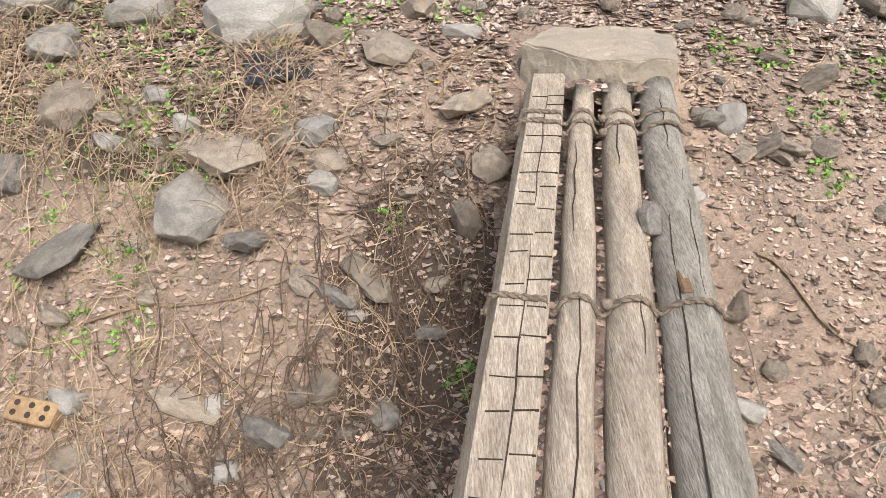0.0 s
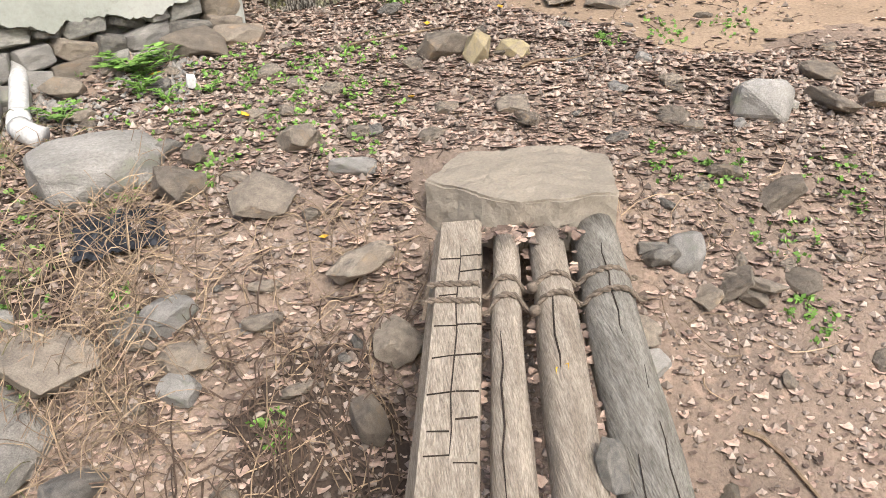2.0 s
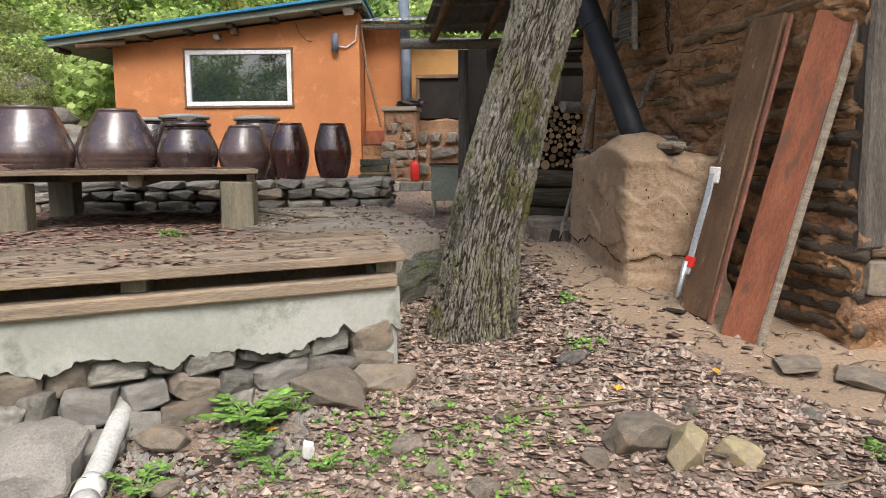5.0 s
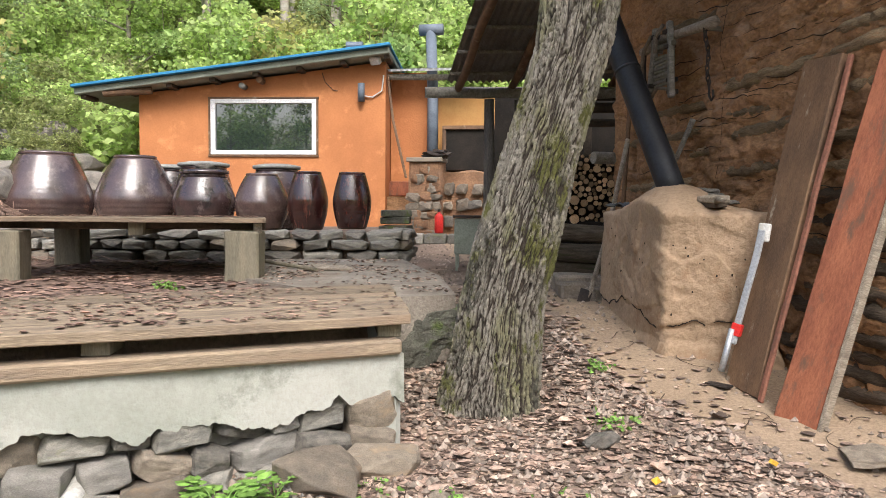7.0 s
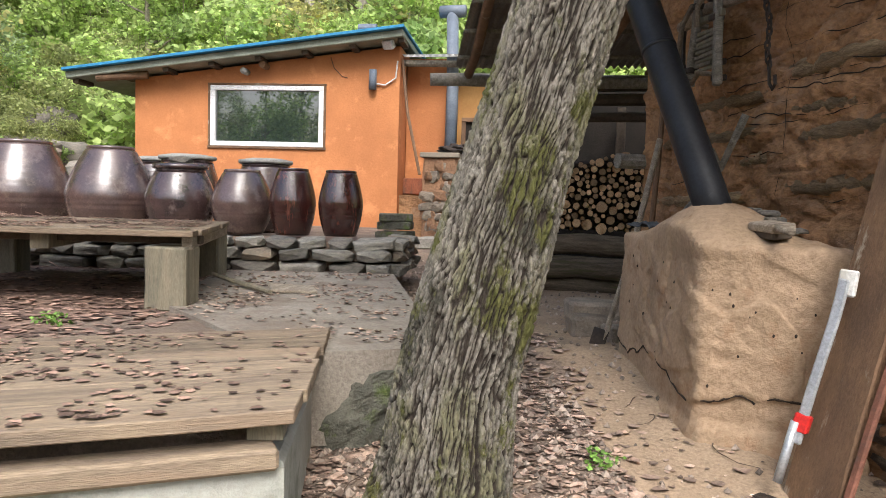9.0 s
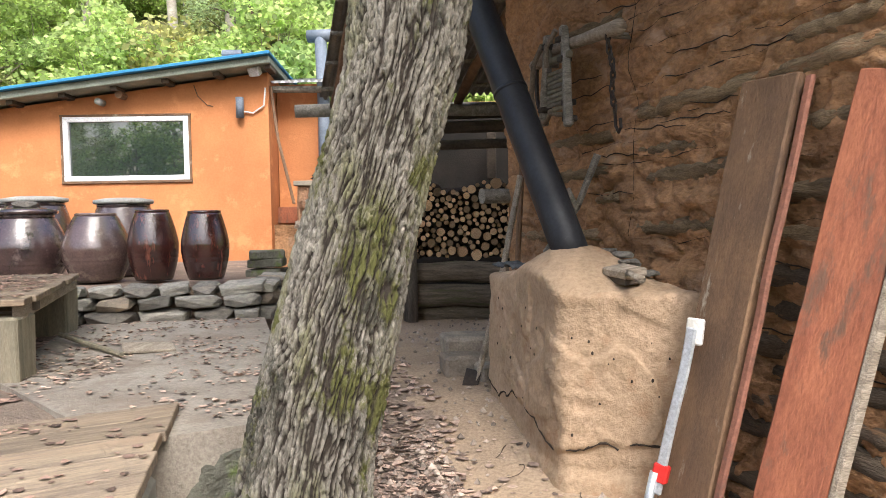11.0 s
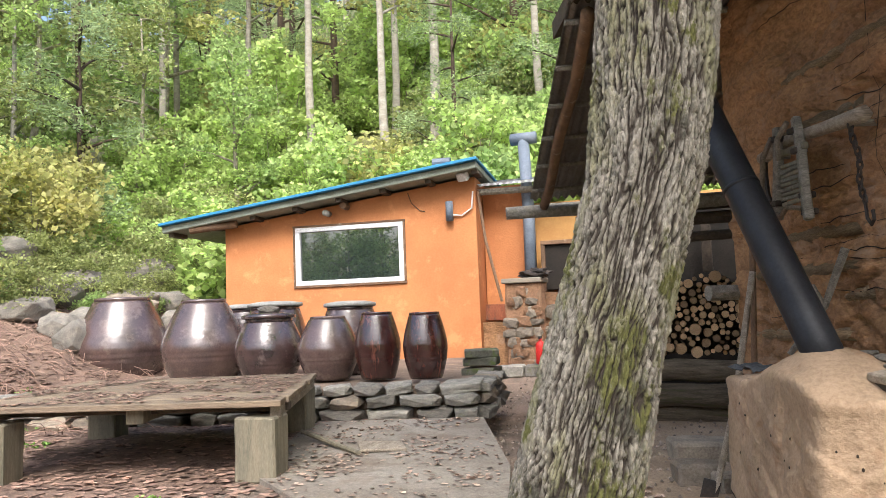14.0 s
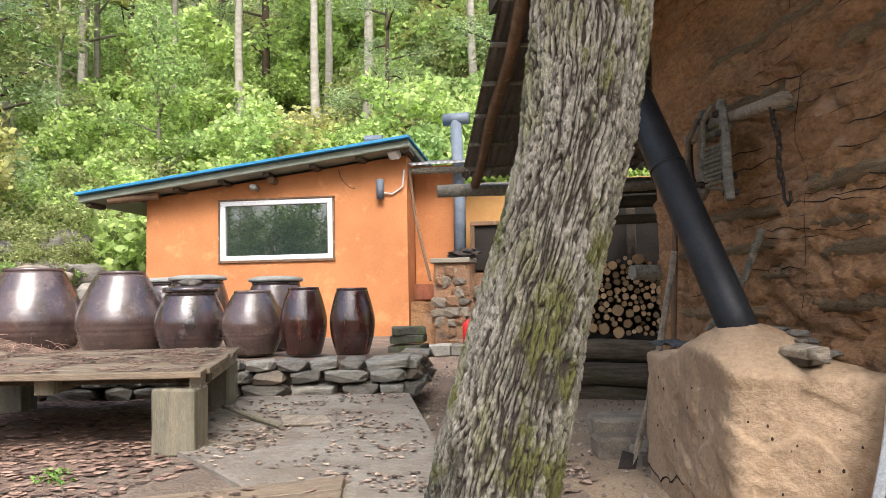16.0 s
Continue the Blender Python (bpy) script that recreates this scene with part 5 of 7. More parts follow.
part("body", box(0.46, 0.4, 0.42, pose(0, 0, 0.42), 0.01), M_FASCIA, stand)
part("top", box(0.5, 0.44, 0.03, pose(0, 0, 0.65), 0.005), M_IRON, stand)
for x, y in ((-0.2, -0.17), (0.2, -0.17), (-0.2, 0.17), (0.2, 0.17)):
    part("leg", box(0.03, 0.03, 0.24, pose(x, y, 0.12), 0.002), M_FASCIA, stand)

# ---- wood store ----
dark = part("wall_store", prism(((-1.0, 11.75), (1.4, 11.95), (1.4, 12.1), (-1.0, 11.9)), 1.0, 3.25), M_NEAR_BLACK)
tagged(dark, "near-black back wall of the wood store", "wall", kind="structure")
shelf = thing("store_rail", "dark old timber rails above the firewood", "rail")
for z, r in ((2.95, 0.06), (2.78, 0.045), (3.08, 0.05)):
    part("rail", tube([(-0.6, 10.85, z), (0.3, 10.9, z + 0.01), (1.2, 10.95, z)], r, 8, None, 0.2, int(z * 10)), M_DARKWOOD, shelf)
part("post", box(0.1, 0.1, 0.5, pose(0.18, 11.6, 2.72), 0.01), M_DARKWOOD, shelf)
wood = thing("firewood_stack", "stack of cut round firewood logs, pale ends outward", "firewood")
fw = []
for i in range(5):
    b = tube([(0, 0, 0), (0, 0.03, 0), (0, 0.5, 0)], [0.97, 1, 1], 11, None, 0.12, i)
    me = mesh_of(b, "firewood_log", M_SPLITBARK)
    me.materials.append(M_CUT)
    for p in me.polygons:
        if abs(p.normal.y) > 0.9:
            p.material_index = 1
    fw.append(me)
placed = []
rw = random.Random(5)
tries = 0
while len(placed) < 260 and tries < 9000:
    tries += 1
    r = rw.choice((0.022, 0.028, 0.032, 0.036, 0.045, 0.058))
    x = rw.uniform(-0.62, 0.6)
    z = rw.uniform(1.68, 2.38 + 0.06 * math.sin(x * 9))
    if all((x - a) ** 2 + (z - b) ** 2 > (r + c) ** 2 * 0.86 for a, b, c in placed):
        placed.append((x, z, r))
for x, z, r in placed:
    piece("firewood_log", rw.choice(fw), wood, pose(x, 10.86 + rw.uniform(-0.05, 0.05), z, rw.uniform(-2, 2), rw.uniform(0, 360), rw.uniform(-3, 3)) @ Matrix.Diagonal((r, 1, r, 1)))
# dark box added behind the log ends, standing in for shade in the gaps
part("packing", box(1.25, 0.3, 0.7, pose(0, 11.2, 2.02), 0.03), M_SPLITBARK, wood, "dark backing box standing in for shaded gaps between the logs")
for z, r, y in ((1.53, 0.1, 10.75), (1.31, 0.11, 10.7), (1.13, 0.1, 10.78)):
    bl_ = thing("base_log", "thick barked log under the firewood stack", "log", group="logs under the firewood")
    part("log", tube([(-0.9 + 0.25 * k, y + 0.01 * math.sin(k), z + 0.01 * math.cos(k * 2)) for k in range(9)], [r * (1 + 0.06 * math.sin(k * 1.7 + z * 9)) for k in range(9)], 16, None, 0.12, int(z * 9)), M_LOGBASE, bl_, smooth=True)
for x, y, sx, sy, sz in ((0.12, 8.9, 0.42, 0.34, 0.16), (0.12, 8.15, 0.26, 0.22, 0.14), (0.32, 7.95, 0.2, 0.2, 0.12)):
    st = part("stone_block", box(sx, sy, sz, None, 0.02, cuts=3, rough=0.02, seed=int(x * 90)), M_STONE, at=pose(x, y, gz(x, y) + sz / 2 - 0.02, 0, 0, 12))
    tagged(st, "rough squared stone block on the earth path", "stone", "stone blocks by the stove")
hoe = thing("long_handled_tool", "long wooden tool handle leaning on the clay stove", "tool")
part("handle", tube([(0.22, 7.75, 1.08), (0.36, 7.72, 1.6), (0.5, 7.85, 2.3)], 0.018, 8), M_LOG, hoe)
part("blade", box(0.09, 0.02, 0.14, pose(0.2, 7.74, 1.12, 0, 15, 0), 0.004), M_IRON, hoe)
hoe2 = thing("long_handled_tool", "thin dark stick leaning on the log wall", "tool")
part("handle", tube([(0.47, 7.95, 1.7), (0.5, 8.02, 2.2), (0.52, 8.1, 2.6)], 0.018, 8), M_BOARD_DARK, hoe2)
branch = thing("dry_branch", "grey dry branch propped behind the stove pipe", "branch")
part("branch", tube([(0.62, 7.3, 1.88), (0.78, 7.25, 2.1), (0.88, 7.2, 2.36)], [0.014, 0.016, 0.02], 7), M_LOG_GREY, branch)
part("branch", tube([(0.78, 7.25, 2.1), (0.74, 7.3, 2.2)], 0.012, 6), M_LOG_GREY, branch)
stub_log = thing("wall_stub", "short grey log stub jutting from the house corner", "log")
part("log", tube([(0.42, 8.4, 2.2), (0.25, 8.3, 2.2)], 0.05, 10), M_LOG_GREY, stub_log)

# ---- carrier hanging on the log wall ----
pole2 = thing("hanging_pole", "peeled wooden pole pegged to the earth wall", "pole", wall_at)
part("pole", tube([(2.4, 0.12, 2.9), (2.1, 0.13, 2.93), (1.8, 0.12, 2.915), (1.5, 0.12, 2.9)], [0.034, 0.03, 0.032, 0.038], 10, None, 0.2, 2), M_LOG, pole2, smooth=True)
part("cord", tube([(2.37, 0.12, 2.9), (2.38, 0.12, 2.8), (2.37, 0.12, 2.7), (2.35, 0.12, 2.66)], 0.013, 6), M_IRON, pole2)
for x in (2.3, 1.62):
    part("peg", tube([(x, -0.03, 2.89), (x, 0.1, 2.89)], 0.016, 8), M_LOG_GREY, pole2)
carrier = thing("wooden_carrier", "old wooden back carrier hanging from a pole", "carrier", wall_at)
for top, foot in (((2.12, 0.17, 3.0), (2.18, 0.17, 2.54)), ((1.94, 0.17, 3.01), (1.87, 0.19, 2.5))):
    d_ = Vector(foot) - Vector(top)
    m_ = Matrix.Translation((Vector(top) + Vector(foot)) / 2) @ d_.to_track_quat("Z", "Y").to_matrix().to_4x4()
    part("upright", box(0.042, 0.05, d_.length, m_, 0.008, cuts=7, rough=0.008, seed=int(top[0] * 50)), M_LOG_GREY, carrier)
for k in range(9):
    part("slat", box(0.235, 0.018, 0.02, pose(2.02, 0.165 + 0.004 * (k % 2), 2.61 + k * 0.023, 0, R.uniform(-2, 2), 0), 0.004), M_LOG_GREY if k % 2 else M_TIMBER, carrier)
part("cross_bar", box(0.3, 0.03, 0.035, pose(2.02, 0.17, 2.86, 0, -2, 0), 0.006, cuts=4, rough=0.005), M_TIMBER, carrier)
for x, z in ((2.12, 2.94), (1.95, 2.94), (1.93, 2.84), (1.89, 2.62), (1.88, 2.54), (2.16, 2.62)):
    part("binding", box(0.056, 0.062, 0.03, pose(x, 0.175, z, 0, R.uniform(-8, 8), 0), 0.006), M_IRON, carrier)
part("strap", tube([(2.13, 0.2, 2.95), (2.2, 0.22, 2.86), (2.23, 0.22, 2.7), (2.2, 0.21, 2.58), (2.1, 0.2, 2.55)], 0.014, 7), M_ROPE, carrier)
part("strap", tube([(1.97, 0.2, 2.99), (2.04, 0.22, 2.92), (2.06, 0.21, 2.82)], 0.014, 7), M_ROPE, carrier)
part("strap", tube([(1.9, 0.2, 2.56), (2.0, 0.22, 2.58), (2.09, 0.21, 2.54)], 0.012, 7), M_ROPE, carrier)
chain = thing("chain_hook", "dark iron chain with a hook on the wall", "chain", wall_at @ pose(1.57, 0.135, -0.04))
for k in range(13):
    z = 2.94 - k * 0.03
    lk = bmesh.new()
    a = [(0.011 * math.cos(t), 0, 0.021 * math.sin(t)) for t in [2 * math.pi * i / 10 for i in range(11)]]
    tube(a, 0.0055, 5, lk, cap=False)
    part("link", lk, M_IRON, chain, at=pose(0.012 * math.sin(k * 0.8) - 0.004 * k, 0, z, 0, 0, 90 * (k % 2)))
part("hook", tube([(-0.05, 0, 2.56), (-0.055, 0, 2.5), (-0.08, 0, 2.47), (-0.1, 0, 2.49), (-0.095, 0, 2.53)], 0.008, 6), M_IRON, chain)

# ---- jar terrace ----
def tz_line(x):
    return 9.42 + 0.27 * (x + 1.6)


jar_terrace = thing("wall_jar_terrace", "dry-stone terrace of flat grey stones", "wall", kind="structure")
part("fill", prism(((-1.72, 9.55), (-1.95, 10.7), (-2.95, 13.5), (-7.2, 12.9), (-8.5, 10.5), (-8.5, 7.75), (-5.0, 8.7)), 1.1, 1.53), M_SOIL, jar_terrace)
flat_set = [block_mesh("terrace_stone", 600 + i, m) for i, m in enumerate((M_STONE_WALL, M_STONE_WALL, M_STONE_WALL, M_STONE_GREY, M_STONE_WALL, M_STONE))]
ang = math.degrees(math.atan2(0.27, 1))
z = 1.3
for row, h in enumerate((0.13, 0.11, 0.1)):
    x = -1.62 + R.uniform(-0.05, 0.05)
    while x > -6.5:
        w = R.uniform(0.2, 0.5)
        piece("terrace_stone", R.choice(flat_set), jar_terrace, pose(x - w / 2, tz_line(x - w / 2) + 0.08 + row * 0.02 + R.uniform(-0.03, 0.03), z, R.uniform(-5, 5), R.uniform(-5, 5), ang + R.uniform(-8, 8)) @ Matrix.Diagonal((w * 1.05, 0.32, h * 1.1, 1)))
        x -= w * 0.97
    y = 9.5
    while y < 10.6:
        w = R.uniform(0.2, 0.36)
        piece("terrace_stone", R.choice(flat_set), jar_terrace, pose(-1.7 - 0.2 * (y - 9.5), y + w / 2, z, R.uniform(-5, 5), R.uniform(-5, 5), 95 + R.uniform(-8, 8)) @ Matrix.Diagonal((w * 1.05, 0.28, h * 1.1, 1)))
        y += w
    z += h * 0.92


def jar(x, y, z, r, h, material, label, mouth=0.62, foot=0.55, belly=0.55, lid=None, lip=0.02, stone=False, turn=0):
    ob = thing("earthen_jar", label, "jar", pose(x, y, z, 0, 0, turn), "jars on the terrace")
    prof = [(r * foot * 0.97, 0.0), (r * foot, 0.015)]
    for k in range(1, 47):
        f = k / 48
        if f < belly:
            t = f / belly
            rr = foot + (1 - foot) * math.sin(t * math.pi / 2)
        else:
            t = (f - belly) / (1 - belly)
            rr = mouth + (1 - mouth) * (1 - t ** 1.4)
        rings_ = 0.011 * math.sin(k * 2.1) if 0.24 < f < 0.36 else 0.0012 * math.sin(k * 1.7 + x)
        prof.append((r * (rr + rings_), h * f))
    prof += [(r * mouth, h * 0.955)]
    body = part("body", lathe(prof, 36), material, ob, smooth=True)
    part("rim", lathe(((r * mouth * 0.9, h * 0.95), (r * (mouth + lip), h * 0.955), (r * (mouth + lip + 0.01), h * 0.985), (r * (mouth + lip * 0.5), h), (r * mouth * 0.9, h)), 36), material, ob, smooth=True)
    if lid:
        L_ = part("lid", lathe(((r * (mouth + 0.1), h), (r * (mouth + 0.13), h + 0.012), (r * (mouth + 0.12), h + 0.04), (r * mouth * 0.7, h + 0.06), (r * 0.12, h + 0.065)), 36), lid, ob, "grey plastic lid" if lid is M_LID else "dark earthenware lid", smooth=True)
    if stone:
        st = new("stone", rock_mesh("stone", 77, M_STONE_GREY, 0.6))
        st.matrix_basis = pose(x, y, z + h + 0.09, 0, 0, 30) @ Matrix.Diagonal((0.26, 0.18, 0.16, 1))
        tagged(st, "grey stone weighing down a jar lid", "stone")
    return ob


jar(-2.26, 9.76, 1.57, 0.205, 0.6, M_ONGGI_RED, "slim glossy dark red-brown earthen jar", 0.66, 0.72, 0.5)
jar(-2.82, 9.92, 1.555, 0.222, 0.635, M_ONGGI_RED, "glossy red-brown earthen jar with glaze runs", 0.64, 0.72, 0.5)
jar(-3.36, 9.92, 1.55, 0.3, 0.62, M_ONGGI_MATT, "rounded dull brown earthen jar", 0.56, 0.68, 0.48)
jar(-4.1, 10.0, 1.5, 0.35, 0.67, M_ONGGI, "squat dark brown earthen jar with a dark lid", 0.66, 0.62, 0.55, lid=M_ONGGI, stone=True)
jar(-5.24, 10.4, 1.5, 0.47, 0.92, M_ONGGI_MATT, "tall brown earthen jar with a dull sheen", 0.5, 0.72, 0.42)
jar(-6.76, 10.75, 1.44, 0.565, 1.07, M_ONGGI_MATT, "large brown earthen jar with glaze drips", 0.56, 0.7, 0.42)
jar(-3.55, 10.75, 1.53, 0.33, 0.74, M_ONGGI, "brown earthen jar with a grey lid", 0.75, 0.62, 0.55, lid=M_LID)
jar(-4.55, 10.8, 1.53, 0.36, 0.78, M_ONGGI, "brown earthen jar with a grey lid", 0.75, 0.62, 0.55, lid=M_LID)
jar(-5.3, 11.3, 1.53, 0.34, 0.78, M_ONGGI, "brown earthen jar with a grey lid", 0.75, 0.62, 0.55, lid=M_LID)
jar(-6.2, 11.6, 1.53, 0.4, 0.75, M_ONGGI, "dark brown earthen jar behind the front row", 0.7, 0.62, 0.55)
for k, z in enumerate((1.56, 1.66, 1.74)):
    part_ = thing("green_block", "mossy green wooden block at the end of the jars", "block", pose(-2.0, 10.6, z, 0, 0, 10 * k))
    part("block", box(0.34, 0.3, 0.08, None, 0.01, rough=0.006, cuts=2), M_MOSSCONC, part_)
# ---- woods ----
NR = np.random.RandomState(3)


def leaves_mesh(name, centres, spread, count, size, material, flat=0.7, needle=False):
    """Many small folded leaves scattered about the given centres."""
    c = np.array(centres)
    pick = NR.randint(0, len(c), count)
    off = NR.normal(0, 1, (count, 3))
    off /= np.linalg.norm(off, axis=1)[:, None]
    off *= NR.uniform(0.3, 1.0, (count, 1)) ** 0.5
    p = c[pick, :3] + off * (c[pick, 3:4] * np.array((1, 1, flat))) * spread
    a = NR.normal(0, 1, (count, 3))
    a[:, 2] *= 0.5
    a /= np.linalg.norm(a, axis=1)[:, None]
    b = NR.normal(0, 1, (count, 3))
    b[:, 2] -= 0.2
    b = np.cross(a, b)
    b /= np.linalg.norm(b, axis=1)[:, None] + 1e-9
    s = size * NR.uniform(0.55, 1.35, (count, 1))
    w = 0.12 if needle else 0.36
    v = np.stack((p, p + a * s * 0.5 + b * s * w, p + a * s, p + a * s * 0.5 - b * s * w), 1).reshape(-1, 3)
    f = np.arange(count * 4).reshape(-1, 4)
    me = bpy.data.meshes.new(name)
    me.from_pydata(v.tolist(), [], f.tolist())
    me.materials.append(material)
    return me


# unseen leaves over the yard, added for the shade they cast
crown = new("crown", leaves_mesh("crown", shade_crown_at, 1.0, 6500, 0.17, M_F_GREEN))
crown.parent = tree


def clumps(n, rx, ry, rz, z0, r, seed):
    rr = random.Random(seed)
    out = []
    for _ in range(n):
        while True:
            x, y, z = rr.uniform(-1, 1), rr.uniform(-1, 1), rr.uniform(-1, 1)
            if x * x + y * y + z * z < 1:
                break
        out.append((x * rx, y * ry, z0 + z * rz, r * rr.uniform(0.6, 1.3)))
    return out


def bush(name, label, material, seed, r=1.2, h=1.0, count=4200, size=0.12):
    ob = thing(name, label, "bush", pose(0, 0, -80), "bushes on the hillside")
    cl = clumps(22, r, r, h * 0.55, h * 0.65, r * 0.36, seed)
    st = bmesh.new()
    rr = random.Random(seed)
    for c in cl[:9]:
        tube([(0.05 * rr.uniform(-1, 1), 0.05 * rr.uniform(-1, 1), -0.3), (c[0] * 0.4, c[1] * 0.4, c[2] * 0.5), c[:3]], [0.02, 0.014, 0.005], 5, st)
    part("stem", st, M_BARK, ob)
    o = new("foliage", leaves_mesh("foliage", cl, 1.0, count, size, material))
    o.parent = ob
    return ob


def forest_tree(label, trunk_mat, leaf_mat, seed, h=9.0, r=1.6, base=0.45, trunk_r=0.12, count=3600, size=0.16, limbs=9, needle=False):
    ob = thing("tree", label, "tree", pose(0, 0, -80), "trees on the hillside")
    rr = random.Random(seed)
    tb = bmesh.new()
    bend = rr.uniform(-0.5, 0.5)
    axis = [Vector((bend * math.sin(k / 10 * 2.2) + 0.05 * rr.uniform(-1, 1), 0.3 * bend * k / 10, h * k / 10 - 0.4)) for k in range(11)]
    tube(axis, [trunk_r * (1 - 0.085 * k) for k in range(11)], 9, tb, 0.15, seed)
    cl = []
    for i in range(limbs):
        f = base + (0.98 - base) * i / max(1, limbs - 1)
        k = min(9, int(f * 10))
        o = axis[k].lerp(axis[k + 1], f * 10 - k)
        a = rr.uniform(0, 6.28)
        ln = r * (1.15 - 0.55 * f) * rr.uniform(0.7, 1.2)
        e = o + Vector((math.cos(a) * ln, math.sin(a) * ln, ln * rr.uniform(0.1, 0.6)))
        tube([o, o.lerp(e, 0.5) + Vector((0, 0, 0.08)), e], [trunk_r * 0.35, trunk_r * 0.22, 0.01], 6, tb)
        for g in (0.55, 0.85, 1.05):
            q = o.lerp(e, g)
            cl.append((q.x + rr.uniform(-0.3, 0.3), q.y + rr.uniform(-0.3, 0.3), q.z + rr.uniform(-0.15, 0.3), r * rr.uniform(0.22, 0.42)))
    part("trunk", tb, trunk_mat, ob, smooth=True)
    o = new("crown", leaves_mesh("crown", cl, 1.0, count, size, leaf_mat, needle=needle))
    o.parent = ob
    return ob


bushes = [
    bush("bush", "bright green leafy bush on the hillside", M_F_GREEN, 1),
    bush("bush", "light green leafy bush on the hillside", M_F_LIGHT, 2, 1.3, 1.3),
    bush("bush", "olive green shrub with thin twigs", M_F_OLIVE, 3, 1.2, 1.5, 3600, 0.1),
    bush("bush", "tall light green shrub on the hillside", M_F_LIGHT, 4, 1.0, 2.0, 4200, 0.11),
    bush("bush", "yellowing shrub on the hillside", M_F_YELLOW, 5, 1.1, 1.3, 3200, 0.1),
]
trees = [
    forest_tree("slender pale-barked tree with sparse yellow leaves", M_BIRCH, M_F_YELLOW, 11, 12, 1.5, 0.4, 0.13, 2400, 0.14),
    forest_tree("slender pale-barked tree with light green leaves", M_BIRCH, M_F_LIGHT, 12, 13, 1.7, 0.42, 0.15, 2800, 0.15),
    forest_tree("dark green pine with drooping boughs", M_SPLITBARK, M_F_PINE, 13, 11, 2.2, 0.22, 0.16, 5200, 0.2, 14, True),
    forest_tree("leafy green broadleaf tree", M_BARK, M_F_GREEN, 14, 8, 2.2, 0.25, 0.15, 4600, 0.17, 12),
    forest_tree("olive green tree in early autumn", M_BARK, M_F_OLIVE, 15, 9, 2.0, 0.3, 0.13, 3800, 0.15, 11),
]
rf = random.Random(21)


def plant(src, x, y, s, sink=0.15):
    copy_thing(src, pose(x, y, gz(x, y, False) - sink, 0, 0, rf.uniform(0, 360)) @ Matrix.Diagonal((s, s, s * rf.uniform(0.9, 1.15), 1)))


def hill_clear(x, y):
    return (y > 17.0 + 0.0 * x or (x < -8.3 and y > 5.5)) and not (-7.6 < x < 0 and y < 17.2)


# low bushes close behind the houses, then rows up the slope
for k in range(26):
    x = -13 + 13.5 * k / 25 + rf.uniform(-0.3, 0.3)
    plant(bushes[(1, 3, 0, 1, 3)[k % 5]], x, 17.3 + rf.uniform(0, 1.2) + (0.0 if x > -8 else -2.2), rf.uniform(0.9, 1.3))
for k in range(150):
    x, y = rf.uniform(-34, 6), rf.uniform(18.5, 36)
    if x > -0.9 * y + 2:
        plant(rf.choice((*bushes, bushes[1], bushes[3])), x, y, rf.uniform(1.0, 1.9))
for k in range(64):
    x, y = rf.uniform(-16, -9.2), rf.uniform(10.2, 18.5)
    plant(rf.choice((bushes[2], bushes[2], bushes[2], bushes[3], bushes[4], bushes[0])), x, y, rf.uniform(0.6, 1.15))
for x, y, k, s in ((-7.6, 20.5, 0, 1.0), (-6.6, 21.5, 1, 1.05), (-10.6, 22, 1, 1.0), (-13.5, 23, 0, 1.05), (-4.2, 23.5, 0, 1.05), (-8.8, 24, 0, 1.1), (-16, 22, 1, 1.0), (-18, 25, 0, 1.1), (-5.5, 19.8, 2, 0.55), (-2.6, 21, 2, 0.75), (-1.2, 19.5, 2, 0.6),
                   (-12, 26, 2, 1.0), (-15, 28, 2, 1.1), (-9.5, 28, 2, 1.0), (-6, 28, 2, 1.1), (-3, 27, 2, 1.0), (-20, 29, 2, 1.1), (-11, 19, 3, 0.6), (-14, 18.5, 4, 0.8), (-16.5, 16, 4, 0.9), (-18, 19, 3, 0.9), (-22, 22, 4, 1.0), (-13.2, 13.5, 4, 0.55),
                   (-12.2, 10.6, 4, 0.6), (-15.5, 12.5, 3, 0.7), (-19, 14.5, 4, 0.9), (0.5, 24, 3, 1.0), (2.5, 22, 2, 0.8), (-24, 27, 1, 1.1), (-26, 24, 3, 1.0), (-14, 33, 1, 1.2), (-8, 34, 3, 1.2), (-3, 33, 1, 1.2), (-20, 35, 2, 1.2), (-26, 34, 3, 1.2), (3, 31, 3, 1.2), (-17, 17.5, 4, 1.2), (-20, 18, 3, 1.3), (-22, 18.5, 1, 1.2), (-24, 20, 4, 1.3), (-18.5, 21, 1, 1.1), (-14.5, 15.5, 1, 0.7), (-16.5, 19.5, 2, 1.0), (-26, 22, 3, 1.4), (-28, 26, 4, 1.4), (-30, 23, 1, 1.4), (-23, 24, 2, 1.2), (-20, 22.5, 4, 1.2), (-17.5, 23.5, 3, 1.2), (-32, 28, 3, 1.5), (-13, 11.6, 2, 0.75), (-11.8, 14.6, 2, 0.6), (-15, 10.2, 2, 0.8)):
    plant(trees[k], x, y, s, 0.1)
for k in range(44):
    x, y = rf.uniform(-44, 10), rf.uniform(36, 58)
    plant(trees[rf.choice((1, 2, 3, 4, 0))], x, y, rf.uniform(1.1, 1.6), 0.2)
for k in range(16):
    x, y = rf.uniform(-10.5, -8.2), rf.uniform(9.6, 13.6)
    plant(rf.choice((bushes[2], bushes[0], bushes[2])), x, y, rf.uniform(0.25, 0.5))
# woods behind the walker, seen only as reflections and as shade
for k in range(30):
    x = -16 + 30 * k / 29
    plant(trees[rf.choice((2, 3, 4))], x + rf.uniform(-0.5, 0.5), -15 - rf.uniform(0, 5), rf.uniform(0.75, 1.0))
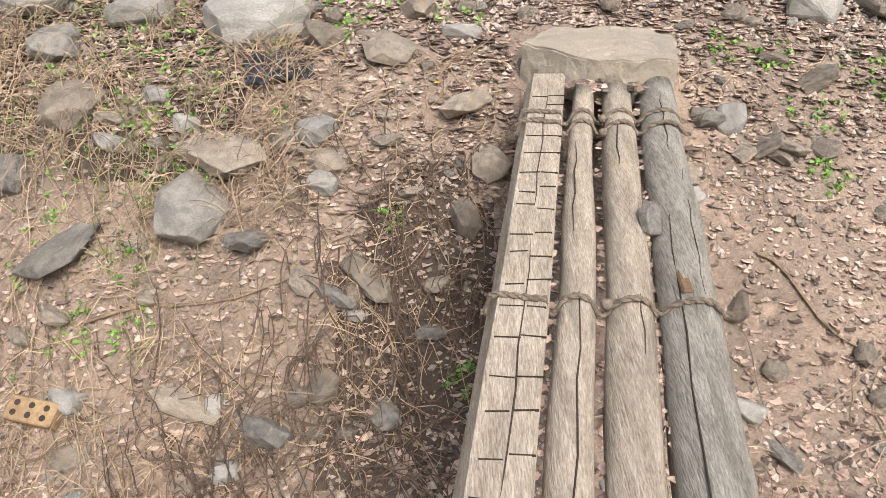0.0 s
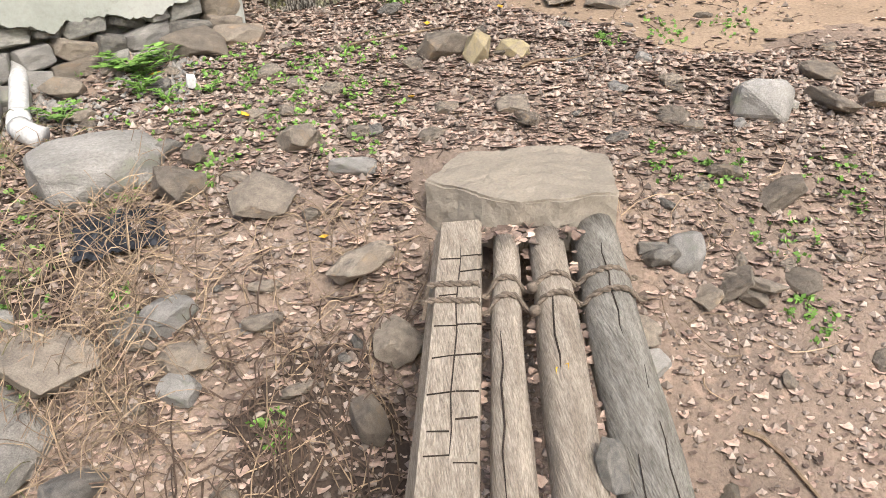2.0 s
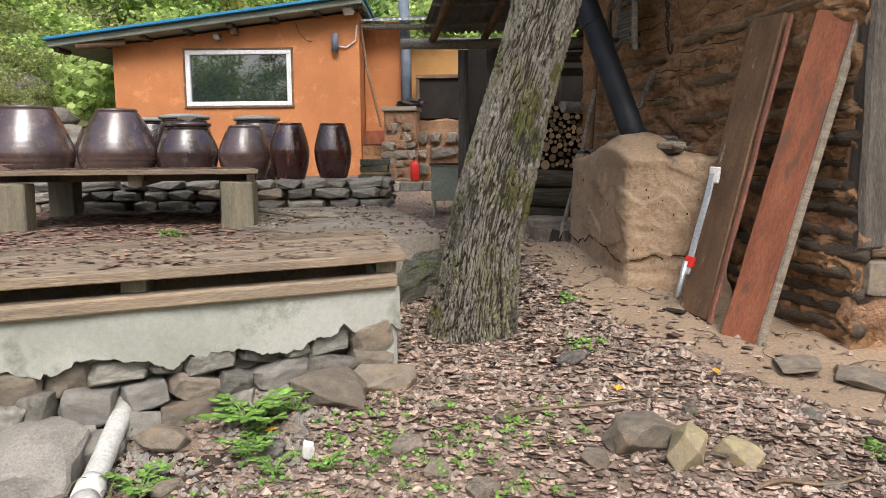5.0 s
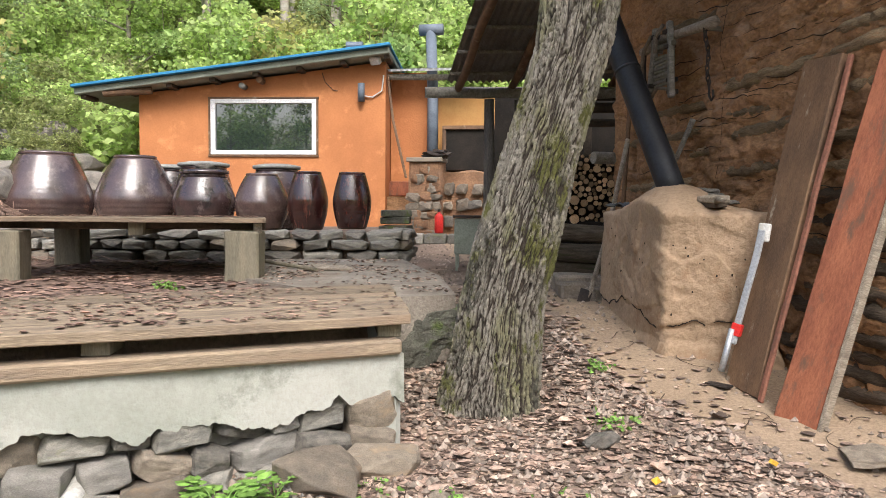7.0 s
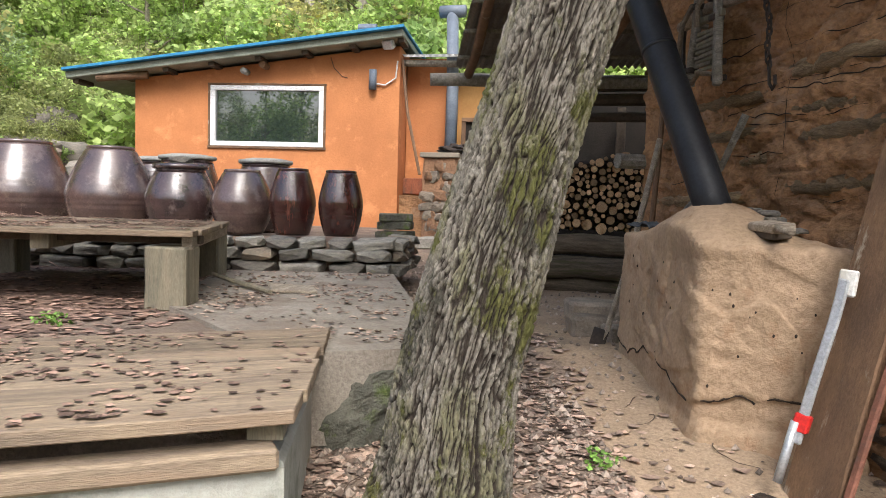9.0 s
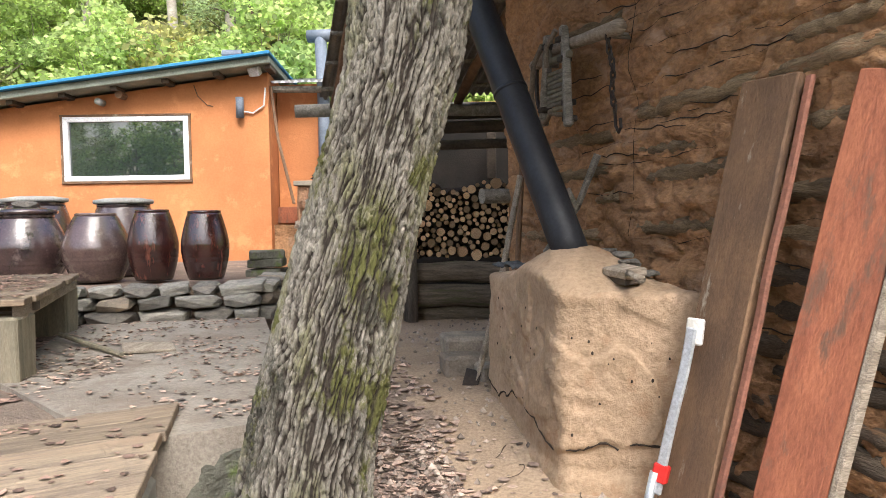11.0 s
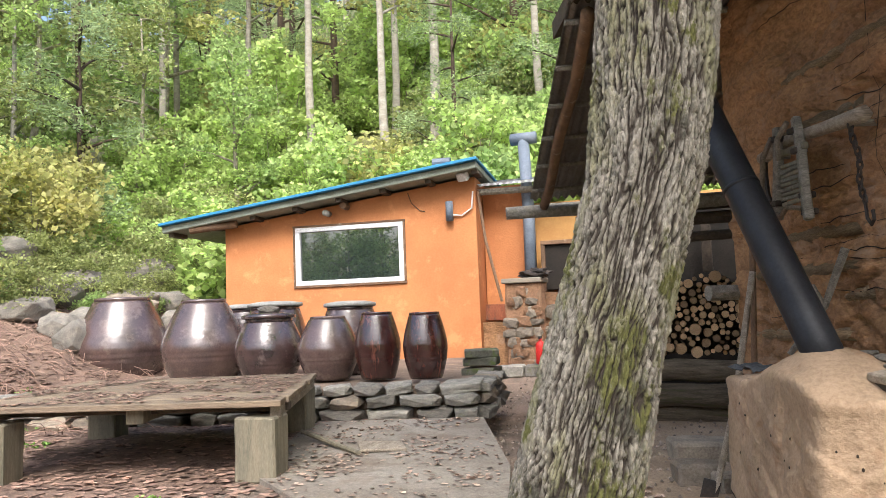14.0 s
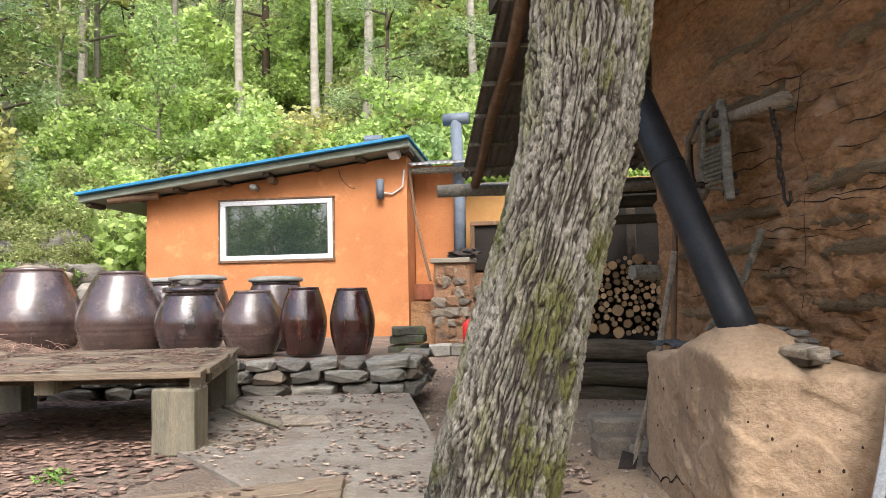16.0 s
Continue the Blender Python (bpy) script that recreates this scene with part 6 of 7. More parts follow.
for k in range(22):
    plant(trees[rf.choice((2, 3))], -19 + 17 * k / 21 + rf.uniform(-0.5, 0.5), -17 - rf.uniform(0, 7), rf.uniform(0.6, 0.8))
for ob in bushes + trees:
    for o in (*ob.children_recursive, ob):
        bpy.data.objects.remove(o)
# ---- loose stones on the bank ----
rock_set = {
    "tan": [rock_mesh("stone", 700 + i, M_STONE, 0.7, 15, 0.016) for i in range(6)],
    "grey": [rock_mesh("stone", 720 + i, M_STONE_GREY, 0.7, 15, 0.016) for i in range(6)],
    "yellow": [rock_mesh("stone", 740 + i, M_STONE_YEL, 0.8, 12, 0.016) for i in range(2)],
    "pale": [rock_mesh("stone", 750 + i, M_STONE_PALE, 0.85, 30, 0.035, 0.6) for i in range(2)],
}
ROCK_LABEL = {"tan": "angular tan-brown stone half sunk in the earth", "grey": "angular blue-grey stone lying on the bank", "yellow": "stone with an ochre-yellow weathered face", "pale": "pale rough lump of old concrete"}
rk = random.Random(9)


def stone(x, y, sx, sy, sz, kind, rz=None, lift=0.3, tilt=None):
    sx, sy, sz = sx * 1.22, sy * 1.22, sz * 1.2
    ob = new("stone", rk.choice(rock_set[kind]))
    t = rk.uniform(-12, 12) if tilt is None else tilt
    slope = math.degrees(math.atan2(gz(x, y + 0.08, False) - gz(x, y - 0.08, False), 0.16)) * 0.7
    ob.matrix_basis = pose(x, y, gz(x, y) + sz * 0.5 * lift, slope + t, rk.uniform(-8, 8), rk.uniform(0, 360) if rz is None else rz) @ Matrix.Diagonal((sx, sy, sz, 1))
    return tagged(ob, ROCK_LABEL[kind], "stone", "loose stones on the bank")


for row in ((-1.09, 2.62, 0.36, 0.3, 0.2, "grey"), (-1.02, 2.86, 0.44, 0.24, 0.16, "tan"), (-1.65, 2.45, 0.34, 0.3, 0.16, "grey"), (-0.83, 2.5, 0.16, 0.28, 0.12, "grey"), (-0.6, 2.96, 0.17, 0.12, 0.12, "pale"), (-0.52, 2.82, 0.17, 0.13, 0.13, "tan"),
            (-0.54, 2.73, 0.13, 0.1, 0.11, "pale"), (-1.52, 2.02, 0.13, 0.1, 0.1, "pale"), (-0.71, 1.92, 0.2, 0.17, 0.14, "grey"), (-0.5, 2.07, 0.13, 0.14, 0.1, "tan"), (-0.07, 2.31, 0.12, 0.1, 0.08, "grey"), (-0.25, 2.01, 0.15, 0.12, 0.1, "grey"),
            (-1.03, 2.01, 0.13, 0.3, 0.09, "tan"), (-0.33, 2.4, 0.15, 0.28, 0.08, "tan"), (-0.27, 2.92, 0.15, 0.13, 0.08, "tan"), (0.08, 3.1, 0.3, 0.17, 0.14, "tan"), (1.31, 3.07, 0.12, 0.16, 0.1, "pale"), (1.2, 3.05, 0.13, 0.15, 0.1, "grey"), (1.76, 3.26, 0.14, 0.2, 0.12, "tan"),
            (1.45, 2.95, 0.2, 0.16, 0.08, "tan"), (-0.98, 3.62, 0.46, 0.32, 0.26, "pale", 22), (-1.68, 4.1, 0.34, 0.42, 0.26, "pale", 15), (-0.62, 3.5, 0.18, 0.2, 0.18, "tan"), (-0.27, 3.4, 0.27, 0.24, 0.12, "tan"), (-0.16, 3.72, 0.16, 0.16, 0.16, "tan"), (1.9, 3.76, 0.22, 0.2, 0.22, "pale"), (2.2, 3.72, 0.24, 0.16, 0.1, "tan"),
            (1.33, 2.9, 0.13, 0.1, 0.08, "tan"), (0.7, 4.42, 0.19, 0.13, 0.22, "yellow"), (0.56, 4.53, 0.28, 0.2, 0.2, "tan", 30), (0.9, 4.46, 0.17, 0.12, 0.13, "yellow"), (0.2, 2.82, 0.15, 0.17, 0.2, "tan"), (0.08, 2.62, 0.16, 0.1, 0.2, "tan"), (-0.75, 3.75, 0.2, 0.12, 0.1, "grey"), (-0.6, 3.72, 0.18, 0.1, 0.08, "tan"),
            (1.52, 2.95, 0.24, 0.14, 0.08, "tan"), (-1.75, 3.05, 0.3, 0.26, 0.2, "tan"), (-2.0, 2.75, 0.28, 0.24, 0.18, "grey"), (-1.95, 3.45, 0.34, 0.24, 0.2, "grey"), (-1.6, 3.72, 0.3, 0.22, 0.16, "pale"), (-1.95, 4.1, 0.4, 0.4, 0.26, "pale"), (-2.2, 3.8, 0.4, 0.3, 0.25, "grey"),
            (-1.3, 4.35, 0.2, 0.16, 0.14, "tan"), (-1.55, 4.25, 0.22, 0.18, 0.12, "pale"), (2.3, 4.0, 0.2, 0.14, 0.1, "tan"), (2.45, 3.75, 0.2, 0.16, 0.12, "tan"), (1.6, 5.15, 0.3, 0.2, 0.08, "tan"), (1.35, 5.35, 0.34, 0.2, 0.07, "tan"), (1.95, 5.35, 0.26, 0.2, 0.08, "tan"),
            (-0.55, 4.95, 0.3, 0.2, 0.16, "tan"), (-0.75, 4.78, 0.34, 0.24, 0.2, "tan"), (0.3, 5.3, 0.16, 0.12, 0.1, "grey"), (-0.02, 4.2, 0.12, 0.1, 0.08, "tan")):
    stone(*row)
for row in ((-7.6, 11.2, 0.8, 0.5, 0.6, "grey"), (-8.1, 10.4, 0.7, 0.6, 0.5, "grey"), (-7.9, 12.0, 0.9, 0.6, 0.7, "tan"), (-8.6, 11.4, 0.8, 0.6, 0.6, "grey"), (-8.4, 12.6, 0.9, 0.7, 0.6, "grey"), (-9.1, 10.2, 0.6, 0.5, 0.4, "tan"), (-7.5, 12.7, 0.7, 0.5, 0.6, "grey"), (-7.1, 10.3, 0.55, 0.4, 0.65, "grey", 5), (-7.55, 10.5, 0.4, 0.4, 0.5, "grey", 20), (-10.6, 10.3, 0.7, 0.6, 1.3, "grey"), (-10.1, 11.6, 1.1, 0.7, 0.9, "grey"), (-9.2, 12.3, 0.9, 0.6, 0.6, "grey"), (-9.3, 13.9, 1.0, 0.6, 0.7, "grey"), (-8.4, 14.5, 0.7, 0.5, 0.6, "tan"), (-8.2, 13.2, 0.8, 0.6, 0.5, "grey"), (-7.4, 13.6, 0.6, 0.4, 0.8, "tan"), (-6.6, 8.0, 0.3, 0.25, 0.2, "grey")):
    tagged(stone(*row), "large mossy boulder at the foot of the hill", "boulder", "boulders by the hill")
for k in range(190):
    x, y = rk.uniform(-2.3, 2.5), rk.choice((rk.uniform(1.6, 3.2), rk.uniform(2.8, 4.8)))
    if 0.25 < x < 1.15 and 2.9 < y < 3.6 or inside(x, y, TERRACE):
        continue
    s = rk.choice((0.05, 0.06, 0.07, 0.09, 0.12))
    stone(x, y, s * rk.uniform(0.8, 1.5), s * rk.uniform(0.7, 1.1), s * 0.7, rk.choice(("tan", "tan", "tan", "grey", "tan", "pale")), lift=0.1)

# ---- litter: leaves, gravel, stalks ----
LR = np.random.RandomState(8)


def litter(name, label, area, count, size, material, lift=0.0, dense=None, curl=0.5, top=None):
    """Folded dry leaves lying on the ground."""
    vs, fs = [], []
    n = 0
    while n < count:
        x, y = LR.uniform(area[0], area[1]), LR.uniform(area[2], area[3])
        if dense and LR.uniform() > dense(x, y):
            continue
        z = (top(x, y) if top else gz(x, y)) + lift
        s = size * LR.uniform(0.5, 1.3)
        a = LR.uniform(0, 6.283)
        up = LR.uniform(0.03, curl * 0.9) ** 1.3 * s
        tl = LR.normal(0, 0.1, 2)
        ca, sa = math.cos(a), math.sin(a)
        w = LR.uniform(0.28, 0.5)
        pts = ((-0.5, 0, 0.1), (-0.2, w, 0.6 + LR.uniform(-0.3, 0.6)), (0.25, w * 0.8, 0.7), (0.55, 0, 0.2 + LR.uniform(0, 0.5)), (0.25, -w * 0.8, 0.6), (-0.2, -w, 0.5 + LR.uniform(-0.3, 0.6)), (0.05, 0, 0.02))
        b = len(vs)
        for px, py, pz in pts:
            X, Y = px * s, py * s
            vs.append((x + X * ca - Y * sa, y + X * sa + Y * ca, z + 0.003 + pz * up + abs(X * tl[0] + Y * tl[1])))
        fs += [(b, b + 6, b + 1), (b + 1, b + 6, b + 2), (b + 2, b + 6, b + 3), (b + 3, b + 6, b + 4), (b + 4, b + 6, b + 5), (b + 5, b + 6, b)]
        n += 1
    me = bpy.data.meshes.new(name)
    me.from_pydata(vs, [], fs)
    me.materials.append(material)
    return tagged(new(name, me), label, "leaves", kind="stuff")


def patchy(x, y):
    f = 0.55 + 0.9 * noise.noise(Vector((x * 1.3, y * 1.3, 4)))
    if inside(x, y, TERRACE):
        return 0.0
    if 0.3 < x < 1.12 and 2.95 < y < 3.58:
        return 0.02
    if y > 3.4:
        f += 0.25
    if on_path(x, y):
        f = 0.03
    if y < 2.9:
        f *= 0.8 if x > 0 else 0.45
    return f * min(1.0, (3.3 - x) / 0.7, (x + 2.45) / 0.4, (y - 1.45) / 0.3)


litter("leaf_litter", "scattered curled brown leaves on the earth", (-2.4, 3.3, 1.5, 7.0), 10600, 0.056, M_LEAF_DRY, 0.0, patchy, 0.26)
litter("large_leaves", "large curled brown leaves on the earth", (-1.6, 2.6, 2.6, 6.4), 360, 0.082, M_LEAF_DRY, 0.0, patchy, 0.24)
litter("leaf_crumbs", "fine crumbled brown leaf litter", (-2.4, 3.3, 1.5, 7.2), 22000, 0.026, M_LEAF_DRY, 0.0, lambda x, y: patchy(x, y) + 0.03 if not inside(x, y, TERRACE) else 0)
litter("leaf_litter", "dry leaves drifted beside the tree and path", (-0.9, 0.9, 5.1, 9.5), 1100, 0.06, M_LEAF_DRY, 0.0, lambda x, y: 0 if inside(x, y, TERRACE) or on_path(x - 0.1, y) else 1)


def on_deck(x, y):
    p = deck.matrix_basis.inverted() @ Vector((x, y, 0))
    d = -p.y
    return 0.03 < d < depth - 0.05 and skew * d < p.x < 4.2 and (p.x > 0.35 + skew * d or LR.uniform() < 0.25) and noise.noise(Vector((x * 2, y * 2, 9))) > -0.25


def on_bench(x, y):
    p = bench.matrix_basis.inverted() @ Vector((x, y, 0))
    return bb.y + 0.05 < p.y < -0.05 and 0.05 < p.x - bsk * p.y < bl - 0.05 and noise.noise(Vector((x * 3, y * 3, 2))) > -0.1


litter("deck_leaves", "dry brown leaves strewn over the deck", (-4.2, -0.4, 2.5, 6.5), 1500, 0.036, M_LEAF_HILL, 0, lambda x, y: 1.0 if on_deck(x, y) else 0.0, 0.3, lambda x, y: 1.319)
litter("bench_leaves", "dry leaves and needles on the bench top", (-5, -1.8, 6.3, 8.9), 2600, 0.034, M_LEAF_HILL, 0, lambda x, y: 1.0 if on_bench(x, y) else 0.0, 0.16, lambda x, y: 1.703)
litter("paving_leaves", "dry leaves blown over the concrete paving", (-3.0, -0.4, 6.0, 9.4), 1000, 0.034, M_LEAF_DRY, 0, lambda x, y: (0.35 + 1.3 * noise.noise(Vector((x * 3, y * 3, 1)))) if inside(x, y, ((-0.55, 6.35), (-0.87, 7.47), (-1.62, 9.3), (-3.0, 8.95), (-2.2, 7.0), (-1.05, 6.1))) else 0, 0.5, lambda x, y: 1.285)
litter("terrace_leaves", "brown leaf carpet under the bench", (-7.5, -1.8, 4.5, 9.3), 9000, 0.055, M_LEAF_HILL, 0, lambda x, y: 0 if not inside(x, y, TERRACE) or inside(x, y, ((-0.5, 6.27), (-0.83, 7.47), (-1.6, 9.36), (-3.0, 8.95), (-2.2, 7.0), (-0.98, 6.0))) or on_deck(x, y) else 1, 0.22)
litter("hill_leaves", "red-brown leaf carpet at the foot of the hill", (-13, -5.6, 4.5, 12.5), 9000, 0.055, M_LEAF_HILL, 0, None, 0.3)


def gravel(name, label, area, count, size, dense, material=M_PEBBLE):
    vs, fs = [], []
    n = 0
    base = np.array(((0, 0, 0.6), (0.5, 0, 0.1), (0, 0.5, 0.2), (-0.5, 0.1, 0.15), (0.05, -0.5, 0.1), (0.1, 0, -0.4)))
    tri = ((0, 1, 2), (0, 2, 3), (0, 3, 4), (0, 4, 1), (5, 2, 1), (5, 3, 2), (5, 4, 3), (5, 1, 4))
    while n < count:
        x, y = LR.uniform(area[0], area[1]), LR.uniform(area[2], area[3])
        if LR.uniform() > dense(x, y):
            continue
        s = size * LR.uniform(0.4, 1.6) ** 1.5
        a = LR.uniform(0, 6.283)
        q = base * LR.uniform(0.7, 1.3, (6, 3)) * s
        ca, sa = math.cos(a), math.sin(a)
        z = gz(x, y)
        b = len(vs)
        vs += [(x + p[0] * ca - p[1] * sa, y + p[0] * sa + p[1] * ca, z + p[2]) for p in q]
        fs += [(b + i, b + j, b + k) for i, j, k in tri]
        n += 1
    me = bpy.data.meshes.new(name)
    me.from_pydata(vs, [], fs)
    me.materials.append(material)
    return tagged(new(name, me), label, "gravel", kind="stuff")


gravel("gravel", "small pebbles and clods on the bank", (-2.4, 2.6, 1.3, 7.0), 17000, 0.021, lambda x, y: 0 if inside(x, y, TERRACE) or (0.3 < x < 1.12 and 2.95 < y < 3.58) else 0.05 if on_path(x, y) else 0.6 + 0.6 * noise.noise(Vector((x * 2, y * 2, 0))))
gravel("gravel", "pale grey chips spilled under the rubble wall", (-1.9, -0.7, 3.9, 5.0), 1500, 0.02, lambda x, y: 0 if inside(x, y, TERRACE) else 0.3 + noise.noise(Vector((x * 3, y * 3, 5))), M_STONE_PALE)
gravel("gravel", "fine gravel on the yard path", (-2.2, 1.2, 7.0, 13), 2500, 0.02, lambda x, y: 0 if inside(x, y, TERRACE) else 1)


def stalks(name, label, area, count, length, radius, material, dense, rise=0.03):
    bm_v, bm_f = [], []
    n = 0
    while n < count:
        x, y = LR.uniform(area[0], area[1]), LR.uniform(area[2], area[3])
        if LR.uniform() > dense(x, y):
            continue
        a = LR.uniform(0, 6.283)
        turn = LR.normal(0, 0.35)
        ln = length * LR.uniform(0.4, 1.4)
        k = 6
        b = len(bm_v)
        px, py = x, y
        h = LR.uniform(0.2, 1.0) * rise
        for i in range(k + 1):
            z = gz(px, py) + 0.004 + h * math.sin(math.pi * i / k) * 1.0
            nx, ny = -math.sin(a), math.cos(a)
            r = radius * (1 - 0.6 * i / k)
            bm_v += [(px + nx * r, py + ny * r, z), (px - nx * r, py - ny * r, z), (px, py, z + 1.6 * r)]
            px, py = px + math.cos(a) * ln / k, py + math.sin(a) * ln / k
            a += turn + LR.normal(0, 0.25)
        for i in range(k):
            o = b + 3 * i
            for p, q in ((0, 1), (1, 2), (2, 0)):
                bm_f.append((o + p, o + q, o + 3 + q, o + 3 + p))
        n += 1
    me = bpy.data.meshes.new(name)
    me.from_pydata(bm_v, [], bm_f)
    me.materials.append(material)
    return tagged(new(name, me), label, "stalks", kind="stuff")


def bank_left(x, y):
    if inside(x, y, TERRACE):
        return 0
    return max(0.0, 0.35 + 1.1 * noise.noise(Vector((x * 1.4, y * 1.4, 7)))) * (1.0 if x < 0.2 else 0.12)


stalks("dry_vines", "tangle of dry vines and roots on the bank", (-2.4, 2.4, 1.3, 3.4), 1500, 0.34, 0.0028, M_STRAW, lambda x, y: bank_left(x, y) + (0.5 if x < -0.8 and y < 2.25 else 0), 0.07)
stalks("dry_roots", "dark dry roots hanging over the ditch", (-1.2, 0.4, 1.5, 2.9), 420, 0.3, 0.004, M_SPLITBARK, bank_left, 0.1)
stalks("dry_grass", "dry straw lying in tufts on the bank", (-2.5, -0.7, 2.5, 4.2), 800, 0.34, 0.0024, M_STRAW, lambda x, y: 0 if inside(x, y, TERRACE) or y > 3.75 else max(0, 0.2 + 1.4 * noise.noise(Vector((x * 2, y * 2, 3)))), 0.15)
stalks("green_vines", "olive green trailing weeds on the bank", (-2.5, -1.0, 2.3, 4.1), 190, 0.2, 0.003, M_VINE, lambda x, y: 0 if inside(x, y, TERRACE) else max(0, 0.2 + 1.2 * noise.noise(Vector((x * 2, y * 2, 13)))), 0.14)
stalks("hill_stalks", "dry red-brown stalks on the hill foot", (-10, -4.6, 5.0, 11.5), 1800, 0.5, 0.0045, M_LEAF_HILL, lambda x, y: 1 if inside(x, y, TERRACE) and x < -4.6 - 0.3 * (y - 5) * (y < 8) else 0, 0.12)
stalks("twigs", "thin twigs lying in the leaf litter", (-2.0, 2.5, 3.0, 7.0), 220, 0.22, 0.003, M_SPLITBARK, lambda x, y: 0 if inside(x, y, TERRACE) else 1, 0.02)

for x, y, ang_, ln in ((-1.05, 2.3, 8, 0.85), (1.52, 2.35, -35, 0.5), (1.1, 4.3, 12, 0.4), (0.3, 4.75, 20, 0.6)):
    tw = thing("stick", "bare dry stick lying on the ground", "stick", group="sticks on the ground")
    pts = []
    for k in range(8):
        px = x + math.cos(radians(ang_)) * ln * (k / 7 - 0.5)
        py = y + math.sin(radians(ang_)) * ln * (k / 7 - 0.5) + 0.02 * math.sin(k)
        pts.append((px, py, gz(px, py) + 0.02))
    part("stick", tube(pts, [0.009 - 0.0006 * k for k in range(8)], 6, None, 0.2), M_STRAW, tw)

# ---- green weeds ----
def weed_patch(name, label, spots, leaf, per, height):
    cs = []
    for x, y, r in spots:
        for _ in range(per):
            a, d = LR.uniform(0, 6.283), r * LR.uniform(0, 1) ** 0.6
            px, py = x + d * math.cos(a), y + d * math.sin(a)
            cs.append((px, py, gz(px, py) + height * LR.uniform(0.3, 1.0), leaf * 0.8))
    me = leaves_mesh(name, cs, 1.0, len(cs) * 5, leaf, M_WEED, 0.4)
    return tagged(new(name, me), label, "weeds", kind="stuff")


weed_patch("weeds", "small bright green weeds among the leaves", [(0.0, 4.35, 0.25), (0.2, 4.6, 0.2), (-0.4, 4.65, 0.2), (-0.65, 3.95, 0.2), (-1.6, 3.4, 0.25), (-1.8, 3.1, 0.25), (-1.5, 3.75, 0.2), (-0.75, 4.45, 0.25), (-0.55, 4.2, 0.3), (-0.1, 4.0, 0.25), (-0.35, 3.85, 0.2), (-1.0, 4.2, 0.25), (-0.2, 4.5, 0.3), (0.15, 4.05, 0.2), (-0.9, 3.4, 0.15), (-0.5, 3.6, 0.12), (-1.3, 3.35, 0.2), (-1.75, 2.6, 0.25), (-1.95, 3.0, 0.3), (-1.55, 2.9, 0.25), (-1.2, 3.2, 0.25), (-1.9, 2.2, 0.25), (-1.45, 4.4, 0.2), (-1.75, 3.75, 0.3), (-1.2, 2.95, 0.2), (-0.3, 4.3, 0.35), (0.0, 3.7, 0.2)], 0.021, 26, 0.03)
weed_patch("weeds", "small bright green weeds among the stones", [(-1.28, 2.75, 0.1), (-1.35, 2.45, 0.12), (-1.1, 2.75, 0.06), (-0.75, 3.0, 0.07), (-1.4, 3.0, 0.15), (1.75, 3.15, 0.15), (1.6, 3.4, 0.12), (1.35, 3.45, 0.1), (1.75, 4.6, 0.15), (2.1, 4.6, 0.16), (1.4, 4.5, 0.08), (0.05, 2.2, 0.08), (-1.55, 2.2, 0.1), (0.42, 1.35, 0.1), (-1.3, 2.2, 0.1), (0.35, 5.5, 0.12), (-0.25, 2.6, 0.06), (2.0, 3.3, 0.15), (0.3, 6.2, 0.08), (1.7, 2.8, 0.12), (-2.3, 6.3, 0.1), (-4.6, 7.6, 0.2), (-5.6, 8.2, 0.3), (-6.0, 9.0, 0.3)], 0.022, 22, 0.03)


def broad_weed(x, y, n, ln):
    ob = thing("broadleaf_weed", "bright green weed with lobed leaves by the rubble wall", "weed", pose(x, y, gz(x, y)))
    for k in range(n):
        a = 2 * math.pi * k / n + rk.uniform(-0.4, 0.4)
        l_ = ln * rk.uniform(0.4, 0.8)
        lean_ = rk.uniform(0.9, 2.0)
        lb = bmesh.new()
        fwd, side_v = Vector((math.cos(a), math.sin(a), 0)), Vector((-math.sin(a), math.cos(a), 0))

        def spine(f):
            return fwd * (l_ * f) + Vector((0, 0, l_ * lean_ * (f - 0.62 * f * f)))

        tube([spine(f) for f in (0, 0.35, 0.7, 1.0)], [0.003, 0.0025, 0.002, 0.001], 4, lb)
        # lobes in pairs along the rib and one at the tip
        for f, s_ in ((0.3, 1), (0.36, -1), (0.5, 1), (0.56, -1), (0.7, 1), (0.76, -1), (0.86, 0)):
            o = spine(f)
            ax = (fwd * 0.75 + side_v * s_ * 0.8).normalized()
            wd = ax.cross(Vector((0, 0, 1)))
            m_ = l_ * rk.uniform(0.26, 0.38)
            q = [o, o + ax * m_ * 0.35 + wd * m_ * 0.34, o + ax * m_ * 0.7 + wd * m_ * 0.28, o + ax * m_, o + ax * m_ * 0.7 - wd * m_ * 0.28, o + ax * m_ * 0.35 - wd * m_ * 0.34]
            lift = rk.uniform(-0.1, 0.25)
            vs = [lb.verts.new(c + Vector((0, 0, lift * (c - o).length))) for c in q]
            mid = lb.verts.new(o + ax * m_ * 0.5 - Vector((0, 0, 0.05 * m_)))
            for i in range(6):
                lb.faces.new((vs[i], vs[(i + 1) % 6], mid))
        part("leaf", lb, M_WEED, ob)


broad_weed(-1.02, 4.5, 20, 0.24)
broad_weed(-0.93, 4.3, 12, 0.16)
broad_weed(-0.8, 4.22, 9, 0.11)
broad_weed(-0.6, 4.25, 8, 0.1)
broad_weed(-0.95, 4.46, 9, 0.16)
broad_weed(-1.24, 4.05, 11, 0.17)
broad_weed(-0.86, 4.62, 8, 0.14)
broad_weed(-1.7, 4.2, 9, 0.16)

# ---- odd things on the bank ----
pvc = thing("drain_pipe", "white plastic drain pipe lying on the bank", "pipe")
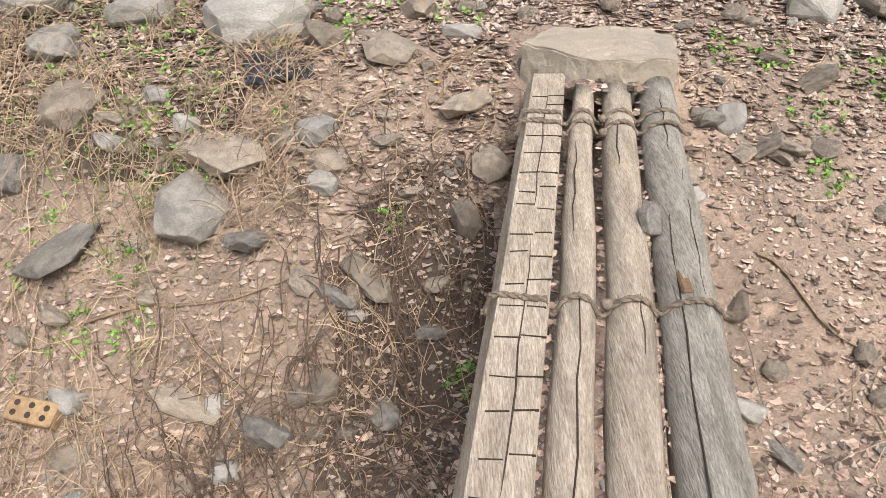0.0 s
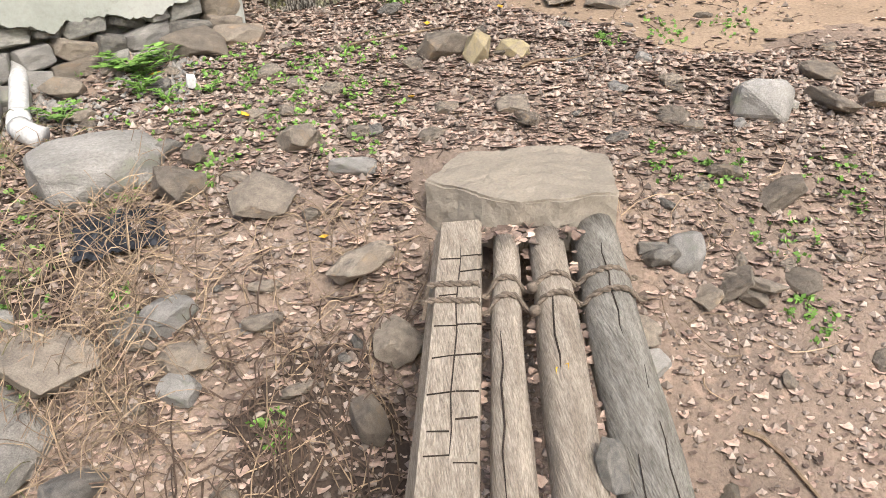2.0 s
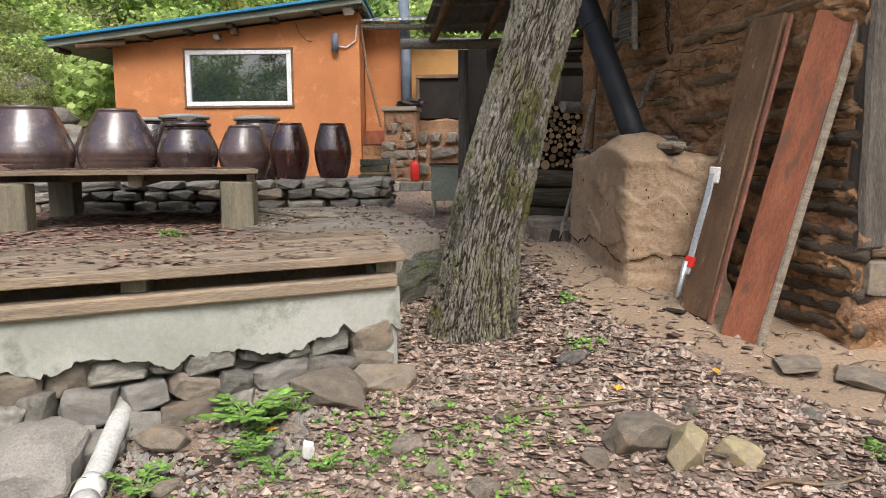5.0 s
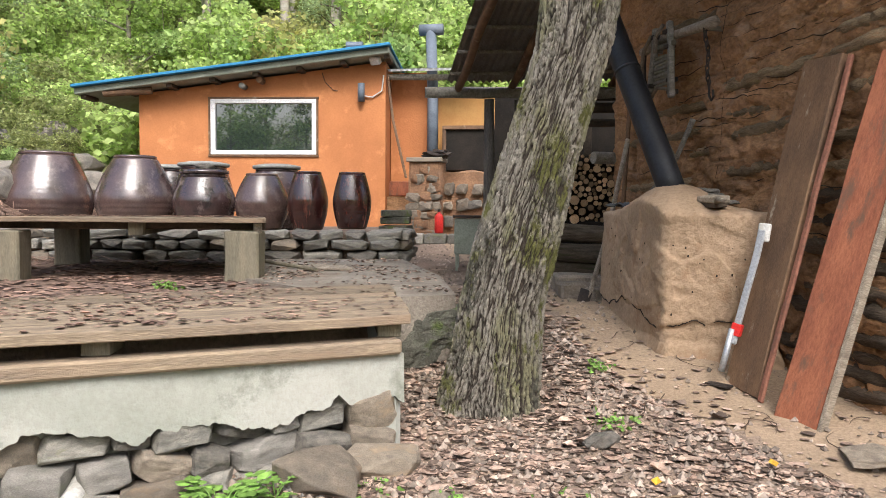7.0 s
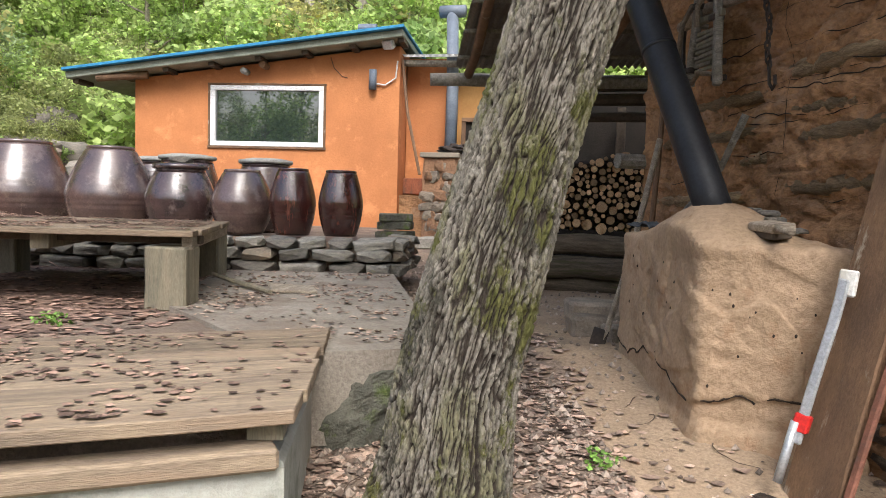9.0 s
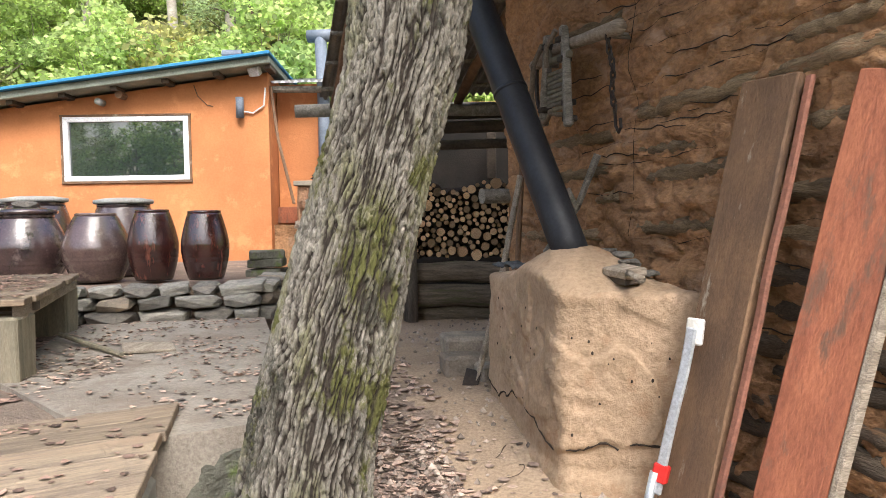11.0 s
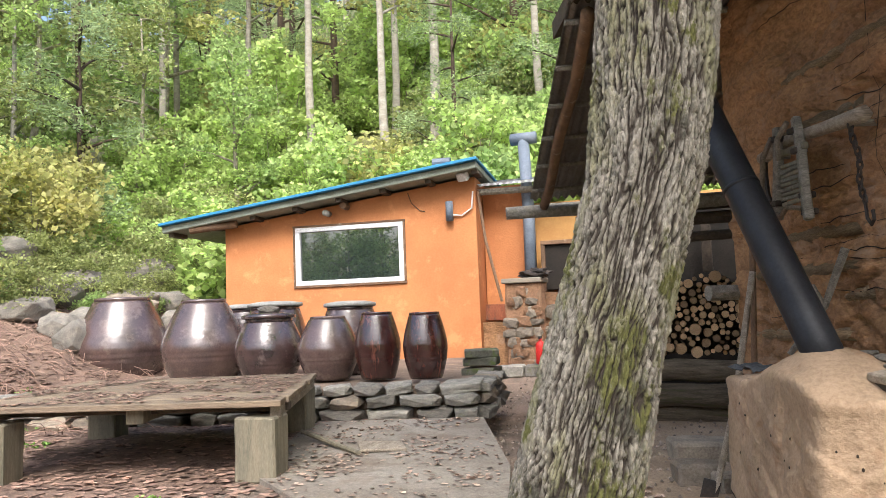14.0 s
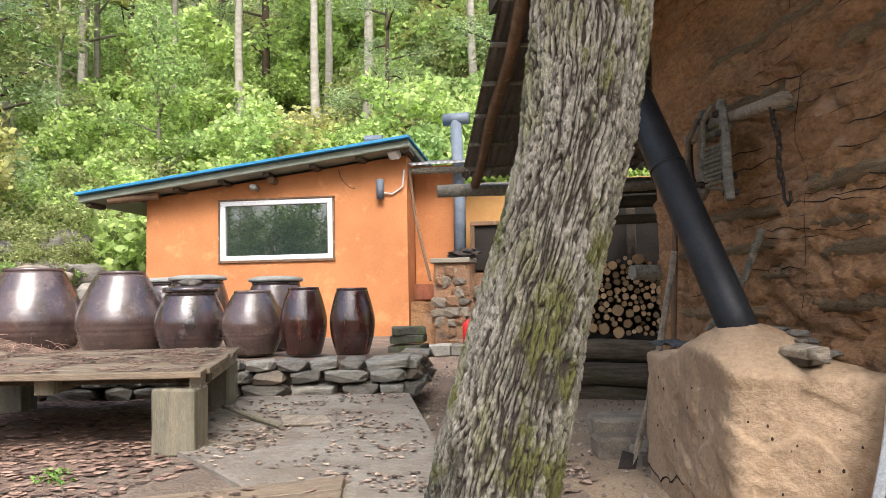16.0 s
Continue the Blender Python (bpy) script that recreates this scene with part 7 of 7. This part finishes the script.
A, B = Vector((-1.57, 4.55, gz(-1.57, 4.55) + 0.09)), Vector((-1.36, 3.92, gz(-1.36, 3.92) + 0.07))
part("pipe", tube([A.lerp(B, f) for f in (0, 0.3, 0.6, 0.85, 1.0)], 0.042, 18), M_PVC, pvc, smooth=True)
part("socket", tube([A.lerp(B, 0.86), A.lerp(B, 0.9), A.lerp(B, 1.02)], [0.046, 0.052, 0.052], 18), M_PVC, pvc, smooth=True)
part("elbow", tube([B, B + Vector((0.03, -0.05, -0.005)), B + Vector((0.075, -0.075, -0.02)), B + Vector((0.12, -0.085, -0.04))], [0.05, 0.05, 0.05, 0.053], 18), M_PVC, pvc, smooth=True)
chip = new("stone", rock_mesh("stone", 991, M_PVC, 1.0, 12, 0.03, 0.4))
chip.matrix_basis = pose(-0.7, 4.32, gz(-0.7, 4.32) + 0.03, 5, 8, 20) @ Matrix.Diagonal((0.055, 0.045, 0.085, 1))
tagged(chip, "small white chip standing among the leaves", "stone")
brick_thing = thing("hollow_brick", "yellow-brown perforated brick on the bank", "brick", pose(-1.63, 1.96, gz(-1.63, 1.96) + 0.04, 30, 4, -12))
part("body", box(0.21, 0.1, 0.07, None, 0.006), M_BRICK, brick_thing)
for k in range(6):
    part("hole", tube([(-0.065 + 0.065 * (k % 3), -0.02 + 0.04 * (k // 3), 0.02), (-0.065 + 0.065 * (k % 3), -0.02 + 0.04 * (k // 3), 0.0362)], 0.013, 10), M_CRACK, brick_thing)
rag2 = bmesh.new()
bmesh.ops.create_grid(rag2, x_segments=22, y_segments=18, size=0.13)
for v in rag2.verts:
    v.co.z = 0.035 + 0.03 * noise.noise(v.co * 22) + 0.015 * noise.noise(v.co * 55)
    v.co.x *= 1.2 + 0.4 * noise.noise(Vector((v.co.y * 14, 0, 1)))
bmesh.ops.solidify(rag2, geom=list(rag2.faces), thickness=0.002)
rag_ob = part("plastic_rag", rag2, M_PIPE, at=pose(-0.82, 3.28, gz(-0.82, 3.28), 14, 0, 20))
tagged(rag_ob, "crumpled black plastic rag trodden into the bank", "rag")
for x, y in ((-0.33, 3.32), (-0.4, 3.95), (0.35, 4.05), (-0.05, 3.2), (0.62, 2.2), (0.5, 4.95), (-1.0, 3.6), (0.95, 5.15), (-0.9, 4.45)):
    lb = bmesh.new()
    q = [lb.verts.new(c) for c in ((-0.03, 0, 0), (0, 0.02, 0.008), (0.035, 0, 0.012), (0, -0.02, 0.006), (0, 0, -0.002))]
    for i in range(4):
        lb.faces.new((q[i], q[(i + 1) % 4], q[4]))
    lf = part("fallen_leaf", lb, M_LEAF_YEL, at=pose(x, y, (gz(x, y) if x < 0.6 or y > 2.5 else bridge_z(y) - 0.03) + 0.02, 0, 0, R.uniform(0, 360)))
    tagged(lf, "bright yellow fallen leaf on the ground", "leaf", "yellow fallen leaves")
mat_ob = thing("wood_scrap", "flat pale wooden scrap lying on the paving", "scrap")
part("board", box(0.3, 0.24, 0.018, pose(-1.8, 7.84, 1.302, 3, 4, 32), 0.004, cuts=3, rough=0.006), M_LOG, mat_ob)
stick2 = thing("stick", "dark round stick lying on the paving under the bench", "stick", group="sticks on the ground")
part("stick", tube([(-2.6, 8.18, 1.33), (-2.3, 7.95, 1.315), (-2.0, 7.73, 1.305), (-1.84, 7.6, 1.3)], 0.016, 8, None, 0.2), M_TIMBER, stick2)
wedge = new("stone", rock_set["grey"][1])
wedge.matrix_basis = pose(0.655, 1.87, bridge_z(1.87) - 0.005, 25, 30, 10) @ Matrix.Diagonal((0.075, 0.15, 0.11, 1))
tagged(wedge, "grey wedge stone stuck between two bridge logs", "stone")
litter("bridge_leaves", "brown leaves caught between the logs and the slab", (0.46, 0.95, 2.86, 3.02), 70, 0.06, M_LEAF_DRY, 0, None, 0.5, lambda x, y: 0.345)
litter("bridge_leaves", "brown leaves caught between the bridge logs", (0.1, 0.85, 0.6, 2.9), 160, 0.035, M_LEAF_DRY, 0, lambda x, y: 1 if min(abs(x - 0.5 * (log_x(i, y) + log_x(i + 1, y))) for i in range(3)) < 0.014 else 0, 0.5, lambda x, y: bridge_z(y) - 0.07)
